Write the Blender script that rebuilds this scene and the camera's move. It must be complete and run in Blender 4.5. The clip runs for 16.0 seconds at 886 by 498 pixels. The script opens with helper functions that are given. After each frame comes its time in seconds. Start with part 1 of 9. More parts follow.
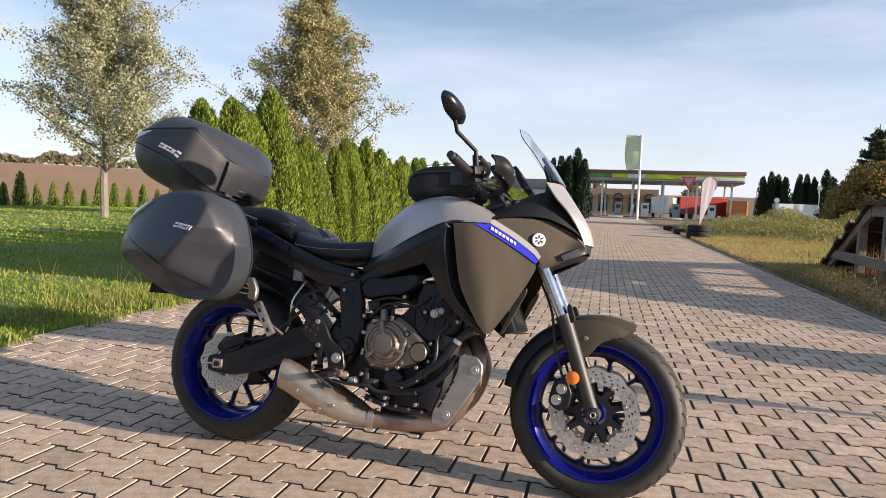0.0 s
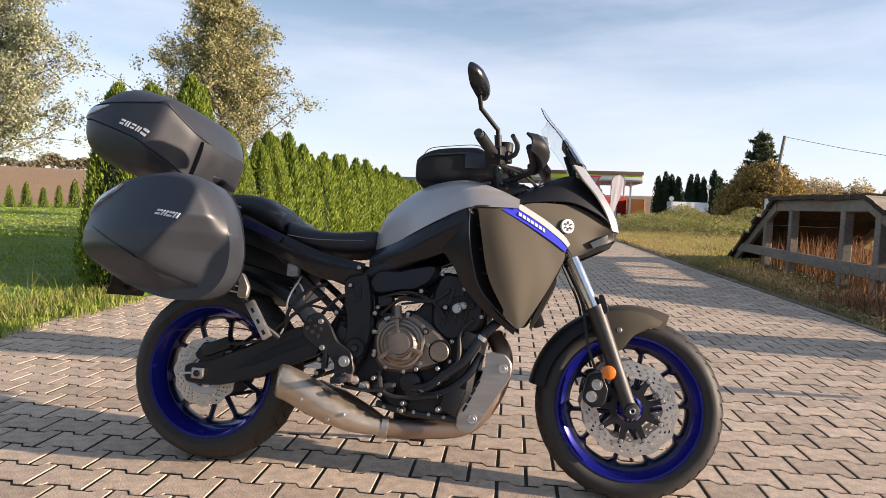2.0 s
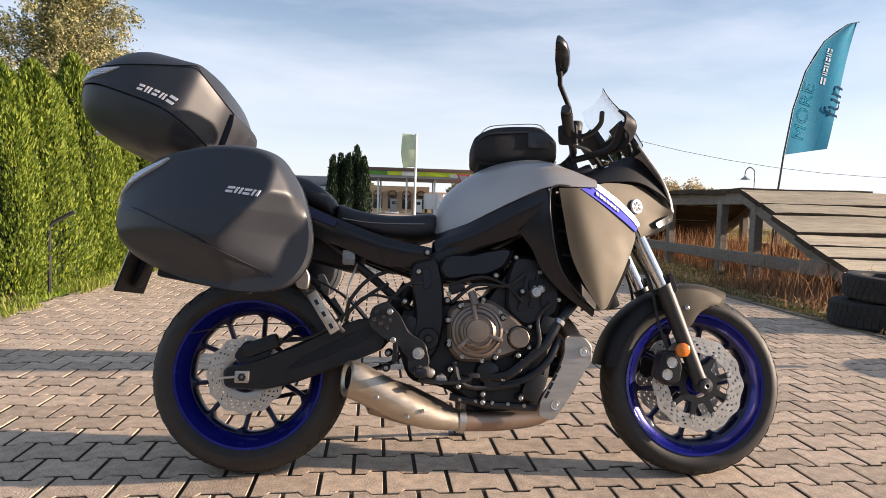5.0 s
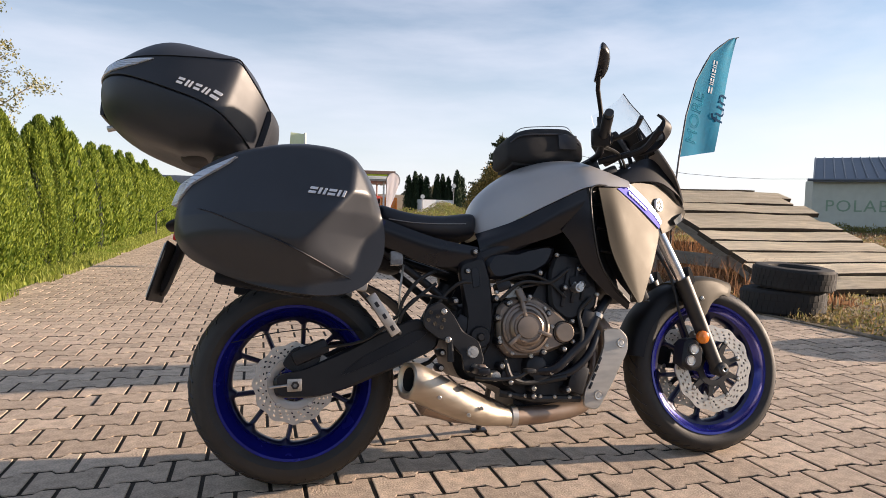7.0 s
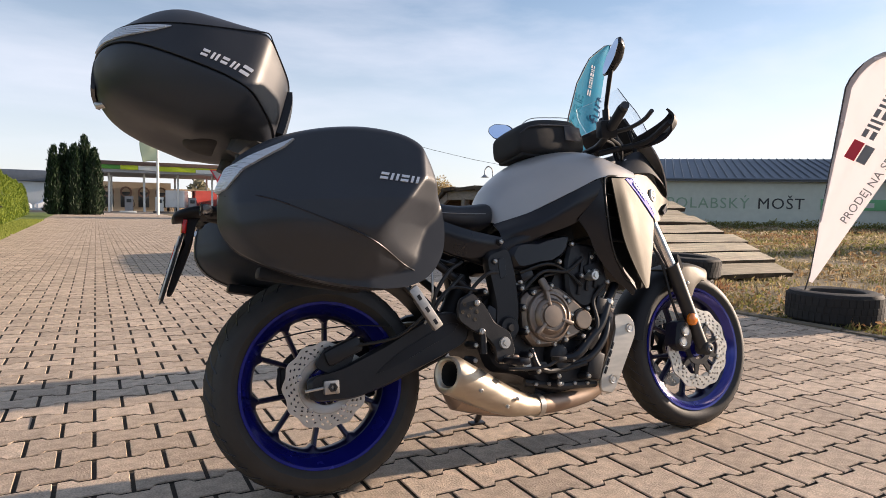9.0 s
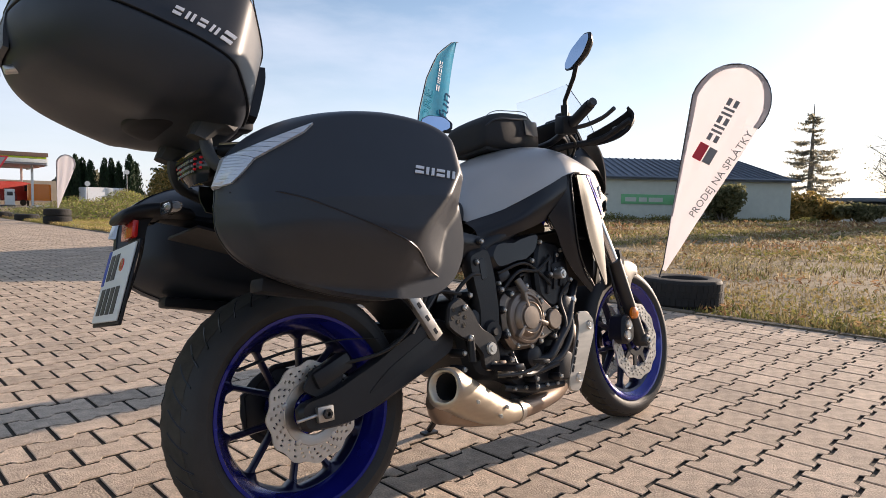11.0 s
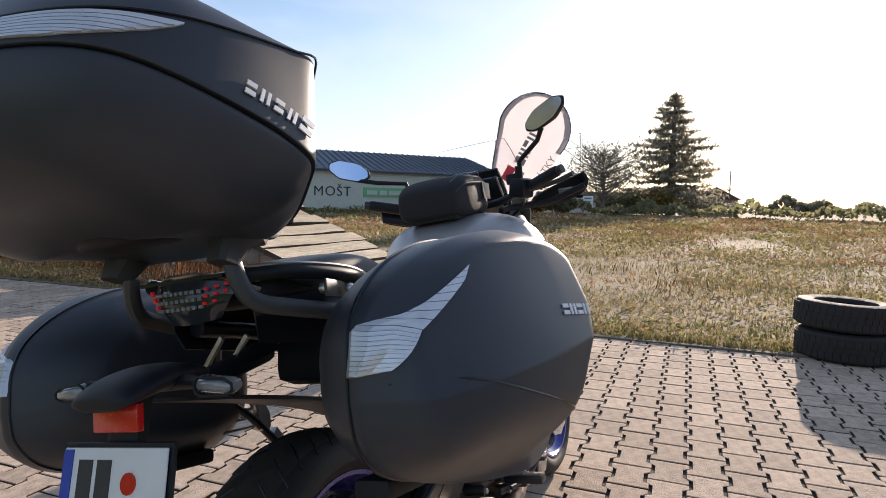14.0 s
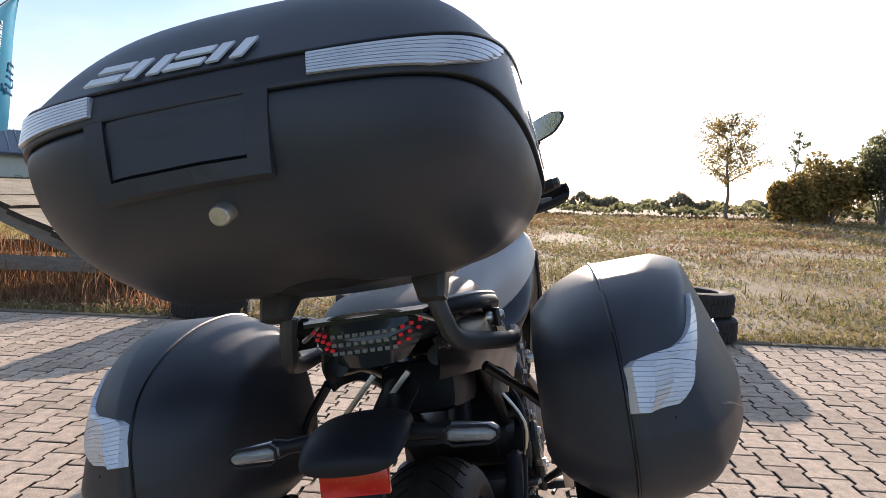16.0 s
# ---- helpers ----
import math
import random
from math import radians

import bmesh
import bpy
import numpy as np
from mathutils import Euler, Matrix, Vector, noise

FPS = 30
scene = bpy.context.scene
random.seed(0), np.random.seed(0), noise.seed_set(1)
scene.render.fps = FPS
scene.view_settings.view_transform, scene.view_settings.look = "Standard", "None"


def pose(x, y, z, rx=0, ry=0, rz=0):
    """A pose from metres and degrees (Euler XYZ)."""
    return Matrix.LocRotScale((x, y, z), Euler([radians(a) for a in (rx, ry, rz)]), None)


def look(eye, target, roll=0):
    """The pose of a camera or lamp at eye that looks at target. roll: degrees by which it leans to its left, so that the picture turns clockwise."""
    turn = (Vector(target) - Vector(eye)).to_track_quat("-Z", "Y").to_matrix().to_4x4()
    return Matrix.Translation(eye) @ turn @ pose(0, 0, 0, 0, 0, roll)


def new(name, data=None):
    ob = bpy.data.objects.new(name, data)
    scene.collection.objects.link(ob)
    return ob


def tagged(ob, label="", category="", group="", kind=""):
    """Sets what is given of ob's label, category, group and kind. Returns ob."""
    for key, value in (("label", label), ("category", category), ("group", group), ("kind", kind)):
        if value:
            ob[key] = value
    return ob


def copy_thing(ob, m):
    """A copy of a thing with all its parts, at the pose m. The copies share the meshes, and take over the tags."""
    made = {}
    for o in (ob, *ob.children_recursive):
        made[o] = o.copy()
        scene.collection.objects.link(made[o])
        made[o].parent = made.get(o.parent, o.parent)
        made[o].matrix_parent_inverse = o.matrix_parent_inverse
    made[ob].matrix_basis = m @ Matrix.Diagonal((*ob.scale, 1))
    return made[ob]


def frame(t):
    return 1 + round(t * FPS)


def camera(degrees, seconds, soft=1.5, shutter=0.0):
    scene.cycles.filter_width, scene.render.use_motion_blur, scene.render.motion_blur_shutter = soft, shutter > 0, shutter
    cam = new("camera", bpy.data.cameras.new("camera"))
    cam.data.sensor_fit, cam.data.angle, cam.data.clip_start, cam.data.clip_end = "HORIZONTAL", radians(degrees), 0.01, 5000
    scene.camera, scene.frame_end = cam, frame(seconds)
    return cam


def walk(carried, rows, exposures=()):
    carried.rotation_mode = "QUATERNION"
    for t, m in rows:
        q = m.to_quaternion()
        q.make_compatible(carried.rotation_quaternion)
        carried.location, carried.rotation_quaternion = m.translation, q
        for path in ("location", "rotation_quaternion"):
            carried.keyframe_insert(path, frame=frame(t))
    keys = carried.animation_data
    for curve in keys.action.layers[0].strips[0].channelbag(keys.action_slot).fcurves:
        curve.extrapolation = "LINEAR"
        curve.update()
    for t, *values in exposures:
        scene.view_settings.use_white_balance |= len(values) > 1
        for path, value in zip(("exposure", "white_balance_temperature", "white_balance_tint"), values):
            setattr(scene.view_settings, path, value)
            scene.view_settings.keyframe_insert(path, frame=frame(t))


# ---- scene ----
cam = camera(70.3, 16.0, 0.8)
PATH = [
    (0, (1.57, -2.193, 0.998), (0.967, -0.292, 0.849), 2.1),
    (0.5, (1.488, -2.149, 0.974), (0.954, -0.227, 0.825), 2.0),
    (1, (1.392, -2.124, 0.955), (0.91, -0.188, 0.812), 2.0),
    (1.5, (1.274, -2.11, 0.942), (0.86, -0.158, 0.799), 2.0),
    (2, (1.16, -2.092, 0.936), (0.838, -0.124, 0.795), 1.9),
    (2.5, (1.043, -2.066, 0.921), (0.784, -0.088, 0.782), 1.9),
    (3, (0.92, -2.048, 0.907), (0.721, -0.062, 0.771), 1.8),
    (3.5, (0.82, -2.037, 0.893), (0.688, -0.046, 0.755), 1.8),
    (4, (0.712, -2.037, 0.88), (0.65, -0.043, 0.744), 1.8),
    (6.5, (0.131, -1.984, 0.841), (0.51, -0.024, 0.718), 1.3),
    (7, (-0.004, -1.971, 0.844), (0.457, -0.029, 0.722), 1.2),
    (7.5, (-0.129, -1.945, 0.832), (0.432, -0.03, 0.709), 1.2),
    (8, (-0.241, -1.899, 0.829), (0.409, -0.011, 0.707), 1.1),
    (10.5, (-0.705, -1.477, 0.783), (0.512, 0.105, 0.652), 1.1),
    (11, (-0.75, -1.377, 0.816), (0.574, 0.116, 0.681), 1.1),
    (11.5, (-0.794, -1.278, 0.867), (0.662, 0.086, 0.728), 1.1),
    (12, (-0.813, -1.172, 0.9), (0.759, 0.056, 0.756), 1.1),
    (12.5, (-0.815, -1.038, 0.952), (0.838, 0.078, 0.804), 1.1),
    (13, (-0.85, -0.899, 1.001), (0.855, 0.136, 0.85), 1.2),
    (13.5, (-0.895, -0.771, 1.051), (0.866, 0.163, 0.898), 1.2),
    (14, (-0.931, -0.639, 1.053), (0.884, 0.186, 0.9), 1.2),
    (14.5, (-0.958, -0.501, 1.072), (0.9, 0.222, 0.912), 1.5),
    (15, (-0.995, -0.386, 1.091), (0.906, 0.215, 0.929), 1.6),
    (15.5, (-1.05, -0.239, 1.09), (0.89, 0.22, 0.93), 1.6),
    (16, (-1.07, -0.099, 1.091), (0.904, 0.181, 0.934), 1.4),
]
walk(cam, [(t, look(eye, target, roll)) for t, eye, target, roll in PATH], [(0.0, 0.96, 6180, 12), (2.0, 1.06, 6280, 12), (4.0, 1.09, 6350, 12), (6.5, 1.01, 6420, 12.5), (8.0, 1.0, 6430, 13), (10.5, 0.99, 6250, 12), (12.0, 0.92, 6150, 12), (14.0, 0.95, 6000, 12), (16.0, 1.17, 5900, 12)])


# ---- world, sun ----
SUN_EL, SUN_AZ = 12.5, -3.0
world = bpy.data.worlds.new("world")
scene.world = world
world.use_nodes = True
wn, wl = world.node_tree.nodes, world.node_tree.links
wn.clear()
w_out = wn.new("ShaderNodeOutputWorld")
w_bg = wn.new("ShaderNodeBackground")
w_sky = wn.new("ShaderNodeTexSky")
w_sky.sky_type = "NISHITA"
w_sky.sun_disc = False
w_sky.sun_elevation = radians(SUN_EL)
w_sky.sun_rotation = radians(90 - SUN_AZ)
w_sky.altitude = 200
w_sky.air_density, w_sky.dust_density, w_sky.ozone_density = 1.0, 0.7, 2.0
w_bg.inputs["Strength"].default_value = 0.088
# thin streaky high cloud over the sky
w_co = wn.new("ShaderNodeTexCoord")
w_map = wn.new("ShaderNodeMapping")
w_map.inputs["Rotation"].default_value = (0.1, 0.25, 0.5)
w_map.inputs["Scale"].default_value = (1.2, 3.0, 7.0)
w_noise = wn.new("ShaderNodeTexNoise")
w_noise.inputs["Scale"].default_value = 1.6
w_noise.inputs["Detail"].default_value = 7
w_noise.inputs["Roughness"].default_value = 0.55
w_ramp = wn.new("ShaderNodeValToRGB")
w_ramp.color_ramp.elements[0].position = 0.38
w_ramp.color_ramp.elements[1].position = 0.75
w_ramp.color_ramp.elements[1].color = (0.55, 0.55, 0.55, 1)
w_mix = wn.new("ShaderNodeMix")
w_mix.data_type = "RGBA"
w_mix.inputs["B"].default_value = (5.7, 5.8, 6.4, 1)
wl.new(w_co.outputs["Generated"], w_map.inputs["Vector"])
wl.new(w_map.outputs["Vector"], w_noise.inputs["Vector"])
wl.new(w_noise.outputs["Fac"], w_ramp.inputs["Fac"])
wl.new(w_ramp.outputs["Color"], w_mix.inputs["Factor"])
wl.new(w_sky.outputs["Color"], w_mix.inputs["A"])
# pale haze towards the horizon
w_sep = wn.new("ShaderNodeSeparateXYZ")
wl.new(w_co.outputs["Generated"], w_sep.inputs["Vector"])
w_hz = wn.new("ShaderNodeMapRange")
w_hz.interpolation_type = "SMOOTHSTEP"
w_hz.inputs["From Min"].default_value, w_hz.inputs["From Max"].default_value = 0.0, 0.42
w_hz.inputs["To Min"].default_value, w_hz.inputs["To Max"].default_value = 0.6, 0.0
wl.new(w_sep.outputs["Z"], w_hz.inputs["Value"])
w_mix2 = wn.new("ShaderNodeMix")
w_mix2.data_type = "RGBA"
w_mix2.inputs["B"].default_value = (6.1, 6.15, 6.6, 1)
wl.new(w_hz.outputs["Result"], w_mix2.inputs["Factor"])
wl.new(w_mix.outputs["Result"], w_mix2.inputs["A"])
wl.new(w_mix2.outputs["Result"], w_bg.inputs["Color"])
wl.new(w_bg.outputs["Background"], w_out.inputs["Surface"])

sun_data = bpy.data.lights.new("sun", "SUN")
sun_data.energy, sun_data.angle, sun_data.color = 5.0, radians(0.55), (1.0, 0.79, 0.6)
sun = new("sun", sun_data)
sun_dir = Vector((math.cos(radians(SUN_EL)) * math.cos(radians(SUN_AZ)), math.cos(radians(SUN_EL)) * math.sin(radians(SUN_AZ)), math.sin(radians(SUN_EL))))
sun.matrix_world = look(sun_dir * 50, (0, 0, 0))


# ---- materials ----
def mat(name, base, rough=0.6, metal=0.0, var=0.25, scale=6.0, bump=0.0, bump_scale=60.0, second=None, coat=0.0, spec=0.5, rnd=0.0, big=0.6, aniso=(1, 1, 1), trans=0.0, streak=0.0):
    """A procedural surface: a base colour varied at two scales, fine relief, and wear in the roughness."""
    m = bpy.data.materials.new(name)
    m.use_nodes = True
    n, l = m.node_tree.nodes, m.node_tree.links
    b = n["Principled BSDF"]
    b.inputs["Metallic"].default_value = metal
    b.inputs["Specular IOR Level"].default_value = spec
    b.inputs["Coat Weight"].default_value = coat
    b.inputs["Coat Roughness"].default_value = 0.12
    b.inputs["Transmission Weight"].default_value = trans
    co = n.new("ShaderNodeTexCoord")
    mp = n.new("ShaderNodeMapping")
    mp.inputs["Scale"].default_value = aniso
    l.new(co.outputs["Object"], mp.inputs["Vector"])
    fine = n.new("ShaderNodeTexNoise")
    fine.inputs["Scale"].default_value = scale
    fine.inputs["Detail"].default_value = 6
    wide = n.new("ShaderNodeTexNoise")
    wide.inputs["Scale"].default_value = scale * 0.13
    wide.inputs["Detail"].default_value = 3
    l.new(mp.outputs["Vector"], fine.inputs["Vector"])
    l.new(mp.outputs["Vector"], wide.inputs["Vector"])
    add = n.new("ShaderNodeMath")
    add.operation = "MULTIPLY_ADD"
    add.inputs[1].default_value = big
    l.new(wide.outputs["Fac"], add.inputs[0])
    l.new(fine.outputs["Fac"], add.inputs[2])
    span = n.new("ShaderNodeMapRange")
    span.inputs["From Min"].default_value = 0.25 + 0.25 * big
    span.inputs["From Max"].default_value = 0.75 + 0.75 * big - 0.25 * big
    l.new(add.outputs[0], span.inputs["Value"])
    mix = n.new("ShaderNodeMix")
    mix.data_type = "RGBA"
    c2 = second or tuple(c * (1 + var) for c in base)
    c1 = base if second else tuple(c * (1 - var) for c in base)
    mix.inputs["A"].default_value = (*c1, 1)
    mix.inputs["B"].default_value = (*c2, 1)
    l.new(span.outputs["Result"], mix.inputs["Factor"])
    last = mix.outputs["Result"]
    if rnd:
        info = n.new("ShaderNodeObjectInfo")
        geo = n.new("ShaderNodeNewGeometry")
        tot = n.new("ShaderNodeMath")
        tot.operation = "ADD"
        l.new(info.outputs["Random"], tot.inputs[0])
        l.new(geo.outputs["Random Per Island"], tot.inputs[1])
        fr = n.new("ShaderNodeMath")
        fr.operation = "FRACT"
        l.new(tot.outputs[0], fr.inputs[0])
        rr = n.new("ShaderNodeMapRange")
        rr.inputs["To Min"].default_value, rr.inputs["To Max"].default_value = 1 - rnd, 1 + rnd
        l.new(fr.outputs[0], rr.inputs["Value"])
        hs = n.new("ShaderNodeHueSaturation")
        l.new(rr.outputs["Result"], hs.inputs["Value"])
        l.new(last, hs.inputs["Color"])
        last = hs.outputs["Color"]
    l.new(last, b.inputs["Base Color"])
    rg = n.new("ShaderNodeMapRange")
    rg.inputs["To Min"].default_value, rg.inputs["To Max"].default_value = max(0.02, rough - 0.08), min(1, rough + 0.1)
    l.new(span.outputs["Result"], rg.inputs["Value"])
    l.new(rg.outputs["Result"], b.inputs["Roughness"])
    if bump:
        bn = n.new("ShaderNodeTexNoise")
        bn.inputs["Scale"].default_value = bump_scale
        bn.inputs["Detail"].default_value = 5
        l.new(mp.outputs["Vector"], bn.inputs["Vector"])
        bu = n.new("ShaderNodeBump")
        bu.inputs["Strength"].default_value = min(1.0, bump)
        bu.inputs["Distance"].default_value = 0.6 / bump_scale
        l.new(bn.outputs["Fac"], bu.inputs["Height"])
        l.new(bu.outputs["Normal"], b.inputs["Normal"])
    return m


def leaf_mat(name, c1, c2, rough=0.55, through_light=0.35, patch_colour=None, patch_scale=0.3):
    """Leaves: colour differs from leaf to leaf, and light comes through."""
    m = bpy.data.materials.new(name)
    m.use_nodes = True
    n, l = m.node_tree.nodes, m.node_tree.links
    b, out = n["Principled BSDF"], n["Material Output"]
    geo = n.new("ShaderNodeNewGeometry")
    ramp = n.new("ShaderNodeValToRGB")
    ramp.color_ramp.elements[0].color = (*c1, 1)
    ramp.color_ramp.elements[1].color = (*c2, 1)
    l.new(geo.outputs["Random Per Island"], ramp.inputs["Fac"])
    colour = ramp.outputs["Color"]
    if patch_colour:
        # plants of another colour grow in patches a few metres across
        co = n.new("ShaderNodeTexCoord")
        no = n.new("ShaderNodeTexNoise")
        no.inputs["Scale"].default_value = patch_scale
        no.inputs["Detail"].default_value = 4
        l.new(co.outputs["Object"], no.inputs["Vector"])
        mr = n.new("ShaderNodeMapRange")
        mr.inputs["From Min"].default_value, mr.inputs["From Max"].default_value = 0.46, 0.6
        mr.inputs["To Max"].default_value = 0.85
        l.new(no.outputs["Fac"], mr.inputs["Value"])
        mx = n.new("ShaderNodeMix")
        mx.data_type = "RGBA"
        mx.inputs["B"].default_value = (*patch_colour, 1)
        l.new(mr.outputs["Result"], mx.inputs["Factor"])
        l.new(colour, mx.inputs["A"])
        colour = mx.outputs["Result"]
    l.new(colour, b.inputs["Base Color"])
    b.inputs["Roughness"].default_value = rough
    b.inputs["Specular IOR Level"].default_value = 0.3
    tr = n.new("ShaderNodeBsdfTranslucent")
    l.new(colour, tr.inputs["Color"])
    ms = n.new("ShaderNodeMixShader")
    ms.inputs[0].default_value = through_light
    l.new(b.outputs["BSDF"], ms.inputs[1])
    l.new(tr.outputs["BSDF"], ms.inputs[2])
    l.new(ms.outputs["Shader"], out.inputs["Surface"])
    return m


def clear_mat(name, colour=(0.95, 0.97, 1.0), rough=0.03):
    m = bpy.data.materials.new(name)
    m.use_nodes = True
    b = m.node_tree.nodes["Principled BSDF"]
    b.inputs["Base Color"].default_value = (*colour, 1)
    b.inputs["Transmission Weight"].default_value = 1.0
    b.inputs["Roughness"].default_value = rough
    b.inputs["IOR"].default_value = 1.2
    return m


def glow_mat(name, colour, power):
    m = bpy.data.materials.new(name)
    m.use_nodes = True
    b = m.node_tree.nodes["Principled BSDF"]
    b.inputs["Base Color"].default_value = (*colour, 1)
    b.inputs["Emission Color"].default_value = (*colour, 1)
    b.inputs["Emission Strength"].default_value = power
    return m


M_PAVER = mat("concrete_paver", (0.45, 0.36, 0.275), 0.9, var=0.45, scale=170, bump=1.0, bump_scale=150, rnd=0.16, big=0.9, spec=0.15)
M_SAND = mat("joint_sand", (0.05, 0.042, 0.032), 0.95, var=0.35, scale=40, bump=0.6, bump_scale=120)
M_KERB = mat("kerb_concrete", (0.22, 0.2, 0.17), 0.9, var=0.3, scale=30, bump=0.5, bump_scale=150)
M_ASPHALT = mat("asphalt", (0.055, 0.055, 0.057), 0.85, var=0.25, scale=30, bump=0.4, bump_scale=200)
M_SOIL = mat("dry_meadow_soil", (0.12, 0.09, 0.045), 0.95, second=(0.28, 0.21, 0.11), scale=5.0, bump=0.7, bump_scale=30)
M_LAWN = mat("lawn_soil", (0.07, 0.12, 0.02), 0.95, second=(0.17, 0.22, 0.04), scale=4.0, bump=0.7, bump_scale=40)
M_PLOUGH = mat("ploughed_soil", (0.27, 0.16, 0.08), 0.95, second=(0.37, 0.24, 0.125), scale=0.35, bump=0.7, bump_scale=3, aniso=(1, 6, 1))
M_TYRE = mat("tyre_rubber", (0.024, 0.0225, 0.021), 0.6, var=0.4, scale=25, bump=0.25, bump_scale=200)
M_OLDTYRE = mat("weathered_tyre_rubber", (0.019, 0.018, 0.0175), 0.8, var=0.5, scale=14, bump=0.4, bump_scale=90)
M_TREAD = mat("dusty_tread_rubber", (0.05, 0.045, 0.037), 0.85, var=0.45, scale=30, bump=0.3, bump_scale=250, spec=0.2)
M_EDGE = mat("earthy_edging_concrete", (0.15, 0.122, 0.085), 0.95, var=0.35, scale=30, bump=0.5, bump_scale=120)
M_RIM = mat("blue_rim_paint", (0.01, 0.013, 0.24), 0.2, metal=0.45, var=0.12, scale=20, coat=0.8)
M_SILVER = mat("silver_grey_paint", (0.44, 0.425, 0.41), 0.36, metal=0.55, var=0.06, scale=8, coat=0.15, bump=0.04, bump_scale=500)
M_GRAPHITE = mat("graphite_paint", (0.068, 0.059, 0.044), 0.54, metal=0.28, var=0.06, scale=8, spec=0.2, bump=0.04, bump_scale=500)
M_SPOKE = mat("dark_navy_spoke_paint", (0.008, 0.009, 0.045), 0.3, metal=0.3, var=0.12, scale=20, coat=0.3)
M_BLUE = mat("blue_decal", (0.02, 0.03, 0.55), 0.6, var=0.08, scale=10, spec=0.25)
M_WHITE = mat("white_marking", (0.72, 0.73, 0.76), 0.45, var=0.08, scale=30)
M_PLASTIC = mat("black_plastic", (0.0095, 0.01, 0.0125), 0.52, var=0.3, scale=12, bump=0.1, bump_scale=600, spec=0.32)
M_GLOSS = mat("gloss_black_plastic", (0.0075, 0.0085, 0.0125), 0.28, var=0.3, scale=9, coat=0.1, spec=0.4)
M_CASE = mat("case_grained_plastic", (0.031, 0.035, 0.044), 0.4, var=0.15, scale=9, bump=0.2, bump_scale=900, spec=0.42)
M_CASE_DARK = mat("case_smooth_plastic", (0.024, 0.026, 0.032), 0.38, var=0.2, scale=9, bump=0.1, bump_scale=700, spec=0.45)
M_SEAT = mat("seat_vinyl", (0.013, 0.0145, 0.02), 0.5, var=0.25, scale=14, bump=0.25, bump_scale=420)
M_FABRIC = mat("bag_fabric", (0.016, 0.016, 0.017), 0.75, var=0.3, scale=20, bump=0.4, bump_scale=700)
M_BLACKMETAL = mat("black_cast_metal", (0.013, 0.0135, 0.016), 0.42, metal=0.15, var=0.35, scale=18, bump=0.12, bump_scale=250)
M_RACK = mat("dark_grey_rack_coating", (0.06, 0.058, 0.056), 0.5, metal=0.2, var=0.25, scale=20, bump=0.15, bump_scale=300)
M_GREYMETAL = mat("dark_grey_metal", (0.06, 0.06, 0.06), 0.48, metal=0.7, var=0.3, scale=16, bump=0.1, bump_scale=200)
M_BRONZE = mat("bronze_engine_cover", (0.26, 0.213, 0.175), 0.38, metal=0.75, var=0.16, scale=22, bump=0.08, bump_scale=300)
M_STEEL = mat("brushed_steel", (0.5, 0.47, 0.43), 0.36, metal=0.9, var=0.16, scale=14, bump=0.05, bump_scale=300, aniso=(1, 5, 5))
M_MUFFLER = mat("champagne_steel", (0.48, 0.41, 0.325), 0.36, metal=0.85, var=0.14, scale=12, bump=0.05, bump_scale=300, aniso=(1, 5, 5))
M_SOOT = mat("soot", (0.008, 0.008, 0.008), 0.9, var=0.3, scale=30)
M_HOTPIPE = mat("heat_tinted_pipe", (0.25, 0.16, 0.11), 0.4, metal=0.8, second=(0.38, 0.3, 0.24), scale=10)
M_DISC = mat("brake_disc_steel", (0.62, 0.585, 0.53), 0.36, metal=0.7, var=0.16, scale=60)
M_CHROME = mat("chrome_tube", (0.72, 0.72, 0.73), 0.14, metal=1.0, var=0.06, scale=20)
M_BOLT = mat("zinc_bolt", (0.62, 0.6, 0.56), 0.32, metal=0.9, var=0.15, scale=90)
M_ORANGE = mat("amber_reflector", (0.75, 0.2, 0.01), 0.2, var=0.12, scale=150, coat=0.6)
M_RED = mat("red_reflector", (0.55, 0.012, 0.01), 0.2, var=0.15, scale=150, coat=0.6)
M_REDGLOW = glow_mat("lit_red_lamp", (0.5, 0.012, 0.018), 0.1)
M_LENS = mat("clear_lamp_lens", (0.2, 0.21, 0.22), 0.12, var=0.2, scale=120, coat=1.0)
M_REFLECT = mat("silver_reflector_strip", (0.6, 0.63, 0.68), 0.3, metal=0.35, var=0.06, scale=40, coat=0.6)
M_MIRROR = mat("mirror_glass", (0.55, 0.66, 0.85), 0.03, metal=1.0, var=0.01, scale=5)
M_SCREEN = clear_mat("clear_screen", (0.92, 0.94, 0.97))
M_PLATE = mat("number_plate_white", (0.75, 0.76, 0.74), 0.4, var=0.06, scale=20)
M_EUBLUE = mat("plate_blue_band", (0.02, 0.06, 0.4), 0.4, var=0.1, scale=20)
M_INK = mat("dark_marking", (0.03, 0.032, 0.035), 0.5, var=0.2, scale=30)
M_GREYINK = mat("grey_marking", (0.2, 0.2, 0.205), 0.55, var=0.1, scale=30)
M_WOOD = mat("weathered_plank", (0.33, 0.27, 0.185), 0.88, second=(0.76, 0.66, 0.49), scale=11, bump=1.0, bump_scale=40, rnd=0.22, aniso=(0.35, 6, 6), spec=0.2)
# dark end grain, used also to paint shade on plank sides and undersides
M_ENDSHADEWOOD = mat("dark_plank_end_and_shade", (0.035, 0.028, 0.022), 0.92, second=(0.1, 0.08, 0.06), scale=14, bump=0.8, bump_scale=50, rnd=0.2, spec=0.15)
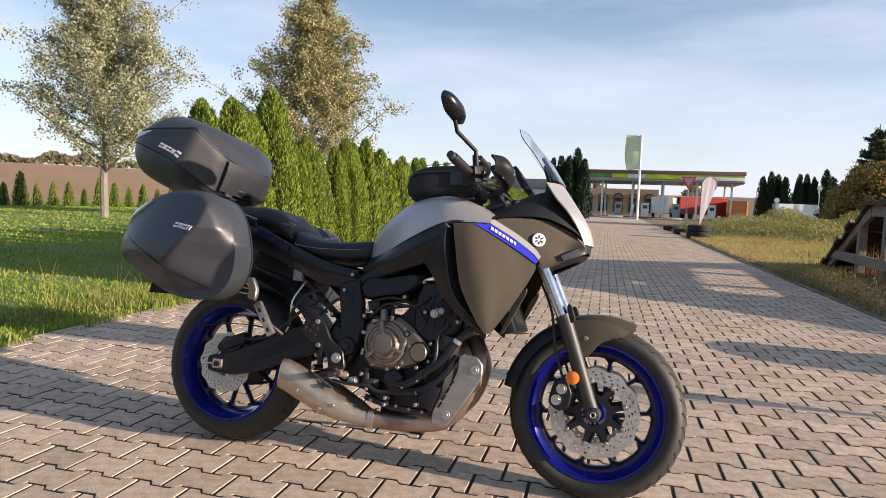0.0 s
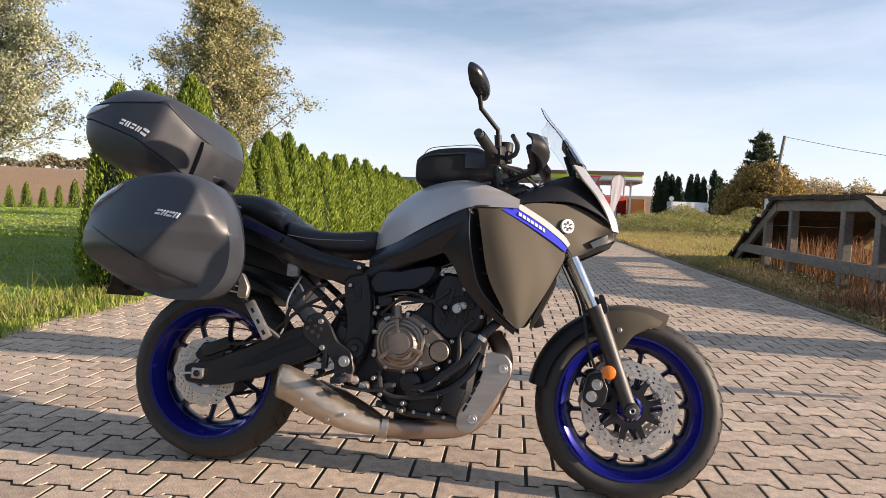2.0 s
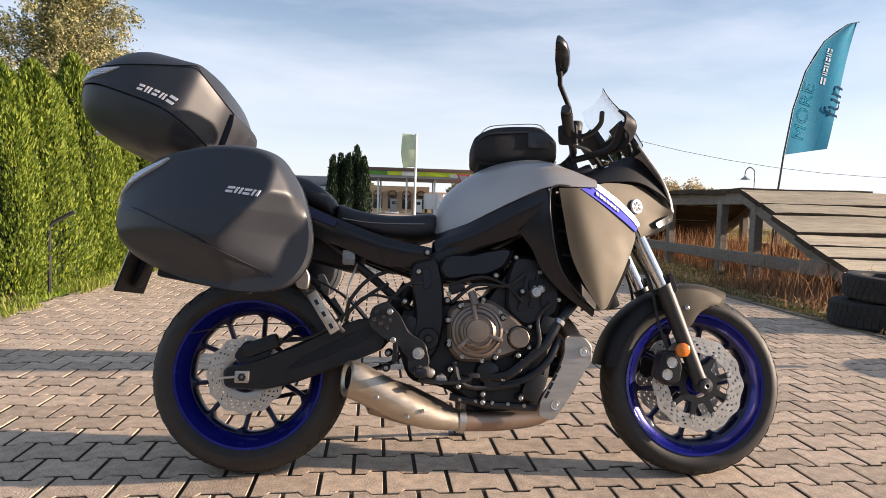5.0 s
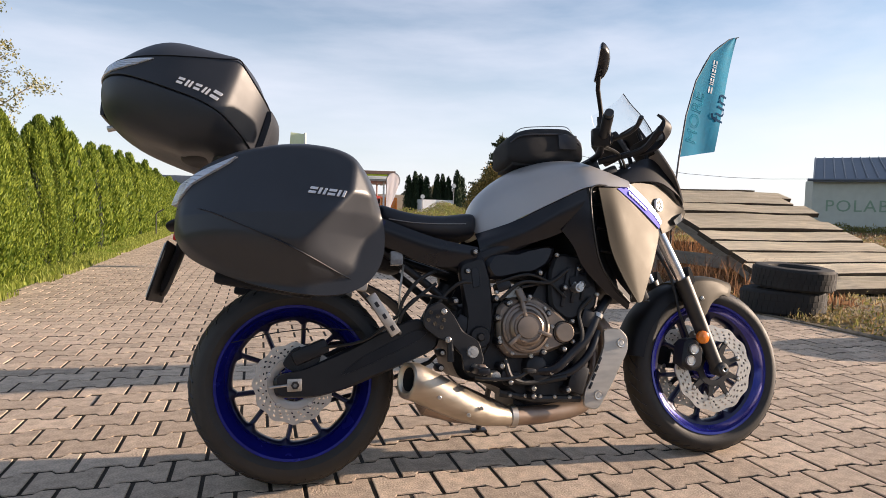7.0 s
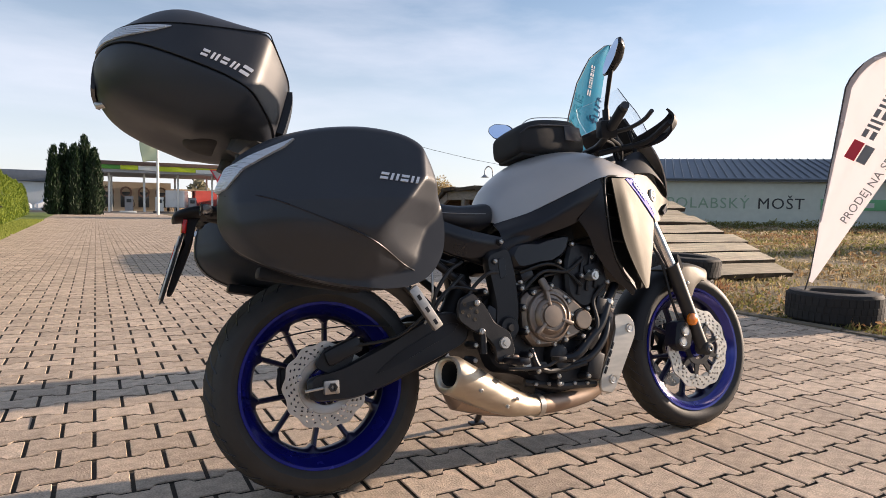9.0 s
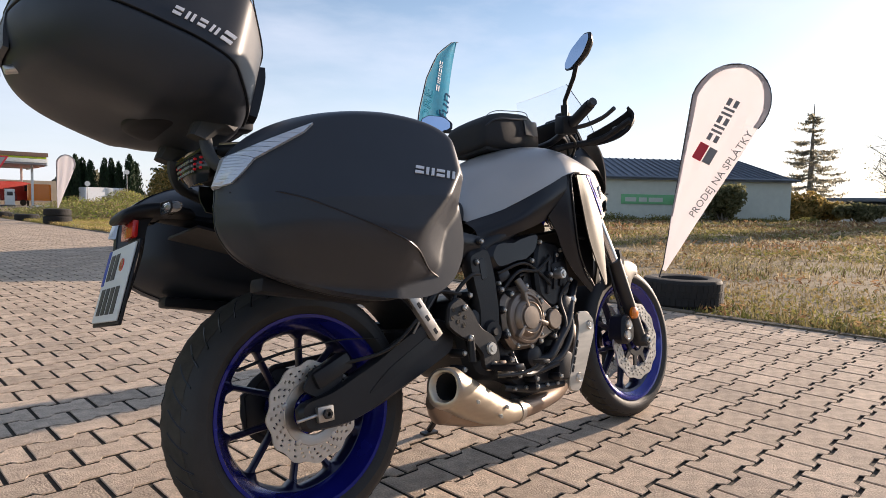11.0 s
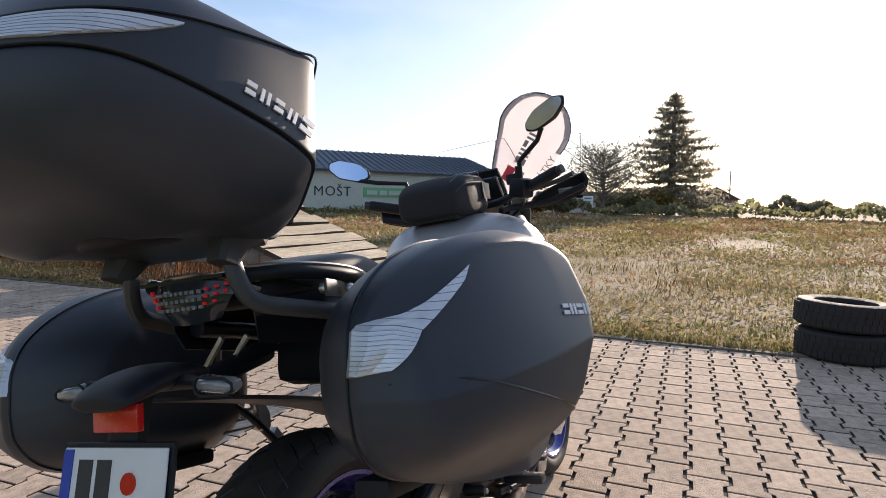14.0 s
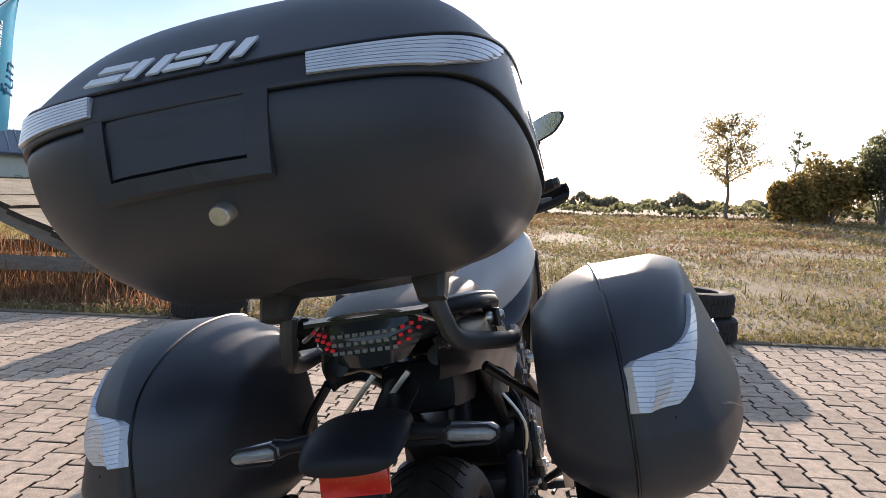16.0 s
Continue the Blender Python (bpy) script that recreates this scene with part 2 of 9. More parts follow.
M_OLDWOOD = mat("grey_weathered_beam", (0.13, 0.112, 0.094), 0.88, second=(0.29, 0.255, 0.215), scale=9, bump=0.7, bump_scale=50, rnd=0.15, aniso=(4, 1, 4))
M_TEAL = mat("teal_flag_cloth", (0.008, 0.2, 0.34), 0.9, var=0.1, scale=6, bump=0.15, bump_scale=300)
M_TEALLINE = mat("pale_teal_outline", (0.03, 0.28, 0.4), 0.95, var=0.1, scale=6, spec=0.05)
M_NAVY = mat("navy_marking", (0.02, 0.06, 0.12), 0.95, var=0.1, scale=6, spec=0.05)
M_FLAG = leaf_mat("white_flag_cloth", (0.82, 0.79, 0.8), (0.86, 0.83, 0.84), 0.75, 0.6)
M_FLAGEDGE = leaf_mat("grey_flag_sleeve", (0.52, 0.5, 0.51), (0.56, 0.54, 0.55), 0.75, 0.5)
M_FLAGRED = mat("red_flag_print", (0.6, 0.04, 0.06), 0.7, var=0.08, scale=10)
M_POLE = mat("dark_pole", (0.05, 0.05, 0.055), 0.4, metal=0.3, var=0.2, scale=10)
M_GREYPOLE = mat("galvanised_pole", (0.32, 0.33, 0.34), 0.45, metal=0.6, var=0.15, scale=10)
M_BARK = mat("bark", (0.12, 0.1, 0.08), 0.9, second=(0.26, 0.24, 0.2), scale=14, bump=0.8, bump_scale=40, aniso=(1, 1, 0.3))
M_LEAF = leaf_mat("autumn_poplar_leaf", (0.075, 0.095, 0.035), (0.58, 0.52, 0.26))
M_LEAFGREY = leaf_mat("silver_poplar_leaf", (0.075, 0.1, 0.045), (0.58, 0.57, 0.36))
M_THUJA = leaf_mat("thuja_leaf", (0.06, 0.115, 0.012), (0.3, 0.36, 0.05), 0.6, 0.35)
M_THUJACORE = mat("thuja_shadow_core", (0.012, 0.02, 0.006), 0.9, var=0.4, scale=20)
M_CYPRESS = leaf_mat("dark_cypress_leaf", (0.008, 0.02, 0.008), (0.025, 0.05, 0.018), 0.7, 0.15)
M_SPRUCE = leaf_mat("spruce_needle", (0.19, 0.185, 0.135), (0.48, 0.44, 0.34), 0.7, 0.75)
M_SPRUCEGREEN = leaf_mat("green_spruce_needle", (0.04, 0.055, 0.03), (0.16, 0.18, 0.09), 0.7, 0.4)
M_BUSHLEAF = leaf_mat("yellowing_bush_leaf", (0.1, 0.105, 0.03), (0.52, 0.35, 0.12), 0.55, 0.5)
M_PALEBUSH = leaf_mat("pale_autumn_leaf", (0.24, 0.2, 0.11), (0.6, 0.47, 0.27), 0.6, 0.55)
M_DARKBUSH = leaf_mat("dark_bush_leaf", (0.1, 0.11, 0.05), (0.3, 0.28, 0.15), 0.6, 0.65)
M_GRASS = leaf_mat("green_grass_blade", (0.11, 0.21, 0.02), (0.34, 0.43, 0.055), 0.6, 0.4, (0.3, 0.36, 0.06), 0.5)
# leaf colours paled so that they carry the haze of distance
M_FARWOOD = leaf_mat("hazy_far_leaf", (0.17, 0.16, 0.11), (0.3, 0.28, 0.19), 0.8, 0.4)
M_VERGE = leaf_mat("yellow_green_verge_blade", (0.13, 0.18, 0.03), (0.43, 0.46, 0.1), 0.6, 0.45)
M_DRYGRASS = leaf_mat("dry_grass_blade", (0.19, 0.145, 0.07), (0.5, 0.4, 0.22), 0.8, 0.4, (0.27, 0.225, 0.09), 0.33)
M_MIXGRASS = leaf_mat("tired_grass_blade", (0.11, 0.13, 0.03), (0.35, 0.31, 0.12), 0.7, 0.25)
M_WEED = leaf_mat("brown_seeded_weed", (0.07, 0.05, 0.025), (0.3, 0.24, 0.15), 0.8, 0.3)
M_FUZZPALE = leaf_mat("pale_seed_fluff", (0.23, 0.18, 0.11), (0.58, 0.48, 0.33), 0.8, 0.4, (0.36, 0.3, 0.13), 0.4)
M_FUZZRED = leaf_mat("reddish_low_weed", (0.16, 0.085, 0.045), (0.42, 0.26, 0.14), 0.8, 0.35, (0.28, 0.23, 0.09), 0.28)
M_FUZZGREEN = leaf_mat("green_low_weed", (0.1, 0.11, 0.03), (0.33, 0.3, 0.1), 0.7, 0.42)
M_REDWEED = leaf_mat("rusty_dry_weed", (0.11, 0.055, 0.03), (0.5, 0.27, 0.14), 0.8, 0.4)
M_STRAW = leaf_mat("sunlit_straw", (0.3, 0.24, 0.085), (0.62, 0.5, 0.22), 0.8, 0.45, (0.33, 0.33, 0.08), 0.22)
M_WALL = mat("pale_green_grey_render", (0.5, 0.53, 0.47), 0.85, var=0.08, scale=3, bump=0.2, bump_scale=60)
M_ROOF = mat("dark_grey_metal_roof", (0.13, 0.15, 0.18), 0.4, metal=0.4, var=0.15, scale=3)
M_HOUSE = mat("brown_house_render", (0.26, 0.2, 0.16), 0.9, var=0.15, scale=3)
M_TILE = mat("old_roof_tile", (0.14, 0.09, 0.07), 0.85, var=0.25, scale=4)
M_CREAM = mat("cream_building_render", (0.52, 0.42, 0.3), 0.85, var=0.1, scale=2)
M_PALELIME = mat("pale_lime_cloth", (0.6, 0.68, 0.46), 0.7, var=0.08, scale=3)
M_LIME = mat("lime_fascia", (0.5, 0.62, 0.02), 0.4, var=0.06, scale=3)
M_GREEN = mat("green_fascia", (0.06, 0.24, 0.03), 0.45, var=0.1, scale=3)
M_BANNER = mat("green_banner", (0.16, 0.42, 0.2), 0.6, var=0.1, scale=3)
M_LETTERGREEN = mat("faded_green_lettering", (0.25, 0.36, 0.26), 0.7, var=0.15, scale=3)
M_FASCIA = mat("white_fascia", (0.7, 0.72, 0.7), 0.45, var=0.06, scale=3)
M_SOFFIT = mat("grey_canopy_soffit", (0.3, 0.3, 0.31), 0.6, var=0.1, scale=3)
M_REDPAINT = mat("red_vehicle_paint", (0.34, 0.03, 0.022), 0.35, var=0.15, scale=3, coat=0.4)
M_CARWHITE = mat("white_vehicle_paint", (0.7, 0.72, 0.74), 0.3, var=0.05, scale=3, coat=0.5)
M_DARKGLASS = mat("dark_window_glass", (0.03, 0.035, 0.04), 0.08, var=0.2, scale=3)
M_CABLE = mat("black_cable", (0.015, 0.015, 0.015), 0.5, var=0.2, scale=30)


# ---- shaping helpers ----
def link(name, bm, material, parent=None, label="", smooth=True, angle=38):
    """Link a bmesh as one mesh object."""
    bmesh.ops.recalc_face_normals(bm, faces=bm.faces)
    if smooth:
        lim = radians(angle)
        for f in bm.faces:
            f.smooth = True
        for e in bm.edges:
            if len(e.link_faces) == 2 and e.calc_face_angle(0) > lim:
                e.smooth = False
    me = bpy.data.meshes.new(name)
    bm.to_mesh(me)
    bm.free()
    me.materials.append(material)
    ob = new(name, me)
    if parent:
        ob.parent = parent
    if label:
        ob["label"] = label
    return ob


def part(name, bm, material, parent, label="", **kw):
    return link(name, bm, material, parent, label, **kw)


def from_arrays(name, verts, faces, material, parent=None, smooth=False):
    me = bpy.data.meshes.new(name)
    me.from_pydata(verts, [], faces)
    me.materials.append(material)
    if smooth:
        me.shade_smooth()
    ob = new(name, me)
    if parent:
        ob.parent = parent
    return ob


def thing(name, label, category, m=None, group="", kind=""):
    ob = new(name)
    ob.empty_display_size = 0.2
    if m is not None:
        ob.matrix_world = m
    return tagged(ob, label, category, group, kind)


def catmull(pts, n):
    """Points along a smooth line through pts, n steps a stretch."""
    p = [Vector(q) for q in pts]
    p = [2 * p[0] - p[1]] + p + [2 * p[-1] - p[-2]]
    out = []
    for i in range(1, len(p) - 2):
        a, b, c, d = p[i - 1], p[i], p[i + 1], p[i + 2]
        for k in range(n):
            t = k / n
            out.append(0.5 * ((2 * b) + (c - a) * t + (2 * a - 5 * b + 4 * c - d) * t * t + (3 * b - a - 3 * c + d) * t ** 3))
    out.append(p[-2].copy())
    return out


def add_loft(bm, rings, cap=True, closed=True):
    rows = [[bm.verts.new(q) for q in ring] for ring in rings]
    n = len(rows[0])
    for a, b in zip(rows, rows[1:]):
        for i in range(n if closed else n - 1):
            j = (i + 1) % n
            bm.faces.new((a[i], a[j], b[j], b[i]))
    if cap and closed:
        bm.faces.new(rows[0][::-1])
        bm.faces.new(rows[-1])
    return rows


def add_tube(bm, pts, r, n=10, smooth=0, cap=True, flat=1.0):
    p = catmull(pts, smooth) if smooth else [Vector(q) for q in pts]
    rs = [r] * len(p) if not isinstance(r, (list, tuple)) else [r[min(len(r) - 1, int(i * (len(r) - 1) / max(1, len(p) - 1) + 0.5))] if not smooth else r[0] + (r[-1] - r[0]) * i / (len(p) - 1) for i in range(len(p))]
    if isinstance(r, (list, tuple)) and not smooth and len(r) == len(p):
        rs = list(r)
    rings = []
    side = None
    for i, q in enumerate(p):
        way = (p[min(i + 1, len(p) - 1)] - p[max(i - 1, 0)]).normalized()
        if side is None:
            side = way.cross(Vector((0, 0, 1)) if abs(way.z) < 0.9 else Vector((1, 0, 0))).normalized()
        side = (side - way * side.dot(way)).normalized()
        up = way.cross(side)
        rings.append([q + rs[i] * (math.cos(2 * math.pi * k / n) * side + flat * math.sin(2 * math.pi * k / n) * up) for k in range(n)])
    add_loft(bm, rings, cap)


def tube(pts, r, n=10, smooth=0, cap=True, flat=1.0):
    bm = bmesh.new()
    add_tube(bm, pts, r, n, smooth, cap, flat)
    return bm


def add_box(bm, c, s, bevel=0.0, m=None, seg=2):
    geo = bmesh.ops.create_cube(bm, size=1.0)
    vs = geo["verts"]
    for v in vs:
        v.co = Vector((v.co.x * s[0], v.co.y * s[1], v.co.z * s[2]))
    if bevel:
        es = list({e for v in vs for e in v.link_edges})
        got = bmesh.ops.bevel(bm, geom=es, offset=bevel, segments=seg, profile=0.6, affect="EDGES")
        vs = list({v for f in got["faces"] for v in f.verts} | {v for v in vs if v.is_valid})
    mm = Matrix.Translation(c) @ (m or Matrix())
    for v in vs:
        v.co = mm @ v.co
    return vs


def box(c, s, bevel=0.0, m=None, seg=2):
    bm = bmesh.new()
    add_box(bm, c, s, bevel, m, seg)
    return bm


def turn(rx=0, ry=0, rz=0):
    return Euler([radians(a) for a in (rx, ry, rz)]).to_matrix().to_4x4()


def add_plate(bm, poly, y0, y1, bevel=0.0):
    """A polygon of (x, z), from y0 to y1, with rounded rims."""
    b = min(bevel, abs(y1 - y0) * 0.45)
    s = 1 if y1 > y0 else -1
    cx, cz = sum(p[0] for p in poly) / len(poly), sum(p[1] for p in poly) / len(poly)

    def ring(y, inset):
        out = []
        for x, z in poly:
            d = math.hypot(x - cx, z - cz) or 1
            out.append((x - (x - cx) / d * inset, y, z - (z - cz) / d * inset))
        return out
    rings = [ring(y0, b), ring(y0 + s * b, 0), ring(y1 - s * b, 0), ring(y1, b)] if b else [ring(y0, 0), ring(y1, 0)]
    add_loft(bm, rings)


def plate(poly, y0, y1, bevel=0.004):
    bm = bmesh.new()
    add_plate(bm, poly, y0, y1, bevel)
    return bm


def rounded(poly, n=3):
    """A closed polygon of (x, z), its corners softened."""
    out = []
    k = len(poly)
    for i in range(k):
        a, b, c = poly[i - 1], poly[i], poly[(i + 1) % k]
        p = (b[0] + (a[0] - b[0]) * 0.28, b[1] + (a[1] - b[1]) * 0.28)
        q = (b[0] + (c[0] - b[0]) * 0.28, b[1] + (c[1] - b[1]) * 0.28)
        for j in range(n + 1):
            t = j / n
            out.append(((1 - t) ** 2 * p[0] + 2 * t * (1 - t) * b[0] + t * t * q[0], (1 - t) ** 2 * p[1] + 2 * t * (1 - t) * b[1] + t * t * q[1]))
    return out


def add_rev(bm, profile, c, n=48, closed=False, axis="y"):
    """Turn (radius, along) round an axis through c."""
    rings = []
    for k in range(n):
        a = 2 * math.pi * k / n
        ring = []
        for r, h in profile:
            if axis == "y":
                ring.append(Vector((c[0] + r * math.cos(a), c[1] + h, c[2] + r * math.sin(a))))
            else:
                ring.append(Vector((c[0] + r * math.cos(a), c[1] + r * math.sin(a), c[2] + h)))
        rings.append([bm.verts.new(q) for q in ring])
    m = len(profile)
    for k in range(n):
        a, b = rings[k], rings[(k + 1) % n]
        for i in range(m if closed else m - 1):
            j = (i + 1) % m
            try:
                bm.faces.new((a[i], a[j], b[j], b[i]))
            except ValueError:
                pass
    bmesh.ops.remove_doubles(bm, verts=bm.verts, dist=1e-5)


def rev(profile, c, n=48, closed=False, axis="y"):
    bm = bmesh.new()
    add_rev(bm, profile, c, n, closed, axis)
    return bm


def disc_plug(c, r, depth, n=16, axis="y", rim=0.15):
    """A short round plug with a soft rim; depth signed along the axis."""
    b = rim * min(r, abs(depth))
    s = 1 if depth > 0 else -1
    return rev([(0, 0), (r, 0), (r, depth - s * b), (r - b, depth), (0, depth)], c, n, axis=axis)


def patch(rows, nu=5, nv=5, thick=0.004, flip=False):
    """A smooth panel through a small net of control points, given thickness."""
    lines = [catmull(r, nv) for r in rows]
    cols = [catmull([ln[i] for ln in lines], nu) for i in range(len(lines[0]))]
    w, h = len(cols), len(cols[0])
    pts = [[cols[i][j] for i in range(w)] for j in range(h)]
    bm = bmesh.new()
    nrm = [[None] * w for _ in range(h)]
    for j in range(h):
        for i in range(w):
            du = pts[j][min(i + 1, w - 1)] - pts[j][max(i - 1, 0)]
            dv = pts[min(j + 1, h - 1)][i] - pts[max(j - 1, 0)][i]
            q = du.cross(dv)
            nrm[j][i] = q.normalized() * (-1 if flip else 1) if q.length > 1e-9 else Vector((0, 0, 1))
    top = [[bm.verts.new(pts[j][i]) for i in range(w)] for j in range(h)]
    low = [[bm.verts.new(pts[j][i] - thick * nrm[j][i]) for i in range(w)] for j in range(h)]
    for j in range(h - 1):
        for i in range(w - 1):
            bm.faces.new((top[j][i], top[j][i + 1], top[j + 1][i + 1], top[j + 1][i]))
            bm.faces.new((low[j][i], low[j + 1][i], low[j + 1][i + 1], low[j][i + 1]))
    edge = [(0, i) for i in range(w)] + [(j, w - 1) for j in range(1, h)] + [(h - 1, i) for i in range(w - 2, -1, -1)] + [(j, 0) for j in range(h - 2, 0, -1)]
    for k in range(len(edge)):
        (a, b), (c, d) = edge[k], edge[(k + 1) % len(edge)]
        bm.faces.new((top[a][b], low[a][b], low[c][d], top[c][d]))
    return bm


def mirror_y(bm):
    for v in bm.verts:
        v.co.y = -v.co.y
    return bm


def moved(bm, m):
    for v in bm.verts:
        v.co = m @ v.co
    return bm


def shell(rings, material, name, parent, sub=2, cap=True, label="", crease=()):
    """A cage lofted through rings and smoothed; crease: ring numbers kept sharp."""
    bm = bmesh.new()
    rows = add_loft(bm, rings, cap)
    lay = bm.edges.layers.float.new("crease_edge")
    for k, v in crease:
        row = rows[k]
        for i in range(len(row)):
            e = bm.edges.get((row[i], row[(i + 1) % len(row)]))
            if e:
                e[lay] = v
    ob = link(name, bm, material, parent, label, angle=70)
    mod = ob.modifiers.new("smooth", "SUBSURF")
    mod.levels = mod.render_levels = sub
    return ob


def lettering(name, body, size, material, m, parent=None, depth=0.001, spread=1.0, line=0.0):
    """Words in the built-in font as a thin mesh; they stand in the x-z plane of m, read along +x, face -y."""
    cu = bpy.data.curves.new(name, "FONT")
    cu.body, cu.size, cu.extrude, cu.resolution_u = body, size, depth, 3
    cu.space_character = spread
    if line:
        cu.fill_mode, cu.bevel_depth, cu.bevel_resolution = "NONE", line, 0
    tmp = bpy.data.objects.new(name + "_tmp", cu)
    scene.collection.objects.link(tmp)
    bpy.context.view_layer.update()
    me = bpy.data.meshes.new_from_object(tmp.evaluated_get(bpy.context.evaluated_depsgraph_get()))
    bpy.data.objects.remove(tmp)
    me.transform(m @ turn(90, 0, 0))
    me.materials.clear()
    me.materials.append(material)
    ob = new(name, me)
    if parent:
        ob.parent = parent
    return ob


def bars(bm, start, along, up, widths, height, depth, gap=0.25, slant=0.0):
    """Blocks in a row that stand for writing: from start, along a unit way."""
    out = along.cross(up).normalized()
    x = 0.0
    for w in widths:
        ring = []
        for d in (0, 1):
            base = start + along * x + out * (depth * d)
            ring.append([base, base + along * w, base + along * (w + slant) + up * height, base + along * slant + up * height])
        add_loft(bm, ring)
        x += w * (1 + gap)


def scatter_quads(name, centres, sizes, material, parent=None, up_bias=0.0, seed=1, slim=1.0, tri=False):
    """Many small leaves: one quad (or triangle) each, turned at random."""
    rng = np.random.default_rng(seed)
    n = len(centres)
    a = rng.normal(size=(n, 3))
    a[:, 2] *= 1 - up_bias
    a /= np.linalg.norm(a, axis=1)[:, None]
    b = np.cross(a, rng.normal(size=(n, 3)))
    b /= np.linalg.norm(b, axis=1)[:, None]
    s = np.asarray(sizes).reshape(-1, 1)
    c = np.asarray(centres)
    if tri:
        v = np.stack([c - a * s * slim, c + a * s * slim, c + b * s * 1.6], 1).reshape(-1, 3)
        f = np.arange(3 * n).reshape(-1, 3)
    else:
        v = np.stack([c - b * s, c + a * s * slim * 0.6, c + b * s, c - a * s * slim * 0.6], 1).reshape(-1, 3)
        f = np.arange(4 * n).reshape(-1, 4)
    return from_arrays(name, v.tolist(), f.tolist(), material, parent)


def blades(name, xy, heights, material, parent=None, seed=1, width=0.006, lean=0.5, z0=0.0):
    """Grass: one slim bent blade (two triangles) at each place."""
    rng = np.random.default_rng(seed)
    n = len(xy)
    ang = rng.uniform(0, 2 * np.pi, n)
    h = np.asarray(heights)
    side = np.stack([np.cos(ang), np.sin(ang), np.zeros(n)], 1) * (width * (0.6 + 0.8 * rng.random(n)))[:, None]
    la = rng.uniform(0, 2 * np.pi, n)
    bend = np.stack([np.cos(la), np.sin(la), np.zeros(n)], 1) * (h * lean * rng.random(n))[:, None]
    base = np.stack([xy[:, 0], xy[:, 1], np.full(n, z0)], 1)
    mid = base + bend * 0.35 + np.stack([np.zeros(n), np.zeros(n), h * 0.6], 1)
    tip = base + bend + np.stack([np.zeros(n), np.zeros(n), h], 1)
    v = np.stack([base - side, base + side, mid + side * 0.7, mid - side * 0.7, tip], 1).reshape(-1, 3)
    k = (np.arange(n) * 5)[:, None]
    q = (k + np.array([[0, 1, 2, 3]])).tolist()
    t = (k + np.array([[3, 2, 4]])).tolist()
    return from_arrays(name, v.tolist(), q + t, material, parent)


# ---- the setting: ground, paving, fields ----
def road_left(y):
    return -2.2 - 0.075 * y


def road_right(y):
    return 4.06 - 0.045 * y


def sheet(name, xs, ys, height, material, label, category, kind="structure"):
    """A ground surface over a grid, height(x, y)."""
    verts = [(x, y, height(x, y)) for y in ys for x in xs]
    w = len(xs)
    faces = [(j * w + i, j * w + i + 1, (j + 1) * w + i + 1, (j + 1) * w + i) for j in range(len(ys) - 1) for i in range(w - 1)]
    ob = from_arrays(name, verts, faces, material, smooth=True)
    return tagged(ob, label, category, kind=kind)


def steps(a, b, n, power=1.0):
    return [a + (b - a) * (k / n) ** power for k in range(n + 1)]


FAR = [-2500, -900, -300, -120, -60, -30, -14, -6, 0, 6, 14, 30, 60, 120, 300, 900, 2500]
sheet("ground", FAR, FAR, lambda x, y: -0.05, M_SOIL, "dry brown earth reaching to the horizon", "ground")
# bed of dark sand under the paving
bed_y = steps(-14, 64, 26)
bed = from_arrays("joint_bed", [p for y in bed_y for p in ((road_left(y) - 0.02, y, -0.009), (road_right(y) + 0.02, y, -0.009))],
                  [(2 * i, 2 * i + 1, 2 * i + 3, 2 * i + 2) for i in range(len(bed_y) - 1)], M_SAND)
tagged(bed, "dark sand bed showing between the paving blocks", "paving bed", kind="structure")


def lumps(x, y, a=0.03, s=0.8):
    return a * noise.noise(Vector((x * s, y * s, 0.3))) + 0.5 * a * noise.noise(Vector((x * s * 3, y * s * 3, 1.3)))


# meadow beside the road
mx = [0.0, 0.12, 0.3, 0.6, 1, 1.5, 2.2, 3, 4, 5.5, 7.5, 10, 14, 20, 28, 38, 52, 70]
my = steps(-45, -6, 14) + steps(-5.4, 12, 42) + steps(13, 64, 30)
mverts = [(road_right(y) + d + (0.03 * math.sin(3 * y) + 0.02 * math.sin(7.3 * y) if d == 0 else 0), y,
           -0.012 + min(1, d * 2) * (0.012 + lumps(road_right(y) + d, y)) + 0.003 * max(0, d - 6)) for y in my for d in mx]
mf = [(j * len(mx) + i, j * len(mx) + i + 1, (j + 1) * len(mx) + i + 1, (j + 1) * len(mx) + i) for j in range(len(my) - 1) for i in range(len(mx) - 1)]
tagged(from_arrays("ground_meadow", mverts, mf, M_SOIL, smooth=True), "dry trampled meadow beside the paved drive", "meadow", kind="structure")


# lawn on the other side
lx = [0.0, 0.1, 0.3, 0.7, 1.3, 2, 3, 4.5, 6.5, 9, 13, 19, 27, 38]
ly = steps(-30, -4, 10) + steps(-3.5, 14, 40) + steps(15, 64, 26)
lverts = [(road_left(y) - d - (0.04 * math.sin(2.3 * y) + 0.03 * math.sin(6.1 * y) if d == 0 else 0), y, -0.01 + min(1, d * 2) * (0.02 + lumps(x=-d, y=y, a=0.02))) for y in ly for d in lx]
lf = [(j * len(lx) + i, (j + 1) * len(lx) + i, (j + 1) * len(lx) + i + 1, j * len(lx) + i + 1) for j in range(len(ly) - 1) for i in range(len(lx) - 1)]
tagged(from_arrays("ground_lawn", lverts, lf, M_LAWN, smooth=True), "green mown lawn along the paved drive", "lawn", kind="structure")

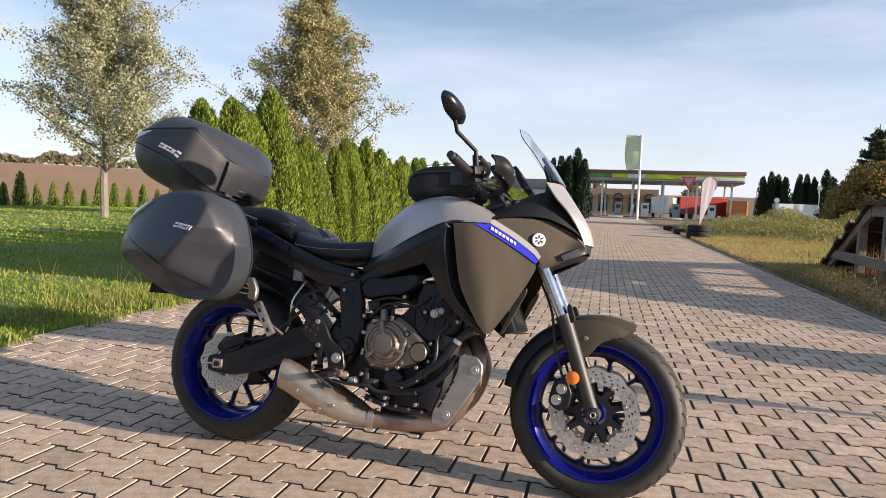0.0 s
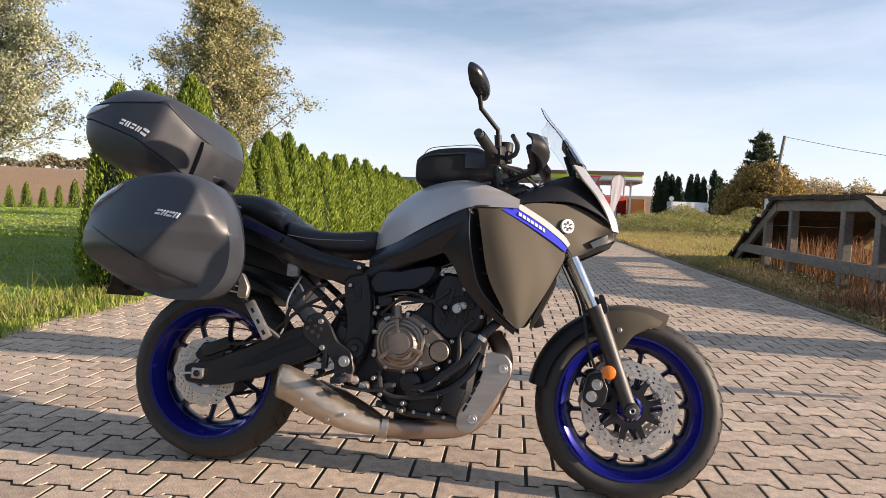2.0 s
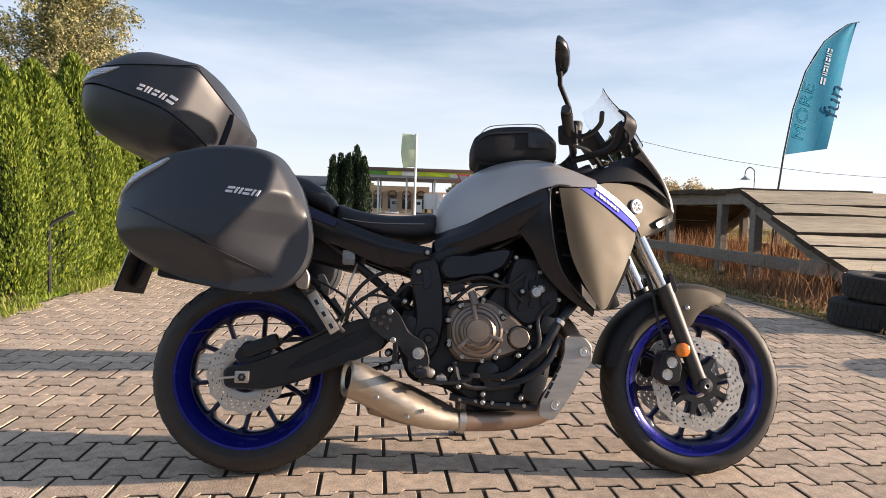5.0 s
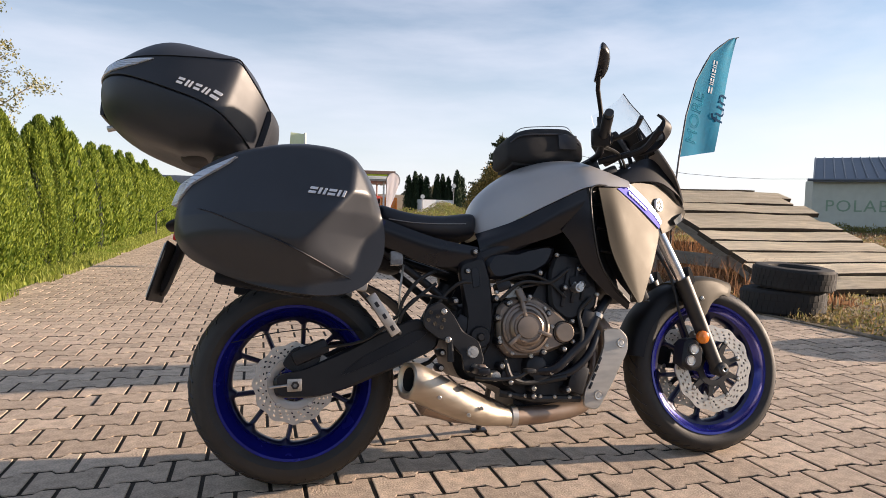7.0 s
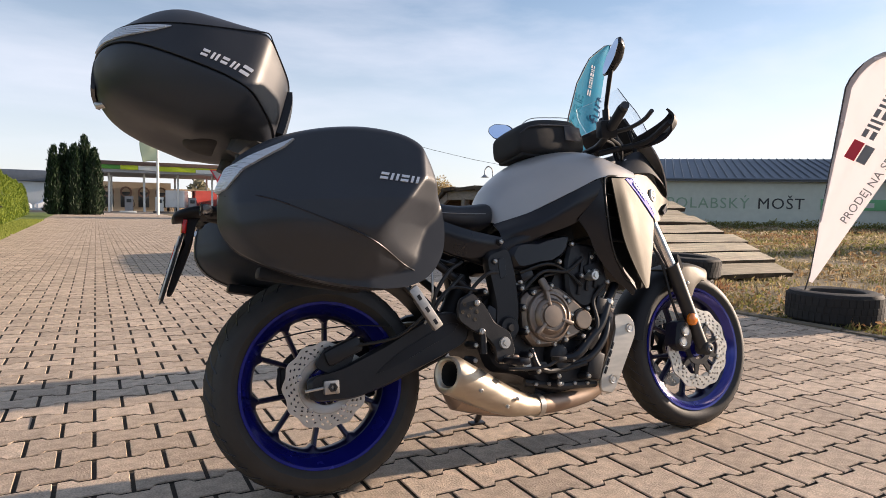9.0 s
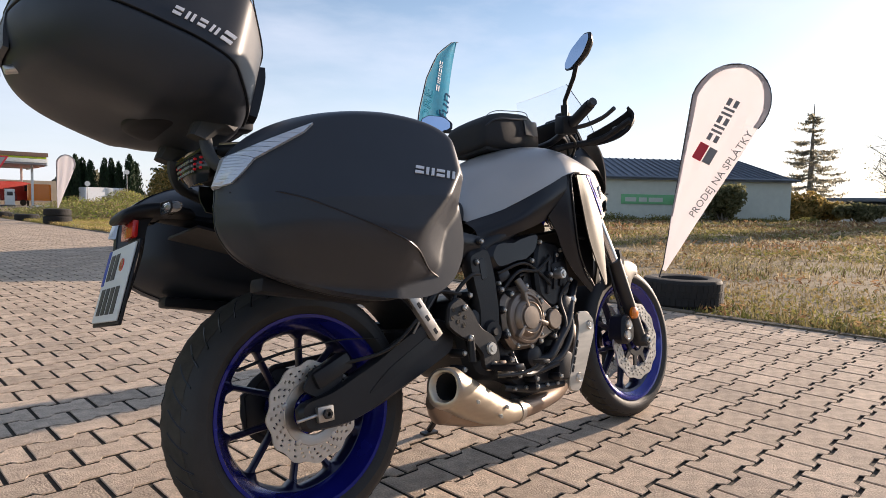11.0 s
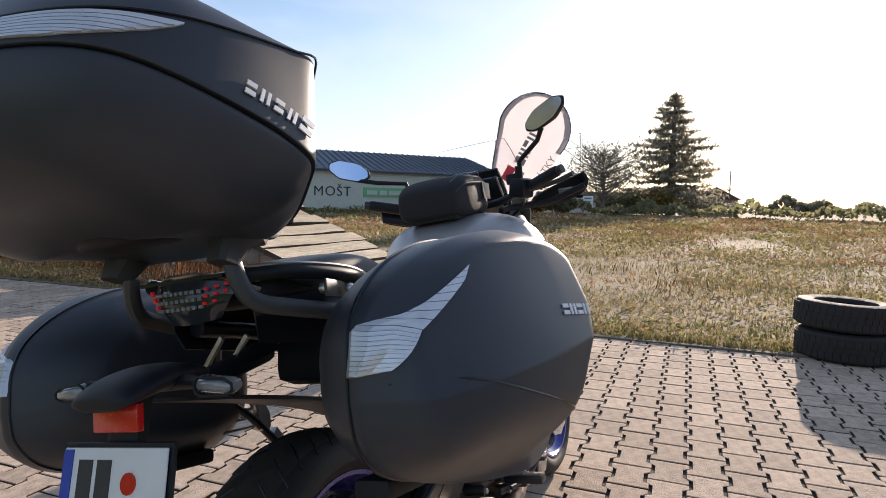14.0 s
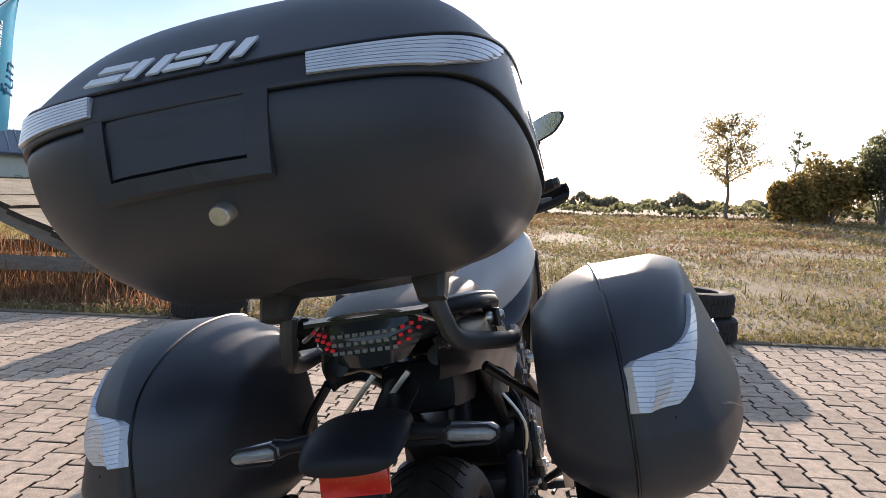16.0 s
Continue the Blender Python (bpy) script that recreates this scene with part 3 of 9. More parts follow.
# ploughed hill beyond the lawn
hx = steps(-420, -33, 24)
hy = steps(8, 460, 30)
sheet("ground_field", hx, hy, lambda x, y: -0.04 + 0.052 * max(0.0, math.hypot(x, y) - 45) * min(1, (-x - 33) / 40 + 0.12) * (1 - 0.35 * min(1, max(0, math.hypot(x, y) - 45) / 400)) + 0.4 * noise.noise(Vector((x * 0.01, y * 0.01, 0))),
      M_PLOUGH, "reddish brown ploughed field rising to a low crest", "field")

# cross road in front of the filling station
sheet("road", steps(-60, 70, 26), steps(64.2, 71, 3), lambda x, y: -0.02, M_ASPHALT, "grey asphalt road crossing beyond the drive", "road")
sheet("ground_forecourt", steps(-30, 40, 14), steps(71.2, 110, 8), lambda x, y: 0.0, M_KERB, "pale concrete forecourt of the filling station", "forecourt")
for k in range(16):
    bm = box((-24 + 3.2 * k, 72.6, 0.09), (1.6, 0.3, 0.18), 0.02)
    tagged(link("kerb", bm, M_FASCIA if k % 2 else M_ASPHALT), "black and white painted kerb stone by the forecourt", "kerb", "painted kerb stones", "structure")

# kerb strip along the meadow
for k in range(26):
    y0 = -6 + k
    bm = bmesh.new()
    x0, x1 = road_right(y0 + 0.01), road_right(y0 + 0.99)
    add_loft(bm, [[(x0, y0 + 0.01, -0.05), (x0 + 0.05, y0 + 0.01, -0.05), (x0 + 0.05, y0 + 0.01, 0.018 + 0.006 * math.sin(k * 2.1)), (x0, y0 + 0.01, 0.012)],
                  [(x1, y0 + 0.99, -0.05), (x1 + 0.05, y0 + 0.99, -0.05), (x1 + 0.05, y0 + 0.99, 0.016 + 0.006 * math.sin(k * 2.1)), (x1, y0 + 0.99, 0.012)]])
    tagged(link("kerb", bm, M_EDGE, smooth=False), "earthy low edging stone between paving and meadow", "kerb", "edging stones", "structure")


# ---- the motorcycle, on its side stand, leaning to its left ----
BIKE = pose(0, -0.035, 0, -10.5, 0, 0)
bike = thing("motorcycle", "silver-grey touring motorcycle with blue wheels leaning on its side stand", "motorcycle", BIKE)


def wheel(name, c, radius, half, rim_r, disc_r, disc_ys, disc_in, spokes=10, phase=0.0):
    """A wheel: the rim carries tyre, spokes, hub and brake discs."""
    rw = half * 0.8
    rim = part(name, rev([(rim_r + 0.012, -rw), (rim_r + 0.01, -rw - 0.006), (rim_r + 0.002, -rw - 0.005), (rim_r - 0.008, -rw + 0.012), (rim_r - 0.026, -rw * 0.55), (rim_r - 0.031, 0),
                          (rim_r - 0.026, rw * 0.55), (rim_r - 0.008, rw - 0.012), (rim_r + 0.002, rw + 0.005), (rim_r + 0.01, rw + 0.006), (rim_r + 0.012, rw), (rim_r - 0.004, rw - 0.02), (rim_r - 0.012, 0), (rim_r - 0.004, -rw + 0.02)], c, 72, True), M_RIM, bike, "glossy blue cast wheel rim")
    prof = [(rim_r + 0.006, -rw), (rim_r + 0.02, -half * 0.93), (rim_r + 0.03, -half)]
    prof += [(rim_r + 0.035 + (radius - rim_r - 0.035) * math.sin(a), -half * math.cos(a)) for a in [radians(12 + 156 * k / 16) for k in range(17)]]
    prof += [(rim_r + 0.03, half), (rim_r + 0.02, half * 0.93), (rim_r + 0.006, rw)]
    part("tyre", rev(prof, c, 84, True), M_TYRE, rim, "black worn road tyre")
    # dusty running surface
    arc = [radians(48 + 84 * k / 10) for k in range(11)]
    run = [(rim_r + 0.035 + (radius - rim_r - 0.035) * math.sin(a) + 0.0008, -half * math.cos(a)) for a in arc]
    part("running_band", rev(run + [(r - 0.004, y) for r, y in reversed(run)], c, 84, True), M_TREAD, rim, "dusty grey running band of the tyre")
    # tread grooves as slim dark sipes standing in slots
    bm = bmesh.new()
    for k in range(40):
        a = 2 * math.pi * k / 40
        for s in (-1, 1):
            pts = []
            for j in range(4):
                f = 0.2 + 0.2 * j
                ang = a + s * 0.03 + 0.05 * j
                rr = rim_r + 0.035 + (radius - rim_r - 0.035) * math.sin(math.acos(min(0.99, f))) + 0.0004
                pts.append((c[0] + rr * math.cos(ang), c[1] + s * half * f, c[2] + rr * math.sin(ang)))
            add_tube(bm, pts, 0.0022, 4)
    part("tread", bm, M_GLOSS, rim, "tread grooves")
    # dark web inside the rim, its inner edge drawn in towards each spoke
    web, n = bmesh.new(), spokes * 16
    rings = []
    for k in range(n):
        a = phase + 2 * math.pi * k / n
        da = (k % 16) / 16
        da = min(da, 1 - da) * 2 * math.pi / spokes
        ri = rim_r - 0.037 - 0.015 * math.exp(-(da / 0.06) ** 2)
        rings.append([(c[0] + r * math.cos(a), c[1] + y, c[2] + r * math.sin(a)) for r, y in ((rim_r - 0.02, -0.03), (rim_r - 0.03, -0.027), (ri + 0.003, -0.019), (ri, -0.012), (ri, 0.012), (ri + 0.003, 0.019), (rim_r - 0.03, 0.027), (rim_r - 0.02, 0.03))])
    add_loft(web, rings + rings[:1], False)
    bmesh.ops.remove_doubles(web, verts=web.verts, dist=1e-6)
    part("rim_web", web, M_SPOKE, rim, "dark scalloped web inside the rim")
    for k in range(spokes):
        a = phase + 2 * math.pi * k / spokes
        d, e = Vector((math.cos(a), 0, math.sin(a))), Vector((-math.sin(a), 0, math.cos(a)))
        lean = 0.022 * (1 if k % 2 else -1)
        rings = []
        for t, wv, wy in ((0.04, 0.011, 0.016), (0.09, 0.0075, 0.013), (rim_r * 0.75, 0.0075, 0.012), (rim_r - 0.05, 0.0075, 0.015), (rim_r - 0.03, 0.011, 0.017)):
            o = Vector(c) + d * t + e * (lean * (1 - t / rim_r)) + Vector((0, 0, 0))
            rings.append([o + e * wv * u + Vector((0, wy * w, 0)) for u, w in ((-1, -0.5), (-0.5, -1), (0.5, -1), (1, -0.5), (1, 0.5), (0.5, 1), (-0.5, 1), (-1, 0.5))])
        bm = bmesh.new()
        add_loft(bm, rings)
        part("spoke", bm, M_SPOKE, rim)
    hy = max(abs(v) for v in disc_ys) - 0.008
    part("hub", rev([(0, -hy), (0.03, -hy), (0.045, -hy + 0.02), (0.05, 0), (0.045, hy - 0.02), (0.03, hy), (0, hy)], c, 32), M_RIM, rim)
    for dy in disc_ys:
        bm = bmesh.new()
        n, m = 180, 9
        t = 0.0028
        rows = []
        for k in range(n):
            a = 2 * math.pi * k / n
            ro = disc_r + 0.0035 * math.cos(12 * a)
            ri = disc_in + 0.0025 * math.cos(12 * a)
            rows.append([(ri + (ro - ri) * j / m, a) for j in range(m + 1)])
        faces = []
        for k in range(n):
            for j in range(m):
                if (j, k % 6) in ((2, 0), (2, 1), (4, 2), (4, 3), (6, 4), (6, 5)):
                    continue
                faces.append((k, j))
        lay = []
        for s in (-t, t):
            vv = [[bm.verts.new((c[0] + r * math.cos(a), c[1] + dy + s, c[2] + r * math.sin(a))) for r, a in row] for row in rows]
            for k, j in faces:
                bm.faces.new((vv[k][j], vv[k][j + 1], vv[(k + 1) % n][j + 1], vv[(k + 1) % n][j]))
            lay.append(vv)
        # walls of the holes and of both edges
        solid = set(faces)
        for k, j in faces:
            k2 = (k + 1) % n
            for other, (p, q) in (((k, j - 1), ((k, j), (k2, j))), ((k, j + 1), ((k, j + 1), (k2, j + 1))), (((k - 1) % n, j), ((k, j), (k, j + 1))), ((k2, j), ((k2, j), (k2, j + 1)))):
                if other not in solid:
                    bm.faces.new((lay[0][p[0]][p[1]], lay[0][q[0]][q[1]], lay[1][q[0]][q[1]], lay[1][p[0]][p[1]]))
        if len(disc_ys) == 1:
            part("disc_flange", rev([(disc_in * 0.72, -0.004), (disc_in * 0.75, -0.005), (disc_in * 1.04, -0.005), (disc_in * 1.06, -0.003), (disc_in * 1.06, 0.003), (disc_in * 0.72, 0.003)], (c[0], c[1] + dy, c[2]), 60, True), M_STEEL, rim, "plain grey disc flange")
        part("brake_disc", bm, M_DISC, rim, "drilled wave-edged steel brake disc", smooth=False)
        carrier = bmesh.new()
        add_rev(carrier, [(disc_in * 0.42, -0.004), (disc_in * 0.62, -0.004), (disc_in * 0.62, 0.004), (disc_in * 0.42, 0.004)], (c[0], c[1] + dy, c[2]), 32, True)
        for k in range(5 if len(disc_ys) == 1 else 9):
            a = 2 * math.pi * k / (5 if len(disc_ys) == 1 else 9) + 0.3
            o, e = Vector((math.cos(a), 0, math.sin(a))), Vector((-math.sin(a), 0, math.cos(a)))
            cc = Vector((c[0], c[1] + dy, c[2]))
            arm_bm = bmesh.new()
            add_loft(arm_bm, [[cc + o * r + e * (wv * u) + Vector((0, 0.0035 * w, 0)) for u, w in ((-1, -1), (1, -1), (1, 1), (-1, 1))] for r, wv in ((disc_in * 0.6, 0.012), (disc_in * 0.85, 0.008), (disc_in * 1.1, 0.009))])
            part("carrier_arm", arm_bm, M_RIM if len(disc_ys) == 1 else M_BLACKMETAL, rim)
        part("disc_carrier", carrier, M_RIM if len(disc_ys) == 1 else M_BLACKMETAL, rim)
        for k in range(5 if len(disc_ys) == 1 else 9):
            rivets = bmesh.new()
            a = 2 * math.pi * k / (5 if len(disc_ys) == 1 else 9) + 0.3
            add_rev(rivets, [(0, -0.007), (0.006, -0.006), (0.008, -0.003), (0.008, 0.003), (0, 0.003)], (c[0] + disc_in * 1.05 * math.cos(a), c[1] + dy, c[2] + disc_in * 1.05 * math.sin(a)), 10)
            part("disc_rivet", rivets, M_BOLT, rim)
    return rim


rear = wheel("rear_wheel", (0, 0, 0.31), 0.31, 0.09, 0.222, 0.118, (-0.1,), 0.074, phase=0.18)
front = wheel("front_wheel", (1.445, 0, 0.298), 0.298, 0.06, 0.222, 0.149, (-0.072, 0.072), 0.1, phase=0.1)
part("sprocket", rev([(0.04, 0.085), (0.096, 0.085), (0.1, 0.088), (0.1, 0.092), (0.096, 0.095), (0.04, 0.095)], (0, 0, 0.31), 44, True), M_GREYMETAL, rear)
part("drive_chain", tube([(0, 0.09, 0.41), (0.25, 0.09, 0.425), (0.45, 0.09, 0.43), (0.5, 0.09, 0.39), (0.45, 0.09, 0.345), (0.2, 0.09, 0.25), (0, 0.09, 0.21), (-0.09, 0.09, 0.27), (-0.09, 0.09, 0.35), (0, 0.09, 0.41)], 0.008, 6), M_GREYMETAL, bike)


def bolt(x, y, z, r=0.007, d=-0.008, parent=None, material=None):
    bm = rev([(0, d), (r * 0.45, d), (r * 0.5, d * 0.6), (r * 0.62, d * 0.62), (r * 0.75, d), (r, d * 0.8), (r, 0.004), (0, 0.004)], (x, y, z), 12)
    return part("bolt", bm, material or M_BOLT, parent or bike)


# swingarm with axle blocks
arm_poly = rounded([(-0.062, 0.335), (-0.055, 0.272), (0.06, 0.268), (0.16, 0.292), (0.31, 0.35), (0.43, 0.40), (0.44, 0.47), (0.36, 0.497), (0.2, 0.43), (0.03, 0.35)])
swing = part("swingarm", plate(arm_poly, -0.148, -0.112, 0.01), M_BLACKMETAL, bike, "black cast swingarm")
part("arm", plate(arm_poly, 0.112, 0.148, 0.01), M_BLACKMETAL, swing)
part("cross_brace", box((0.33, 0, 0.43), (0.09, 0.24, 0.075), 0.015), M_BLACKMETAL, swing)
part("recess", plate(rounded([(0.12, 0.325), (0.2, 0.35), (0.38, 0.43), (0.4, 0.455), (0.36, 0.46), (0.2, 0.385)]), -0.1495, -0.14, 0.002), M_GLOSS, swing)
part("axle_block", box((0.0, -0.153, 0.308), (0.042, 0.014, 0.036), 0.003), M_STEEL, swing, "bright square axle adjuster plate")
part("axle_nut", rev([(0.006, -0.012), (0.012, -0.012), (0.013, 0), (0.013, 0.01)], (0.002, -0.156, 0.308), 6), M_BLACKMETAL, swing)
part("adjuster_bolt", tube([(-0.02, -0.15, 0.308), (-0.07, -0.15, 0.303)], 0.004, 8), M_BOLT, swing)
part("rear_caliper", box((0.045, -0.112, 0.40), (0.11, 0.05, 0.045), 0.012, turn(0, -22, 0)), M_BLACKMETAL, swing)
part("caliper_bracket", plate(rounded([(-0.04, 0.365), (0.02, 0.33), (0.07, 0.365), (0.08, 0.4), (0.0, 0.42)]), -0.125, -0.117, 0.002), M_BLACKMETAL, swing)
part("rear_hugger", patch([[(-0.18, y, 0.435), (-0.06, y, 0.46), (0.08, y, 0.47), (0.2, y, 0.46)] for y in (-0.11, -0.1, -0.085)], 3, 6, 0.003), M_PLASTIC, bike, "slim black chain and tyre guard")

# engine
eng = part("engine", plate(rounded([(0.48, 0.53), (0.6, 0.548), (0.74, 0.56), (0.79, 0.63), (0.84, 0.70), (0.94, 0.69), (0.985, 0.55), (0.96, 0.44), (0.94, 0.30), (0.90, 0.225), (0.72, 0.205), (0.62, 0.28), (0.5, 0.30), (0.46, 0.42)]), -0.13, 0.13, 0.02), M_BLACKMETAL, bike, "black two-cylinder engine")
part("sump", box((0.79, 0, 0.222), (0.22, 0.2, 0.07), 0.02), M_BLACKMETAL, eng)
part("cylinder_cover", plate(rounded([(0.80, 0.63), (0.83, 0.70), (0.95, 0.68), (0.975, 0.57), (0.96, 0.51), (0.86, 0.47), (0.80, 0.52)]), -0.156, -0.12, 0.01), M_BLACKMETAL, eng)
for dx, dz in ((0.0, 0.0), (0.035, 0.012), (0.07, 0.02)):
    part("cooling_rib", box((0.855 + dx, -0.157, 0.585 + dz), (0.012, 0.012, 0.13), 0.003, turn(0, 14, 0)), M_BLACKMETAL, eng)
part("ignition_cover", box((0.905, -0.158, 0.6), (0.07, 0.014, 0.05), 0.006, turn(0, -14, 0)), M_PLASTIC, eng)
# round clutch cover, in steps
cc = (0.708, 0, 0.458)
part("clutch_flange", plate(rounded([(0.615, 0.52), (0.665, 0.555), (0.75, 0.557), (0.8, 0.525), (0.865, 0.468), (0.872, 0.415), (0.83, 0.392), (0.785, 0.375), (0.72, 0.362), (0.65, 0.365), (0.618, 0.405)]), -0.168, -0.12, 0.012), M_BRONZE, eng, "bronze-grey engine side casing")
part("clutch_cover", rev([(0.081, -0.16), (0.081, -0.174), (0.078, -0.18), (0.071, -0.183), (0.068, -0.178), (0.059, -0.18), (0.055, -0.191), (0.047, -0.196), (0.043, -0.192), (0.036, -0.192), (0.034, -0.198), (0.0, -0.2)], cc, 56), M_BRONZE, eng, "round bronze clutch cover with raised rings")
for k in range(3):
    a = radians(100 + 120 * k)
    o = Vector((math.cos(a), 0, math.sin(a)))
    part("cover_rib", box(Vector(cc) + o * 0.057 + Vector((0, -0.187, 0)), (0.05, 0.018, 0.014), 0.005, Matrix.Rotation(-a, 4, "Y")), M_BRONZE, eng)
part("oil_cap", disc_plug((0.838, -0.165, 0.44), 0.031, -0.017, 28), M_BRONZE, eng)
part("cap_ring", rev([(0.032, -0.166), (0.036, -0.172), (0.038, -0.166)], (0.838, 0, 0.44), 28), M_BLACKMETAL, eng)
for a in range(0, 360, 40):
    bolt(cc[0] + 0.091 * math.cos(radians(a)), -0.168, cc[2] + 0.091 * math.sin(radians(a)), 0.0065, -0.007, eng)
for x, z in ((0.874, 0.474), (0.872, 0.41), (0.84, 0.385), (0.905, 0.645), (0.888, 0.597), (0.93, 0.66), (0.83, 0.69), (0.965, 0.56), (0.62, 0.57), (0.575, 0.545)):
    bolt(x, -0.157, z, 0.007, -0.009, eng)
bolt(0.906, -0.168, 0.592, 0.012, -0.012, eng)
part("clutch_arm", tube([(0.70, -0.19, 0.535), (0.69, -0.17, 0.575)], 0.013, 12), M_BRONZE, eng)
part("clutch_cable", tube([(0.70, -0.17, 0.585), (0.78, -0.15, 0.6), (0.9, -0.15, 0.63), (1.0, -0.12, 0.72), (1.06, -0.06, 0.95)], 0.0045, 6, 5), M_CABLE, eng)
part("water_pump", rev([(0, -0.168), (0.02, -0.168), (0.034, -0.16), (0.04, -0.145), (0.042, -0.12)], (0.745, 0, 0.333), 24), M_BLACKMETAL, eng)
part("coolant_hose", tube([(0.74, -0.15, 0.32), (0.8, -0.168, 0.325), (0.86, -0.165, 0.37), (0.92, -0.16, 0.42), (0.965, -0.15, 0.49), (1.02, -0.13, 0.55)], 0.016, 12, 6), M_GLOSS, eng)
part("coolant_hose", tube([(0.78, -0.15, 0.30), (0.86, -0.16, 0.315), (0.93, -0.155, 0.37), (0.97, -0.14, 0.44)], 0.013, 12, 6), M_GLOSS, eng)
part("hose_clip", tube([(0.965, -0.15, 0.485), (0.972, -0.149, 0.497)], 0.018, 14), M_BOLT, eng)
part("oil_filter", rev([(0, 1.005), (0.03, 1.005), (0.036, 1.0), (0.036, 0.93)], (0, 0, 0), 20), M_GLOSS, eng)
for ob in [o for o in eng.children if o.name.startswith("oil_filter")]:
    ob.data.transform(Matrix.Translation((0, 0.02, 0.34)) @ turn(0, 0, -90))
part("oil_pan_rail", tube([(0.63, -0.12, 0.255), (0.74, -0.13, 0.232), (0.9, -0.13, 0.225)], 0.012, 8), M_GREYMETAL, eng)
for k in range(6):
    bolt(0.66 + 0.05 * k, -0.141, 0.248 - 0.004 * k, 0.006, -0.006, eng)
part("throttle_body", box((0.75, 0, 0.64), (0.12, 0.16, 0.06), 0.02), M_BLACKMETAL, eng)

# frame, plates, pegs
fr = part("frame_spar", plate(rounded([(0.495, 0.665), (0.58, 0.69), (0.602, 0.60), (0.612, 0.49), (0.59, 0.40), (0.55, 0.345), (0.5, 0.36), (0.515, 0.46), (0.51, 0.56)]), -0.168, -0.13, 0.012), M_BLACKMETAL, bike, "black frame spar plate")
part("spar_slot", plate(rounded([(0.535, 0.645), (0.56, 0.65), (0.565, 0.59), (0.54, 0.58)]), -0.17, -0.16, 0.002), M_GLOSS, fr)
part("frame_spar", mirror_y(plate(rounded([(0.495, 0.665), (0.58, 0.69), (0.602, 0.60), (0.612, 0.49), (0.59, 0.40), (0.55, 0.345), (0.5, 0.36), (0.515, 0.46), (0.51, 0.56)]), -0.168, -0.13, 0.012)), M_BLACKMETAL, bike)
part("pivot_cap", rev([(0, -0.188), (0.01, -0.188), (0.014, -0.18), (0.03, -0.18), (0.034, -0.172), (0.034, -0.16)], (0.558, 0, 0.432), 24), M_BLACKMETAL, fr)
for side in (-1, 1):
    part("main_tube", tube([(0.56, side * 0.13, 0.67), (0.72, side * 0.15, 0.74), (0.9, side * 0.13, 0.82), (1.08, side * 0.05, 0.93)], 0.024, 12, 5), M_BLACKMETAL, bike)
    part("seat_rail", tube([(0.53, side * 0.11, 0.64), (0.35, side * 0.11, 0.7), (0.1, side * 0.1, 0.8), (-0.12, side * 0.08, 0.85)], 0.016, 10, 4), M_BLACKMETAL, bike)
    part("rail_strut", tube([(0.5, side * 0.11, 0.52), (0.38, side * 0.11, 0.62), (0.2, side * 0.1, 0.76)], 0.013, 10), M_BLACKMETAL, bike)
peg_plate = part("peg_bracket", plate(rounded([(0.372, 0.47), (0.385, 0.525), (0.43, 0.545), (0.47, 0.505), (0.5, 0.45), (0.552, 0.42), (0.566, 0.36), (0.545, 0.322), (0.5, 0.328), (0.498, 0.375), (0.462, 0.412), (0.415, 0.435)]), -0.19, -0.172, 0.005), M_BLACKMETAL, bike, "black footpeg bracket with drilled heel guard")
for i in range(3):
    for j in range(2):
        part("guard_hole", disc_plug((0.392 + 0.02 * i + 0.008 * j, -0.189, 0.488 + 0.022 * j - 0.012 * i), 0.0065, -0.0016, 10), M_SAND, peg_plate)
bolt(0.451, -0.189, 0.427, 0.009, -0.009, peg_plate)
bolt(0.44, -0.189, 0.512, 0.009, -0.009, peg_plate)
part("pivot_bolt", rev([(0, -0.2), (0.008, -0.2), (0.009, -0.196), (0.017, -0.196), (0.019, -0.19)], (0.528, 0, 0.388), 20), M_BOLT, peg_plate)
part("pivot_bolt", rev([(0, -0.19), (0.008, -0.19), (0.013, -0.187), (0.015, -0.18)], (0.566, 0, 0.33), 20), M_BOLT, peg_plate)
bolt(0.6, -0.17, 0.31, 0.011, -0.01, peg_plate)
part("footpeg", box((0.535, -0.238, 0.335), (0.036, 0.1, 0.02), 0.006), M_GLOSS, bike, "black rubber-topped footpeg")
part("peg_mount", tube([(0.53, -0.17, 0.345), (0.535, -0.2, 0.337)], 0.013, 8), M_STEEL, bike)
part("brake_pedal", tube([(0.53, -0.2, 0.31), (0.6, -0.215, 0.305), (0.66, -0.22, 0.31), (0.69, -0.225, 0.325)], 0.0055, 8, 3), M_GREYMETAL, bike, "dark metal brake pedal")
part("pedal_pad", box((0.695, -0.225, 0.328), (0.03, 0.045, 0.012), 0.004), M_GREYMETAL, bike)
part("master_cylinder", tube([(0.46, -0.18, 0.36), (0.462, -0.18, 0.43)], 0.011, 10), M_BLACKMETAL, bike)
part("side_stand", tube([(0.68, 0.12, 0.27), (0.685, 0.23, 0.16), (0.69, 0.33, 0.075)], 0.011, 8), M_BLACKMETAL, bike)
part("stand_foot", box((0.69, 0.332, 0.066), (0.06, 0.035, 0.01), 0.003, turn(10, 0, 0)), M_BLACKMETAL, bike)
part("rear_shock", tube([(0.42, 0.0, 0.46), (0.5, 0.0, 0.6)], 0.03, 16), M_BLACKMETAL, bike)

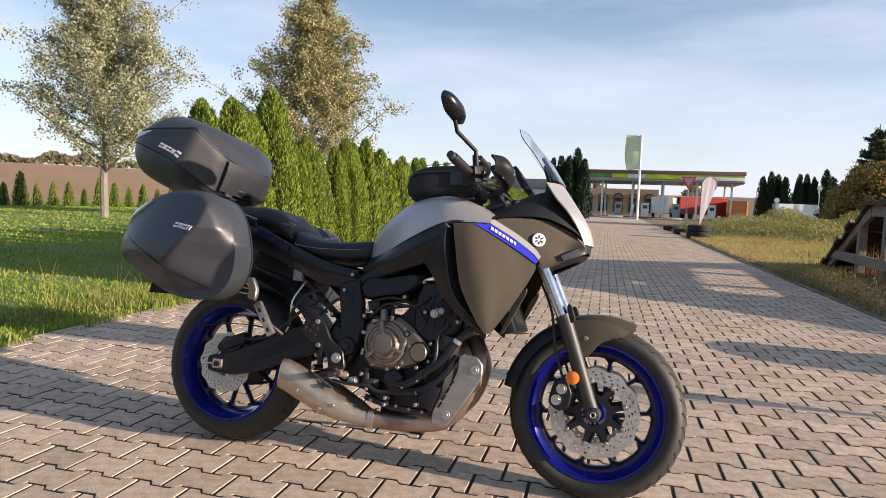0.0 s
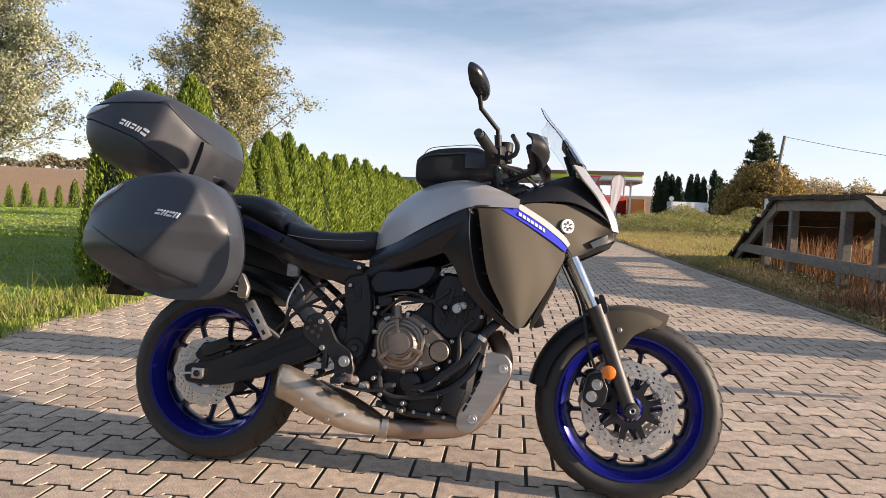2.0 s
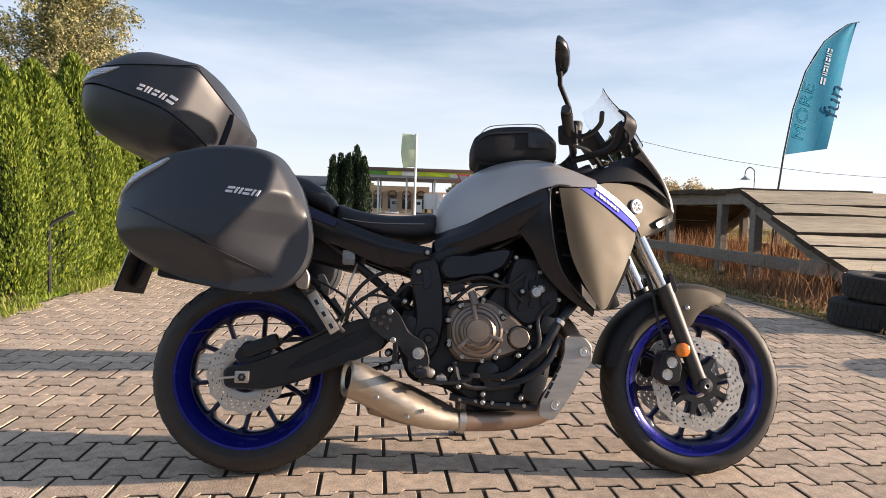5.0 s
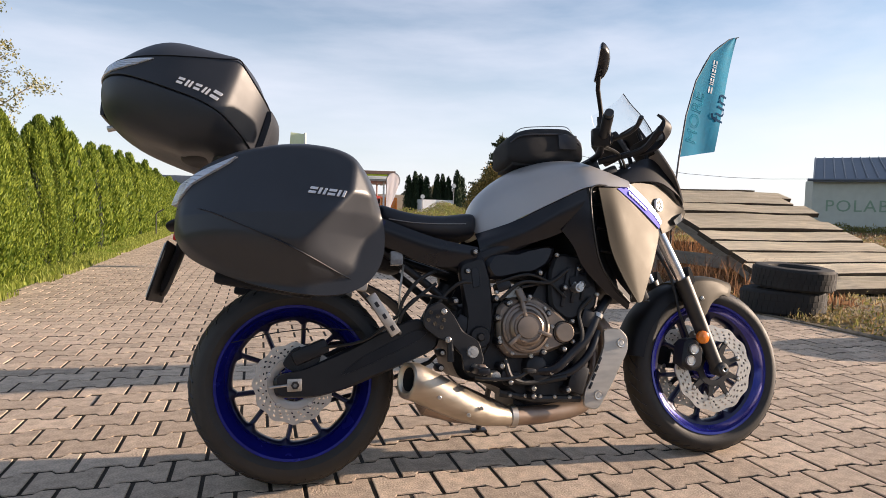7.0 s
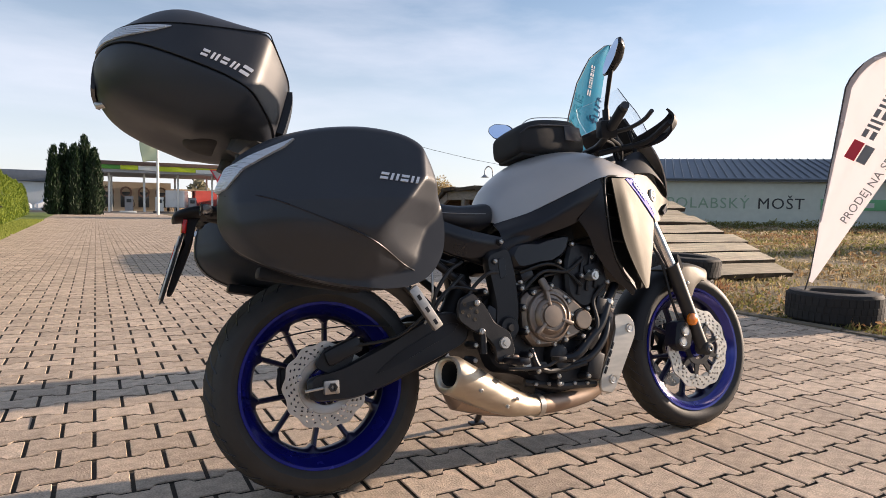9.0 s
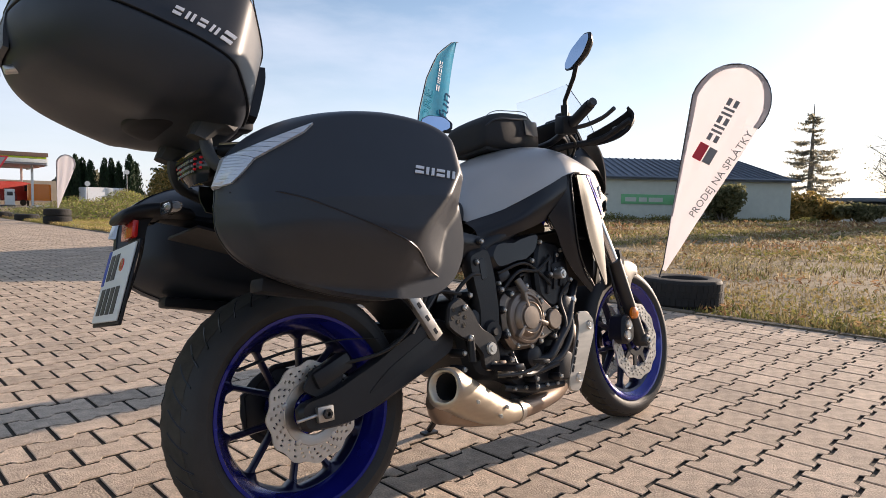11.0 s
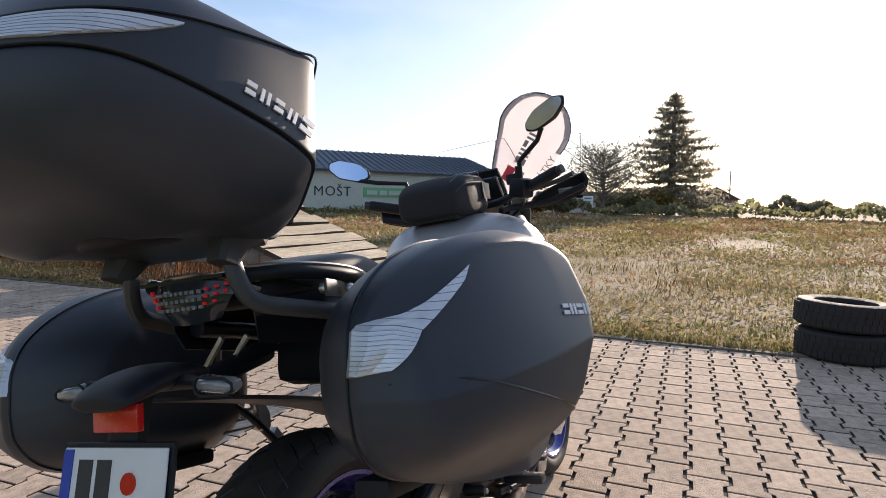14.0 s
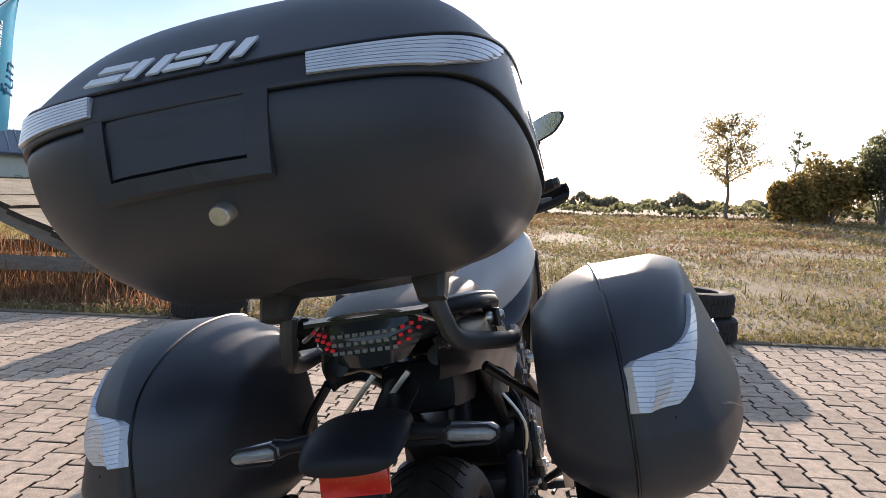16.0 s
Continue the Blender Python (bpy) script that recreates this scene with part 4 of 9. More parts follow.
# fasteners and lines over the engine's right side
for x, z in ((0.524, 0.637), (0.55, 0.697), (0.726, 0.554), (0.788, 0.501), (0.615, 0.55), (0.655, 0.534), (0.617, 0.49), (0.622, 0.416), (0.626, 0.341), (0.835, 0.386), (0.838, 0.343), (0.788, 0.315), (0.727, 0.268), (0.848, 0.583), (0.765, 0.631), (0.438, 0.387), (0.432, 0.342), (0.483, 0.544), (0.652, 0.29), (0.726, 0.244), (0.843, 0.258), (0.765, 0.379)):
    part("bolt_boss", rev([(0, -0.172), (0.009, -0.172), (0.012, -0.166), (0.013, -0.12)], (x, 0, z), 14), M_BLACKMETAL, eng)
    bolt(x, -0.172, z, 0.0068, -0.008, eng)
for x, z in ((0.599, 0.312), (0.888, 0.581)):
    part("washer_bolt", rev([(0, -0.2), (0.007, -0.2), (0.008, -0.195), (0.014, -0.195), (0.016, -0.19), (0.016, -0.15)], (x, 0, z), 20), M_BOLT, eng)
for a, b, c, d_, r in (((0.63, 0.545), (0.7, 0.6), (0.8, 0.6), (0.86, 0.64), 0.006), ((0.64, 0.36), (0.66, 0.3), (0.74, 0.285), (0.84, 0.3), 0.009), ((0.86, 0.35), (0.9, 0.42), (0.9, 0.5), (0.94, 0.55), 0.007), ((0.62, 0.6), (0.72, 0.625), (0.8, 0.6), (0.85, 0.55), 0.005), ((0.56, 0.6), (0.5, 0.6), (0.45, 0.56), (0.4, 0.5), 0.006)):
    part("engine_line", tube([(p[0], -0.158 - 0.012 * (i % 2), p[1]) for i, p in enumerate((a, b, c, d_))], r, 8, 5), M_CABLE, eng)
for x, z, w, h, t in ((0.66, 0.305, 0.07, 0.035, 12), (0.76, 0.3, 0.06, 0.04, -8), (0.885, 0.29, 0.06, 0.09, 20), (0.645, 0.59, 0.05, 0.03, -20), (0.5, 0.46, 0.05, 0.08, 30), (0.93, 0.48, 0.05, 0.06, 20)):
    part("engine_boss", box((x, -0.14, z), (w, 0.05, h), 0.01, turn(0, t, 0)), M_BLACKMETAL, eng)
part("brass_union", box((0.553, -0.2, 0.337), (0.022, 0.02, 0.026), 0.004), M_HOTPIPE, bike)
for k in range(2):
    part("wire_loom", tube([(0.43, -0.13, 0.64 - 0.04 * k), (0.37, -0.16, 0.61 - 0.05 * k), (0.32, -0.17, 0.55 - 0.035 * k), (0.305, -0.165, 0.5 - 0.02 * k)], 0.006, 8, 5), M_CABLE, bike)

# exhaust
ex = part("exhaust_pipe", tube([(1.0, -0.02, 0.5), (1.04, -0.06, 0.42), (1.01, -0.08, 0.3), (0.93, -0.085, 0.205), (0.8, -0.1, 0.18), (0.66, -0.125, 0.18)], 0.03, 14, 6), M_HOTPIPE, bike, "heat-browned exhaust pipe")
part("header_pipe", tube([(0.99, 0.05, 0.5), (1.03, 0.05, 0.4), (1.0, 0.0, 0.28), (0.9, -0.05, 0.2)], 0.026, 12, 5), M_HOTPIPE, ex)
guard = part("heat_guard", plate(rounded([(0.985, 0.45), (1.045, 0.448), (1.07, 0.42), (1.07, 0.375), (1.0, 0.26), (0.95, 0.188), (0.9, 0.2), (0.905, 0.25), (0.96, 0.34), (0.985, 0.4)]), -0.158, -0.146, 0.004), M_STEEL, ex, "pale brushed metal heat guard with slots")
for k in range(4):
    part("guard_slot", box((0.928 + 0.012 * k, -0.1585, 0.268 + 0.026 * k), (0.008, 0.004, 0.024), 0.0015, turn(0, 30, 0)), M_GLOSS, guard)
for x, z in ((1.043, 0.4), (0.953, 0.236)):
    part("guard_bolt", rev([(0, -0.164), (0.007, -0.164), (0.009, -0.162), (0.014, -0.163), (0.016, -0.158)], (x, 0, z), 18), M_BOLT, guard)


def ellipse(c, ry, rz, lean=0.0, yaw=0.0, n=20, power=2.3):
    out = []
    for k in range(n):
        a = 2 * math.pi * k / n
        u = math.copysign(abs(math.cos(a)) ** (2 / power), math.cos(a)) * ry
        w = math.copysign(abs(math.sin(a)) ** (2 / power), math.sin(a)) * rz
        out.append((c[0] + lean * w + yaw * u, c[1] + u, c[2] + w))
    return out


bm = bmesh.new()
add_loft(bm, [ellipse((0.326, -0.215, 0.316), 0.027, 0.035, 0.12, -0.5), ellipse((0.318, -0.2145, 0.316), 0.031, 0.039, 0.12, -0.5), ellipse((0.316, -0.213, 0.314), 0.038, 0.046, 0.12, -0.5), ellipse((0.32, -0.21, 0.312), 0.045, 0.053, 0.12, -0.48), ellipse((0.345, -0.203, 0.306), 0.049, 0.058, 0.06, -0.4),
              ellipse((0.39, -0.186, 0.283), 0.054, 0.064, -0.1, -0.25), ellipse((0.46, -0.173, 0.25), 0.058, 0.066, -0.28, -0.1), ellipse((0.535, -0.157, 0.218), 0.053, 0.056, -0.35), ellipse((0.6, -0.142, 0.196), 0.043, 0.04, -0.3), ellipse((0.665, -0.128, 0.181), 0.033, 0.028, -0.2)], False)
muf = part("muffler", bm, M_MUFFLER, ex, "short satin champagne-coloured muffler")
bm = bmesh.new()
add_loft(bm, [ellipse((0.4, -0.195, 0.285), 0.018, 0.024, 0.0), ellipse((0.35, -0.21, 0.31), 0.024, 0.032, 0.1, -0.5), ellipse((0.3255, -0.2152, 0.316), 0.0268, 0.0348, 0.12, -0.5)])
for f in [f for f in bm.faces if len(f.verts) > 4 and f.calc_center_median().x < 0.35]:
    bm.faces.remove(f)
part("outlet", bm, M_SOOT, muf, "sooty dark outlet")
for x, y, z in ((0.41, -0.236, 0.262), (0.5, -0.227, 0.206), (0.545, -0.211, 0.222)):
    bolt(x, y, z, 0.006, -0.005, muf)
part("muffler_chamber", tube([(0.37, -0.1, 0.27), (0.4, -0.1, 0.255), (0.5, -0.1, 0.225), (0.6, -0.11, 0.195), (0.66, -0.12, 0.185)], [0.03, 0.062, 0.06, 0.045, 0.025], 18), M_HOTPIPE, muf, "browned rear chamber of the exhaust")
part("muffler_clamp", tube([(0.655, -0.13, 0.182), (0.675, -0.127, 0.18)], 0.036, 18), M_STEEL, muf)

# fuel tank and side bodywork
def tank_ring(x, zl, yl, zt, n=9):
    out = []
    for k in range(n):
        a = math.pi * k / (n - 1)
        c, s = math.cos(a), math.sin(a)
        out.append((x, -yl * math.copysign(abs(c) ** 0.75, c), zl + (zt - zl) * s ** 0.75))
    return out


tank = part("fuel_tank", patch([tank_ring(*r) for r in ((0.572, 0.775, 0.075, 0.845), (0.6, 0.762, 0.105, 0.9), (0.655, 0.785, 0.14, 0.952), (0.73, 0.82, 0.19, 0.997), (0.82, 0.862, 0.228, 1.02), (0.91, 0.9, 0.243, 1.02), (1.0, 0.905, 0.238, 0.99), (1.072, 0.907, 0.226, 0.955))], 4, 3, 0.004, True), M_SILVER, bike, "silver-grey painted fuel tank")
part("filler_cap", rev([(0, 0.012), (0.04, 0.01), (0.046, 0), (0.046, -0.02)], (0.86, 0, 1.022), 28, axis="z"), M_GLOSS, tank)
for s in (-1, 1):
    rows = [[(0.575, -0.088, 0.765), (0.69, -0.165, 0.8), (0.8, -0.215, 0.853), (0.915, -0.238, 0.9)],
            [(0.572, -0.13, 0.735), (0.69, -0.192, 0.755), (0.8, -0.222, 0.8), (0.915, -0.235, 0.85)],
            [(0.575, -0.14, 0.7), (0.69, -0.175, 0.715), (0.8, -0.19, 0.745), (0.905, -0.205, 0.79)]]
    bm = patch(rows, 5, 5, 0.004, True)
    part("tank_side_cover", mirror_y(bm) if s > 0 else bm, M_GLOSS, bike, "glossy black cover under the tank")
    bm = plate(rounded([(0.575, 0.65), (0.6, 0.692), (0.70, 0.708), (0.83, 0.722), (0.805, 0.662), (0.745, 0.622), (0.6, 0.607)]), -0.172, -0.12, 0.018)
    part("airbox_cover", mirror_y(bm) if s > 0 else bm, M_GLOSS, bike, "glossy black airbox cover")
    # inner scoop frame and the outer shroud
    bm = patch([[(0.905, -0.235, 0.9), (0.91, -0.225, 0.8), (0.94, -0.2, 0.68), (1.0, -0.18, 0.58), (1.07, -0.165, 0.525)],
                [(0.935, -0.2, 0.9), (0.955, -0.18, 0.8), (0.985, -0.16, 0.69), (1.03, -0.15, 0.61), (1.08, -0.15, 0.55)]], 3, 5, 0.012, True)
    part("scoop_frame", mirror_y(bm) if s > 0 else bm, M_PLASTIC, bike, "black air scoop frame")
    bm = patch([[(0.916, -0.24, 0.89), (0.92, -0.236, 0.8), (0.948, -0.216, 0.67), (1.0, -0.193, 0.6), (1.075, -0.17, 0.53)],
                [(0.89, -0.232, 0.84), (0.9, -0.226, 0.765), (0.932, -0.208, 0.66), (0.988, -0.188, 0.59), (1.074, -0.168, 0.518)],
                [(0.83, -0.205, 0.765), (0.87, -0.2, 0.715), (0.905, -0.19, 0.65), (0.97, -0.178, 0.582), (1.07, -0.163, 0.508)]], 4, 5, 0.004, True)
    liner = patch([[(0.925, -0.205, 0.895), (0.945, -0.188, 0.8), (0.975, -0.17, 0.69), (1.02, -0.158, 0.605), (1.075, -0.15, 0.54)],
                   [(0.98, -0.175, 0.9), (1.0, -0.165, 0.8), (1.02, -0.155, 0.69), (1.05, -0.15, 0.61), (1.08, -0.145, 0.55)],
                   [(1.06, -0.185, 0.895), (1.09, -0.175, 0.8), (1.1, -0.165, 0.69), (1.1, -0.16, 0.61), (1.092, -0.155, 0.545)]], 3, 4, 0.004, True)
    part("scoop_liner", mirror_y(liner) if s > 0 else liner, M_PLASTIC, bike, "dark inner wall of the air scoop")
    for k in range(3):
        slat_bm = tube([(0.94 + 0.012 * k, -0.212 + 0.008 * k, 0.85 - 0.075 * k), (1.02 + 0.01 * k, -0.19 + 0.006 * k, 0.845 - 0.075 * k)], 0.006, 6)
        part("scoop_slat", mirror_y(slat_bm) if s > 0 else slat_bm, M_PLASTIC, bike)
    part("scoop_side_cover", mirror_y(bm) if s > 0 else bm, M_GLOSS, bike, "black cover behind the air scoop")
    bm = tube([(1.005, -0.231, 0.9065), (0.95, -0.244, 0.907), (0.925, -0.246, 0.899), (0.919, -0.244, 0.88), (0.922, -0.24, 0.8), (0.95, -0.22, 0.67), (1.0, -0.197, 0.6), (1.075, -0.173, 0.532)], 0.0028, 6, 5)
    part("scoop_edge", mirror_y(bm) if s > 0 else bm, M_GREYMETAL, bike, "thin dark grey edge of the air scoop")
    def flank(x, z, out=0.0):
        past = x - (1.02 + 0.18 * (0.9 - z))
        return (x, -0.25 + 0.22 * (x - 0.945) + 0.3 * 0.5 * (past + math.sqrt(past * past + 0.0004)) - out, z)
    bm = patch([[flank(0.945, 0.897), flank(0.962, 0.8), flank(0.985, 0.69), flank(1.03, 0.6), flank(1.078, 0.53)],
                [flank(1.0, 0.9, 0.003), flank(1.02, 0.81, 0.008), flank(1.05, 0.7, 0.008), flank(1.07, 0.61, 0.004), flank(1.086, 0.53)],
                [flank(1.045, 0.903), flank(1.1, 0.815, 0.003), flank(1.125, 0.715, 0.003), flank(1.115, 0.615), flank(1.095, 0.532)],
                [flank(1.12, 0.862), flank(1.165, 0.8), flank(1.185, 0.715), flank(1.145, 0.62), flank(1.102, 0.538)],
                [flank(1.2, 0.81), flank(1.222, 0.778), flank(1.21, 0.735), flank(1.168, 0.65), flank(1.107, 0.545)]], 5, 5, 0.004)
    sh = part("side_fairing", mirror_y(bm) if s > 0 else bm, M_GRAPHITE, bike, "silver-grey side fairing panel with a creased flank")
    bm = patch([[flank(1.018, 0.899, 0.005), flank(1.1, 0.858, 0.005), flank(1.18, 0.812, 0.005), flank(1.222, 0.784, 0.005)],
                [flank(1.062, 0.916, 0.006), flank(1.142, 0.871, 0.006), flank(1.206, 0.829, 0.006), flank(1.232, 0.802, 0.006)]], 3, 5, 0.003)
    part("blue_stripe", mirror_y(bm) if s > 0 else bm, M_BLUE, sh, "blue stripe decal")
    bm = patch([[flank(1.058, 0.912, 0.008), flank(1.139, 0.868, 0.008), flank(1.203, 0.825, 0.008), flank(1.23, 0.799, 0.008)],
                [flank(1.078, 0.922, 0.009), flank(1.158, 0.879, 0.009), flank(1.216, 0.837, 0.009), flank(1.238, 0.809, 0.009)]], 3, 5, 0.003)
    part("white_stripe", mirror_y(bm) if s > 0 else bm, M_SILVER, sh, "pale grey stripe decal")
    bm = patch([[flank(1.07, 0.912, 0.002), flank(1.14, 0.872, 0.002), flank(1.2, 0.83, 0.002), flank(1.235, 0.79, 0.0), (1.245, -0.122, 0.77)],
                [flank(1.1, 0.928, 0.003), flank(1.18, 0.9, 0.005), flank(1.24, 0.855, 0.005), flank(1.275, 0.805, 0.002), (1.285, -0.107, 0.785)],
                [flank(1.17, 0.938, 0.003), flank(1.25, 0.915, 0.005), flank(1.3, 0.88, 0.005), flank(1.33, 0.84, 0.002), (1.335, -0.088, 0.822)],
                [flank(1.25, 0.94, 0.002), flank(1.32, 0.912, 0.003), flank(1.352, 0.887, 0.003), (1.376, -0.07, 0.862), (1.378, -0.06, 0.844)]], 5, 5, 0.004)
    nose_side = part("headlamp_cowl", mirror_y(bm) if s > 0 else bm, M_GRAPHITE, bike, "graphite headlamp cowl side")
    if s < 0:
        em = rev([(0, -0.003), (0.014, -0.003), (0.0145, -0.004), (0.0175, -0.004), (0.0185, -0.002), (0.0185, 0.003)], (0, 0, 0), 28)
        em_m = Matrix.Translation((1.226, -0.1385, 0.868)) @ turn(0, 0, 27) @ Matrix.Diagonal((1.3, 1, 1.3, 1))
        part("round_badge", moved(em, em_m), M_WHITE, nose_side, "round pale badge")
        em = bmesh.new()
        for k in range(6):
            a = math.pi / 6 + math.pi / 3 * k
            add_box(em, (0.0085 * math.cos(a), -0.0042, 0.0085 * math.sin(a)), (0.0075, 0.002, 0.0035), 0, Matrix.Rotation(-a, 4, "Y"))
        part("badge_marks", moved(em, em_m), M_INK, nose_side)
        # writing on the stripe, as plain bars
        em = bmesh.new()
        p0, p1 = Vector(flank(1.07, 0.886, 0.007)), Vector(flank(1.19, 0.82, 0.007))
        way = (p1 - p0).normalized()
        bars(em, p0, way, Vector((-0.25, 0.0, 0.968)), [0.011, 0.011, 0.011, 0.011, 0.011, 0.011, 0.008], 0.012, 0.0025, 0.45, 0.004)
        part("stripe_writing", em, M_WHITE, sh, smooth=False)
    # upper black inner cowl
    bm = patch([[(1.06, -0.19, 0.925), (1.17, -0.163, 0.942), (1.25, -0.13, 0.943), (1.34, -0.088, 0.908), (1.378, -0.055, 0.87)],
                [(1.06, -0.15, 0.955), (1.16, -0.132, 0.99), (1.24, -0.105, 1.005), (1.33, -0.07, 0.96), (1.375, -0.04, 0.9)],
                [(1.07, -0.1, 0.98), (1.16, -0.09, 1.02), (1.245, -0.075, 1.045), (1.32, -0.05, 0.99), (1.378, -0.02, 0.915)]], 4, 5, 0.004, True)
    part("inner_cowl", mirror_y(bm) if s > 0 else bm, M_PLASTIC, bike, "black inner cowl")
    # headlamp eye and lower lip
    bm = patch([[(1.3, -0.105, 0.82), (1.35, -0.075, 0.85), (1.385, -0.04, 0.868), (1.392, 0.0, 0.872)], [(1.31, -0.1, 0.805), (1.355, -0.07, 0.825), (1.385, -0.04, 0.84), (1.39, 0, 0.842)]], 3, 4, 0.004)
    part("headlamp_lens", mirror_y(bm) if s > 0 else bm, M_DARKGLASS, bike, "dark slanted headlamp lens")
    bm = patch([[(1.23, -0.115, 0.772), (1.29, -0.1, 0.8), (1.35, -0.06, 0.825), (1.38, 0, 0.838)], [(1.22, -0.08, 0.755), (1.28, -0.06, 0.78), (1.34, -0.04, 0.808), (1.37, 0, 0.82)]], 3, 4, 0.006)
    part("nose_lip", mirror_y(bm) if s > 0 else bm, M_PLASTIC, bike)
part("front_cowl", patch([[(1.285 - 2.6 * y * y, y, 1.085 - 0.6 * y * y), (1.322 - 2.6 * y * y, y, 1.033 - 0.6 * y * y), (1.362 - 2.4 * y * y, y * 0.85, 0.975), (1.392 - 2 * y * y, y * 0.65, 0.918), (1.404 - 1.5 * y * y, y * 0.45, 0.87)] for y in (-0.135, -0.07, 0, 0.07, 0.135)], 4, 4, 0.005), M_SILVER, bike, "pale grey front cowl under the screen")

# windscreen
part("windscreen", patch([[(1.285 - 2.2 * y * y, y, 1.09 - 0.4 * y * y), (1.235 - 2.4 * y * y, y * 1.05, 1.165), (1.182 - 2.2 * y * y, y * 1.0, 1.226), (1.145 - 1.2 * y * y, y * 0.9, 1.272 - 0.25 * y * y)] for y in (-0.135, -0.09, -0.03, 0.03, 0.09, 0.135)], 4, 4, 0.003), M_SCREEN, bike, "clear curved windscreen")
part("screen_bracket", patch([[(1.27, y, 1.07), (1.235, y, 1.125), (1.2, y * 0.9, 1.178)] for y in (-0.06, 0, 0.06)], 3, 3, 0.012), M_PLASTIC, bike)
part("dashboard", box((1.13, 0, 1.1), (0.025, 0.17, 0.1), 0.01, turn(0, -35, 0)), M_PLASTIC, bike, "black instrument display")
part("dash_glass", box((1.117, 0, 1.106), (0.008, 0.15, 0.085), 0.002, turn(0, -35, 0)), M_DARKGLASS, bike)
for s in (-1, 1):
    part("screen_arm", tube([(1.25, s * 0.05, 1.0), (1.24, s * 0.055, 1.08), (1.215, s * 0.055, 1.15)], 0.008, 8), M_PLASTIC, bike)

# steering: clamps, bars, grips, guards, mirrors
part("top_clamp", box((1.055, 0, 0.985), (0.07, 0.24, 0.03), 0.01, turn(0, -24, 0)), M_BLACKMETAL, bike)
part("bar_riser", box((1.04, 0, 1.02), (0.04, 0.09, 0.06), 0.008, turn(0, -20, 0)), M_BLACKMETAL, bike)
part("handlebar", tube([(0.95, -0.325, 1.106), (0.985, -0.22, 1.075), (1.02, -0.13, 1.055), (1.035, -0.06, 1.048), (1.035, 0.06, 1.048), (1.02, 0.13, 1.055), (0.985, 0.22, 1.075), (0.95, 0.325, 1.106)], 0.012, 12, 5), M_BLACKMETAL, bike, "black tapered handlebar")
for s in (-1, 1):
    part("grip", tube([(0.947, s * 0.332, 1.109), (0.951, s * 0.32, 1.106), (0.98, s * 0.235, 1.08)], [0.0165, 0.0175, 0.0175], 16), M_PLASTIC, bike, "black rubber grip")
    part("bar_end", tube([(0.942, s * 0.348, 1.113), (0.947, s * 0.332, 1.109)], 0.014, 16), M_GREYMETAL, bike)
    part("switch_box", box((0.987, s * 0.2, 1.08), (0.06, 0.06, 0.062), 0.012, turn(s * -14, 0, s * 20)), M_PLASTIC, bike)
    part("switch_button", box((0.962, s * 0.213, 1.092), (0.02, 0.018, 0.022), 0.004, turn(s * -14, 0, s * 20)), M_PLASTIC, bike)
    part("lever_clamp", box((1.018, s * 0.185, 1.078), (0.035, 0.035, 0.035), 0.006, turn(0, 0, s * 20)), M_BLACKMETAL, bike)
    part("control_lever", tube([(1.025, s * 0.19, 1.075), (1.052, s * 0.24, 1.078), (1.06, s * 0.3, 1.088), (1.048, s * 0.353, 1.102)], [0.008, 0.0065, 0.006, 0.0075], 8, 4), M_GREYMETAL, bike, "grey alloy lever")
    hg = part("hand_guard", patch([[(1.085, s * 0.2, 1.02), (1.115, s * 0.235, 1.018), (1.135, s * 0.29, 1.026), (1.125, s * 0.345, 1.042), (1.1, s * 0.372, 1.055)],
                                   [(1.09, s * 0.205, 1.036), (1.13, s * 0.24, 1.044), (1.152, s * 0.3, 1.056), (1.142, s * 0.355, 1.07), (1.105, s * 0.38, 1.08)],
                                   [(1.09, s * 0.21, 1.05), (1.12, s * 0.245, 1.068), (1.135, s * 0.3, 1.088), (1.122, s * 0.35, 1.1), (1.088, s * 0.373, 1.102)]], 4, 5, 0.008, s > 0), M_PLASTIC, bike, "black plastic guard in front of the grip")
    part("guard_arm", tube([(1.02, s * 0.11, 1.02), (1.07, s * 0.14, 1.03), (1.11, s * 0.25, 1.03), (1.1, s * 0.375, 1.062)], 0.011, 8, 4), M_PLASTIC, hg)
    part("guard_lamp", box((1.151, s * 0.3, 1.06), (0.012, 0.05, 0.02), 0.005, turn(0, -10, -s * 10)), M_LENS, hg)
part("brake_reservoir", rev([(0, 0.03), (0.024, 0.03), (0.026, 0.026), (0.024, 0), (0, 0)], (1.015, -0.17, 1.1), 20, axis="z"), M_PLASTIC, bike)
